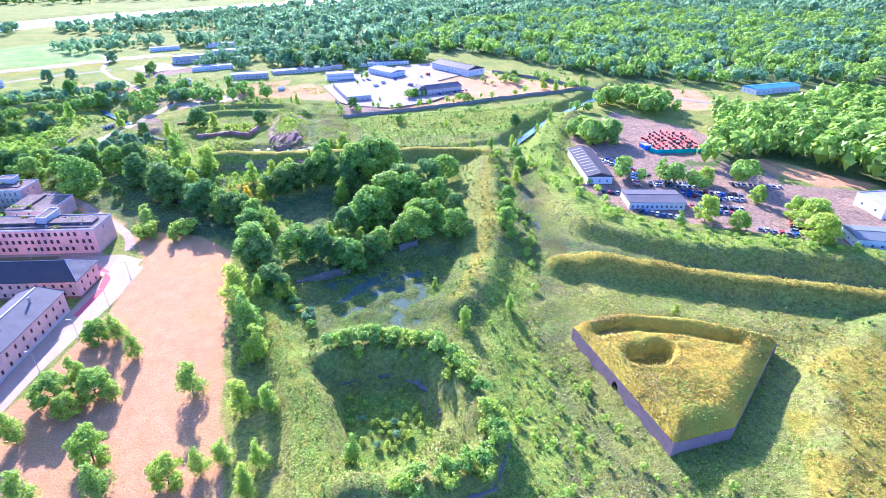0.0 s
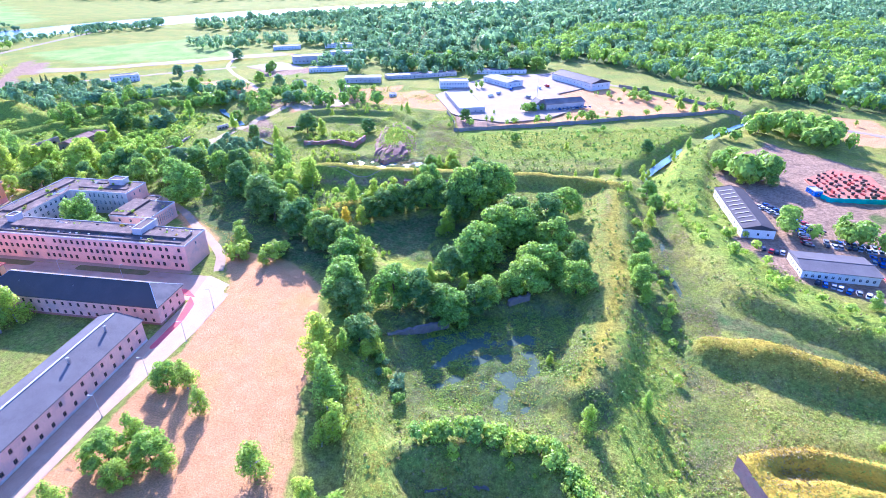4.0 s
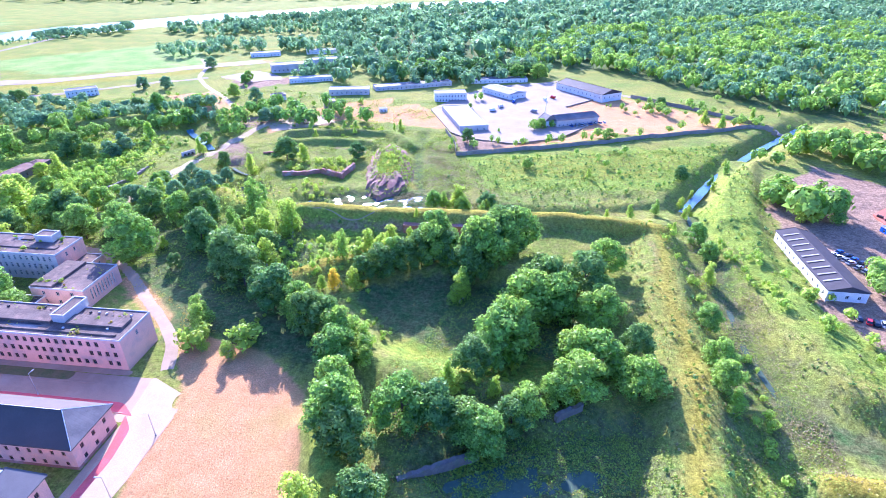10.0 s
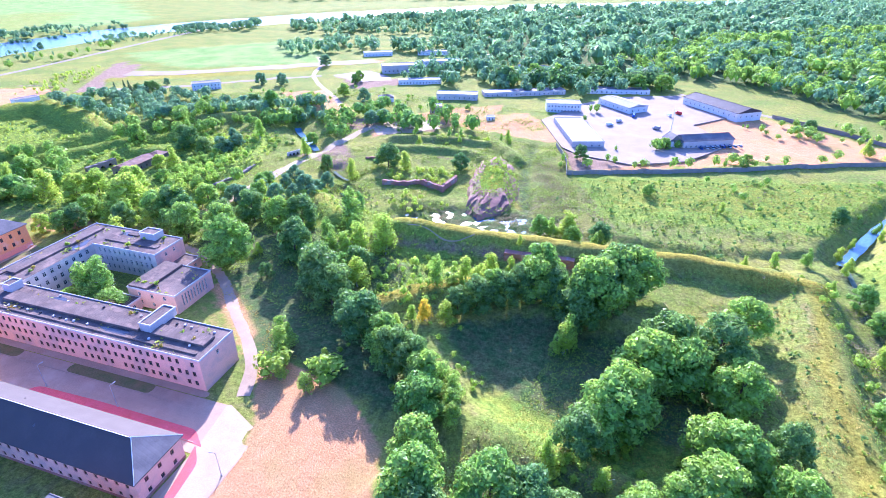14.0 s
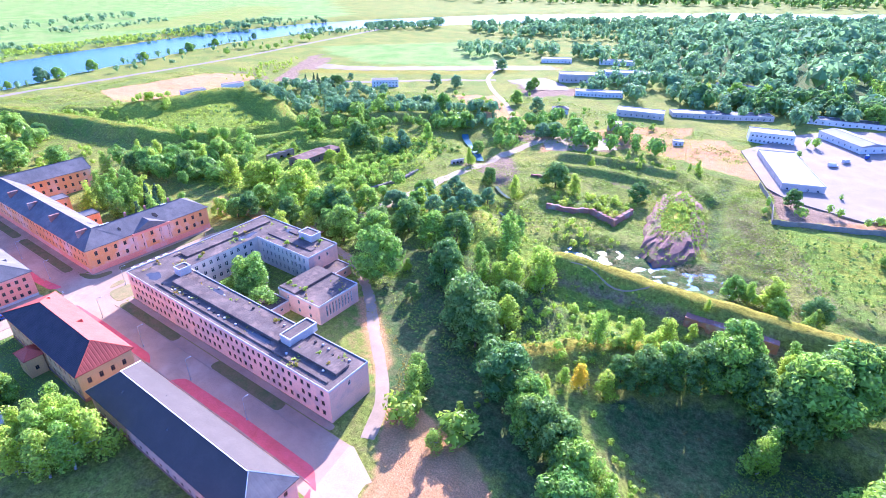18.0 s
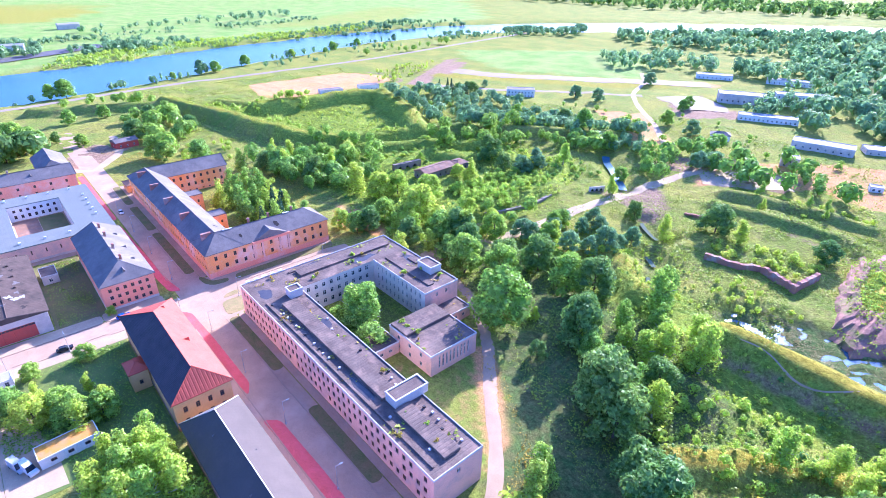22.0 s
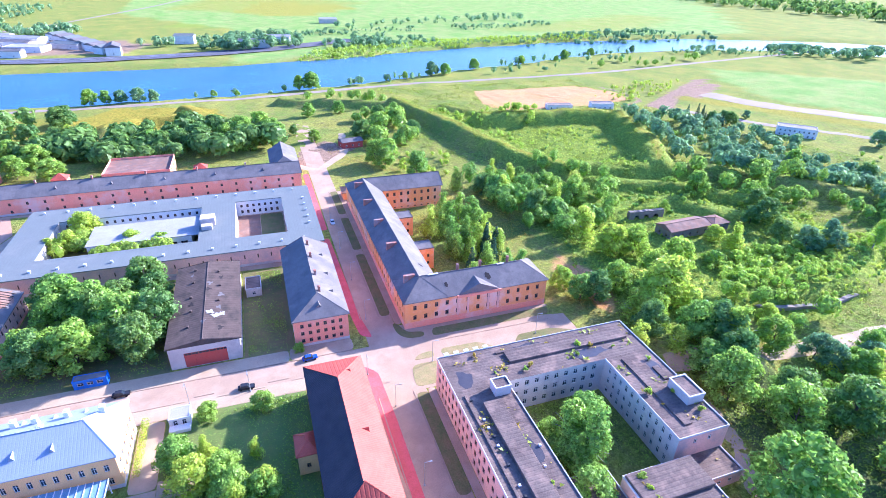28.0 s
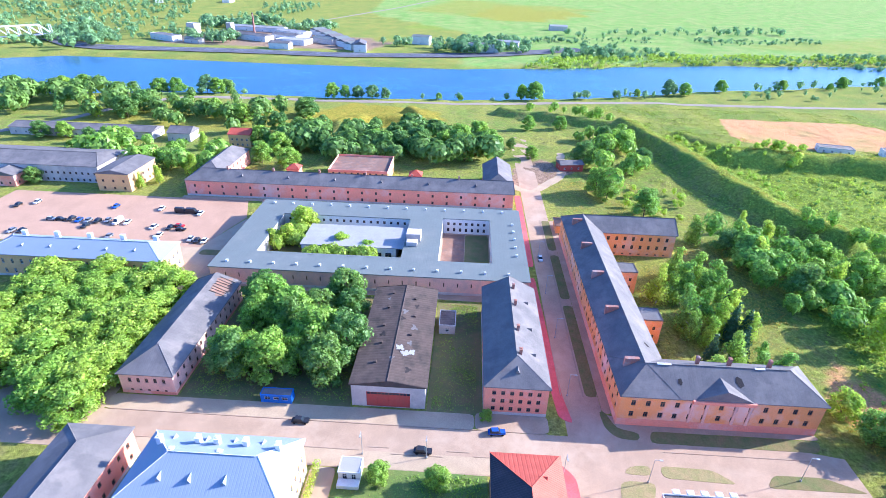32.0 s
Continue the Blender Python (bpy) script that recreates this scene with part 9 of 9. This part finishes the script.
car(-240.5, 146, 88, "black", "black car parked by the kerb", 0.06)
car(-247.5, 115, 90, "black", "black car in the street's shade", 0.06)
car(-247.5, 163.5, 95, "blue", "dark blue car turning into the street", 0.06)
car(-336, 183.5, 0, "white", "white car driving up the paved street", 0.06)
car(-196.5, 131.8, 20, "white", "white van beside the green garden", 0.06, kind="van")
car(-199.0, 130.0, 22, "silver", "silver van beside the green garden", 0.06, kind="van")
prng = random.Random(8)
for k, (x, y) in enumerate(((-362, -46), (-366, -40), (-365, -3), (-365, 18), (-363, 28), (-363, 33), (-362, 37), (-347, 31), (-349, 34), (-347, 24), (-346, 36), (-337, 11), (-337, 47), (-338, 44), (-337, 50), (-350, -22), (-350, -18), (-351, -14), (-350, -10), (-350, -6), (-350, -2), (-351, 2), (-350, 7), (-350, 11), (-338, -30), (-338, -26), (-345, -4), (-340, 30))):
    car(x, y, prng.choice((0, 4, -6, 90)) + prng.uniform(-4, 4), prng.choice(("white", "silver", "grey", "black", "blue", "red")), z=0.06, kind="van" if k in (4, 5, 22) else "car")
for (x0, y0), (x1, y1), n in (((92, 246), (110, 240), 8), ((106, 292), (120, 262), 12), ((110, 294), (124, 264), 11), ((116, 268), (112, 250), 7), ((118, 252), (150, 248), 13), ((120, 256), (152, 252), 13), ((132, 244), (160, 236), 11), ((130, 240), (158, 230), 11), ((128, 226), (152, 220), 10), ((128, 222), (150, 214), 9), ((102, 222), (120, 212), 8), ((146, 200), (160, 192), 6), ((160, 250), (186, 246), 9), ((170, 210), (160, 195), 6)):
    for k in range(n):
        f = (k + 0.5) / n
        car(x0 + (x1 - x0) * f + prng.uniform(-0.4, 0.4), y0 + (y1 - y0) * f + prng.uniform(-0.5, 0.5), math.degrees(math.atan2(y1 - y0, x1 - x0)) + 90 + prng.uniform(-12, 12), prng.choice(("white", "silver", "grey", "black", "black", "blue", "red", "grey")), "scrapped car in a tight row", wheels=False, name="scrap_car")
for k in range(8):
    car(20 + k * 3.4, 463 + k * 1.7, 110 + prng.uniform(-5, 5), prng.choice(("white", "silver", "blue")), z=0.87, wheels=False)
for k, (x, y) in enumerate(((-36, 500), (-30, 512), (-20, 530), (5, 540), (12, 548), (-5, 500))):
    car(x, y, 30 + 25 * k, ("white", "silver", "blue", "white", "red", "grey")[k], "delivery van standing in the depot yard", z=0.87, wheels=False, kind="van")
# fenced red yard
play = thing("netting_fence", "teal netting fence round a red yard", "fence")
for k, (a, b) in enumerate((((141, 307), (143, 302)), ((143, 302), (176, 304)), ((176, 304), (181, 318)))):
    arch_wall(play, a, b, land_z(*a) - 0.2, land_z(*a) + 2.4, 0.08, [], TEAL_CLOTH, "netting", 0.15, 60 + k)
red_soil = mat("red_gravel", (0.52, 0.20, 0.12), (0.42, 0.15, 0.10), 0.3, bump=0.3)
slab("red_yard", [(142, 304), (175, 306), (181, 342), (166, 350), (144, 332)], max(land_z(142, 304), land_z(175, 306), land_z(181, 342), land_z(166, 350), land_z(144, 332), land_z(160, 325)) + 0.3, red_soil, "red gravel yard full of stacked planters", "yard", 1.5)
zr = max(land_z(142, 304), land_z(175, 306), land_z(181, 342), land_z(166, 350), land_z(144, 332), land_z(160, 325)) + 0.3
for k in range(70):
    x, y = 146 + (k % 8) * 4.0 + prng.uniform(-1, 1), 308 + (k // 8) * 4.2 + prng.uniform(-1, 1)
    if not inside(np.array([x]), np.array([y]), [(143, 305), (175, 307), (180, 341), (166, 348), (145, 332)])[0]:
        continue
    bm = bmesh.new()
    w = prng.uniform(0.5, 1.3)
    box(bm, -w, -0.5, 0, w, 0.5, prng.uniform(0.6, 1.5), 0.08)
    o = part("crate", bm, RED_DOOR if k % 3 == 0 else OLD_SHEET, None)
    o.matrix_basis = pose(x, y, zr, 0, 0, prng.uniform(0, 180))
    tagged(o, "dark or red crate stacked in the yard", "crate", "crates in the red yard")
block("site_hut", "small white and blue site hut", "hut", 140, 312, 4, 7, 2.6, 10, BLUE_PAINT, WHITE_ROOF, 0, 3.0, (1.0,))
# kiosks and small things in the town
kio = thing("blue_cabin", "long blue site cabin with a grey roof", "cabin", -254.6, 107, 0.04, 90)
shell(kio, -4, -1.3, 4, 1.3, 0, 2.6, ([(0.9, 1.1, 1.5, 3, 0.6)], [], [(0.9, 1.1, 1.5, 3, 0.6)], []), BLUE_PAINT, FRAME_W)
flat_roof(kio, -4, -1.3, 4, 1.3, 2.65, SLATE, BLUE_PAINT, 0.08)
cab = thing("site_cabin", "cream portable cabin with open stacks beside it", "cabin", -232.5, 130.5, 0.06, 0)
shell(cab, -3.2, -2.4, 1.0, 2.4, 0, 2.7, ([(1, 1, 1.2, 1, 0.5)], [(0.1, 2.0, 1.0, 2, 0.4)], [], []), RENDER_WHITE, FRAME_W)
flat_roof(cab, -3.2, -2.4, 1.0, 2.4, 2.75, WHITE_ROOF, WHITE_TRIM, 0.08)
bm = bmesh.new()
box(bm, 1.2, -2.4, 0, 3.2, 2.4, 1.0, 0.05)
part("side_bin", bm, RENDER_WHITE, cab, "low pale open bin")
gsh = thing("garden_shed", "long low shed with an orange mossy roof", "shed", -197.8, 140, 0.06, 94)
shell(gsh, -6.2, -2.6, 6.2, 2.6, 0, 2.8, ([(1, 1, 1.2, 3, 1)], [], [(1, 1, 1.2, 3, 1)], []), RENDER_WHITE, FRAME_B)
flat_roof(gsh, -6.2, -2.6, 6.2, 2.6, 2.85, mat("mossy_roof", (0.60, 0.27, 0.03), (0.45, 0.27, 0.12), 0.4), RENDER_WHITE, 0.1)
hedge_rng = np.random.RandomState(3)
hc = [(0, -8 + k * 1.0, 0.7) for k in range(17)]
hm = quad_mesh("hedge", leaf_cloud(hedge_rng, hc, [(1.0, 0.9, 0.9)] * 17, 1600, 0.16), LEAF_LIGHT)
hd = tagged(new("hedge", hm), "clipped light green hedge beside the ochre building", "hedge")
hd.matrix_basis = pose(-227, 122.4, 0.05, 0, 0, 90)
# far bank of the river
fi = random.Random(4)
for x, y, w, d, h, tr in ((-878, -246, 14, 46, 7, -28), (-840, -82, 12, 26, 7, -8), (-884, -78, 24, 40, 6, -12), (-905, -138, 16, 52, 7, -25), (-1000, -170, 14, 95, 6, -12), (-945, -240, 12, 14, 14, -20), (-945, -187, 8, 8, 16, -15), (-925, -100, 16, 40, 6, -20), (-955, -100, 18, 50, 7, -25), (-900, -40, 16, 36, 6, -30), (-922, 85, 14, 24, 10, -10), (-870, 170, 14, 40, 10, -10), (-905, 200, 14, 30, 9, -10), (-1150, 300, 14, 30, 7, 0), (-1500, -420, 50, 16, 8, 10), (-1450, -560, 60, 16, 8, 30), (-860, -200, 10, 24, 5, -20)):
    block("riverside_shed", "pale industrial building across the river", "building", x, y, w, d, h, tr, fi.choice((RENDER_WHITE, RENDER_GREY, RENDER_WHITE)), fi.choice((WHITE_ROOF, SLATE, QUAD_SHEET)), fi.choice((0, 2.0)), 12.0, (1.6,), ends=0.5)
for k in range(7):
    f = k / 6
    block("workshop_bay", "grey-roofed bay of a long workshop row across the river", "building", -985 + 130 * f, -72 + 78 * f, 20, 15, 7, -42, RENDER_WHITE, SLATE if k % 2 else QUAD_SHEET, 2.5, 9.0, (2.0,), ends=0.4)
block("workshop_end", "pale gabled workshop end beside the railway", "building", -845, 16, 30, 15, 9, 8, RENDER_WHITE, SLATE, 3.0, 9.0, (2.0,), ends=0.4)
chim = thing("factory_chimney", "tall dark brick factory chimney", "chimney", -978, -166, land_z(-978, -166))
bm = bmesh.new()
bmesh.ops.create_cone(bm, cap_ends=True, segments=14, radius1=1.6, radius2=1.0, depth=26, matrix=Matrix.Translation((0, 0, 13)))
part("shaft", bm, BRICK, chim)
bm = bmesh.new()
bmesh.ops.create_cone(bm, cap_ends=True, segments=14, radius1=1.3, radius2=1.3, depth=1.2, matrix=Matrix.Translation((0, 0, 26.4)))
part("rim", bm, DARK_METAL, chim)
ribbon("railway", [(-900, -420), (-840, -366), (-808, -320), (-797, -287), (-799, -236), (-806, -138), (-803, 0), (-820, 100), (-850, 190), (-920, 300)], 30, 1.0, ASPHALT, "dark railway embankment along the far bank", "railway", step=8)
for off in (-6, -4.5, 2, 3.5):
    ribbon("rail_track", [(-808 + off, -320), (-797 + off, -287), (-799 + off, -236), (-806 + off, -138), (-803 + off, 0), (-820 + off, 100)], 0.5, 1.5, GALV, "steel rail on the dark ballast", "rail", step=8)
ribbon("field_road", [(-1000, -200), (-1150, -120), (-1500, -20), (-2200, 120)], 8, 0.4, CONCRETE, "pale road between far fields", "road", step=20)
bridge = thing("railway_bridge", "white steel truss railway bridge over the river", "bridge", -836, -371, 8.0, -38)
bm = bmesh.new()
box(bm, -10, -4, -0.8, 230, 4, 0)
part("deck", bm, GALV, bridge)
for s in (-4, 4):
    bm = bmesh.new()
    box(bm, 8, s - 0.35, 10.5, 212, s + 0.35, 11.3)
    part("top_chord", bm, WHITE_TRIM, bridge)
    for k in range(21):
        for d in (0, 1):
            bm = bmesh.new()
            a, b = Vector((k * 11.0 - 3, s, 0)), Vector((k * 11.0 + 3 + (d * 2 - 1) * 5.5, s, 10.6))
            u = (b - a).normalized()
            n = Vector((0, 1, 0)).cross(u) * 0.32
            m = Vector((0, 0.3, 0))
            lo, hi = [bm.verts.new(a + q) for q in (n + m, n - m, -n - m, -n + m)], [bm.verts.new(b + q) for q in (n + m, n - m, -n - m, -n + m)]
            for q in range(4):
                bm.faces.new((lo[q], lo[(q + 1) % 4], hi[(q + 1) % 4], hi[q]))
            part("brace", bm, WHITE_TRIM, bridge)
for x in (0, 75, 150, 225):
    bm = bmesh.new()
    box(bm, x - 2, -5, -14, x + 2, 5, -0.8)
    part("pier", bm, STONE, bridge)
# shrubs that root on the flat roofs
rr = random.Random(12)
for k in range(34):
    x, y = rr.choice(((rr.uniform(-208, -130), rr.uniform(196, 207)), (rr.uniform(-209, -185), rr.uniform(239, 250)), (rr.uniform(-180, -170), rr.uniform(222, 226)), (rr.uniform(-223, -213), rr.uniform(198, 248))))
    z = 7.0 if -181.5 < x < -161 and 221 < y < 239 else HC
    plant("bush", rr.choice((LEAF_LIGHT, LEAF_LINDEN, LEAF_STRAW)), x, y, rr.uniform(0.7, 1.9), "rooted on the roof", z=z)


def roof_weeds(strips, n, leaf, label, seed, lo=0.1, hi=0.4):
    """Moss and weeds in ragged patches on flat roofs: strips (x0, y0, x1, y1, z)."""
    rng = np.random.RandomState(seed)
    out = []
    for x0, y0, x1, y1, z in strips:
        m = int(n * (x1 - x0) * (y1 - y0) / 1000)
        c = np.column_stack([rng.uniform(x0, x1, m), rng.uniform(y0, y1, m), np.full(m, z)])
        c = c[wavy(c[:, 0], c[:, 1], 0.35, seed) + 0.4 * wavy(c[:, 0], c[:, 1], 1.2, seed + 1) > 0.75]
        s = rng.uniform(lo, hi, len(c))[:, None]
        a = rng.uniform(0, 6.28, len(c))
        t1 = np.column_stack([np.cos(a), np.sin(a), rng.normal(0, 0.3, len(c))])
        t2 = np.column_stack([-np.sin(a), np.cos(a), rng.normal(0, 0.3, len(c))])
        c[:, 2] += s[:, 0] * 0.45
        out.append(np.stack([c + t1 * s, c + t2 * s * 0.7, c - t1 * s, c - t2 * s * 0.7], 1).reshape(-1, 3))
    return tagged(new("roof_weeds", quad_mesh("roof_weeds", np.concatenate(out), leaf)), label, "weeds", kind="stuff")


A_ROOFS = [(-211, 195.5, -129.5, 199.4, HC), (-211, 204.4, -129.5, 207.8, HC), (-224, 196, -212, 250, HC), (-211, 238, -184, 250, HC), (-180.5, 222, -162, 238.5, 7.0), (-185.5, 209.3, -176.5, 221, 4.0), (-185.5, 238.5, -176.5, 250, 4.0)]
roof_weeds(A_ROOFS, 1700, LEAF_STRAW, "yellow moss and dry weeds on the flat roofs", 141, 0.15, 0.55)
roof_weeds(A_ROOFS, 1000, WEEDS, "green weeds rooted in the flat roofs", 142, 0.2, 0.75)
# torn places in the old roofs
for hx, hy, r, slope in ((-258.2, 205.0, 1.2, 1), (-256.8, 222.5, 1.3, 0), (-256.2, 208, 0.8, 0), (-270, 203.6, 0.9, 1)):
    bm = bmesh.new()
    vs = []
    for a in np.linspace(0, 5.8, 13):
        q = r * 0.8 * (1 + 0.18 * math.sin(2 * a + hx) + 0.16 * math.sin(5 * a + hy))
        X, Y = hx + q * math.cos(a), hy + q * math.sin(a)
        vs.append(bm.verts.new((X, Y, (9.8 + 4.6 * (207.5 - Y) / 7.25 if slope else 9.82 + 4.6 * (-252.5 - X) / 7.47) + 0.03)))
    bm.faces.new(vs)
    part("torn_hole", bm, TORN, bar, "dark torn hole in the roof sheets")
for y0, y1 in ((203, 206.5), (227, 229.5)):
    bm = bmesh.new()
    box(bm, -260.3, y0, 14.36, -259.6, y1, 14.5, 0.03)
    part("loose_ridge_sheet", bm, WHITE_TRIM, bar, "pale loose ridge sheet")
for y in (211, 214.5, 221.5, 225):
    bm = bmesh.new()
    box(bm, -252.98, y - 0.35, 2.2, -252.75, y + 0.35, 9.0)
    part("pilaster", bm, RENDER_PINK, bar, "pale worn pilaster")
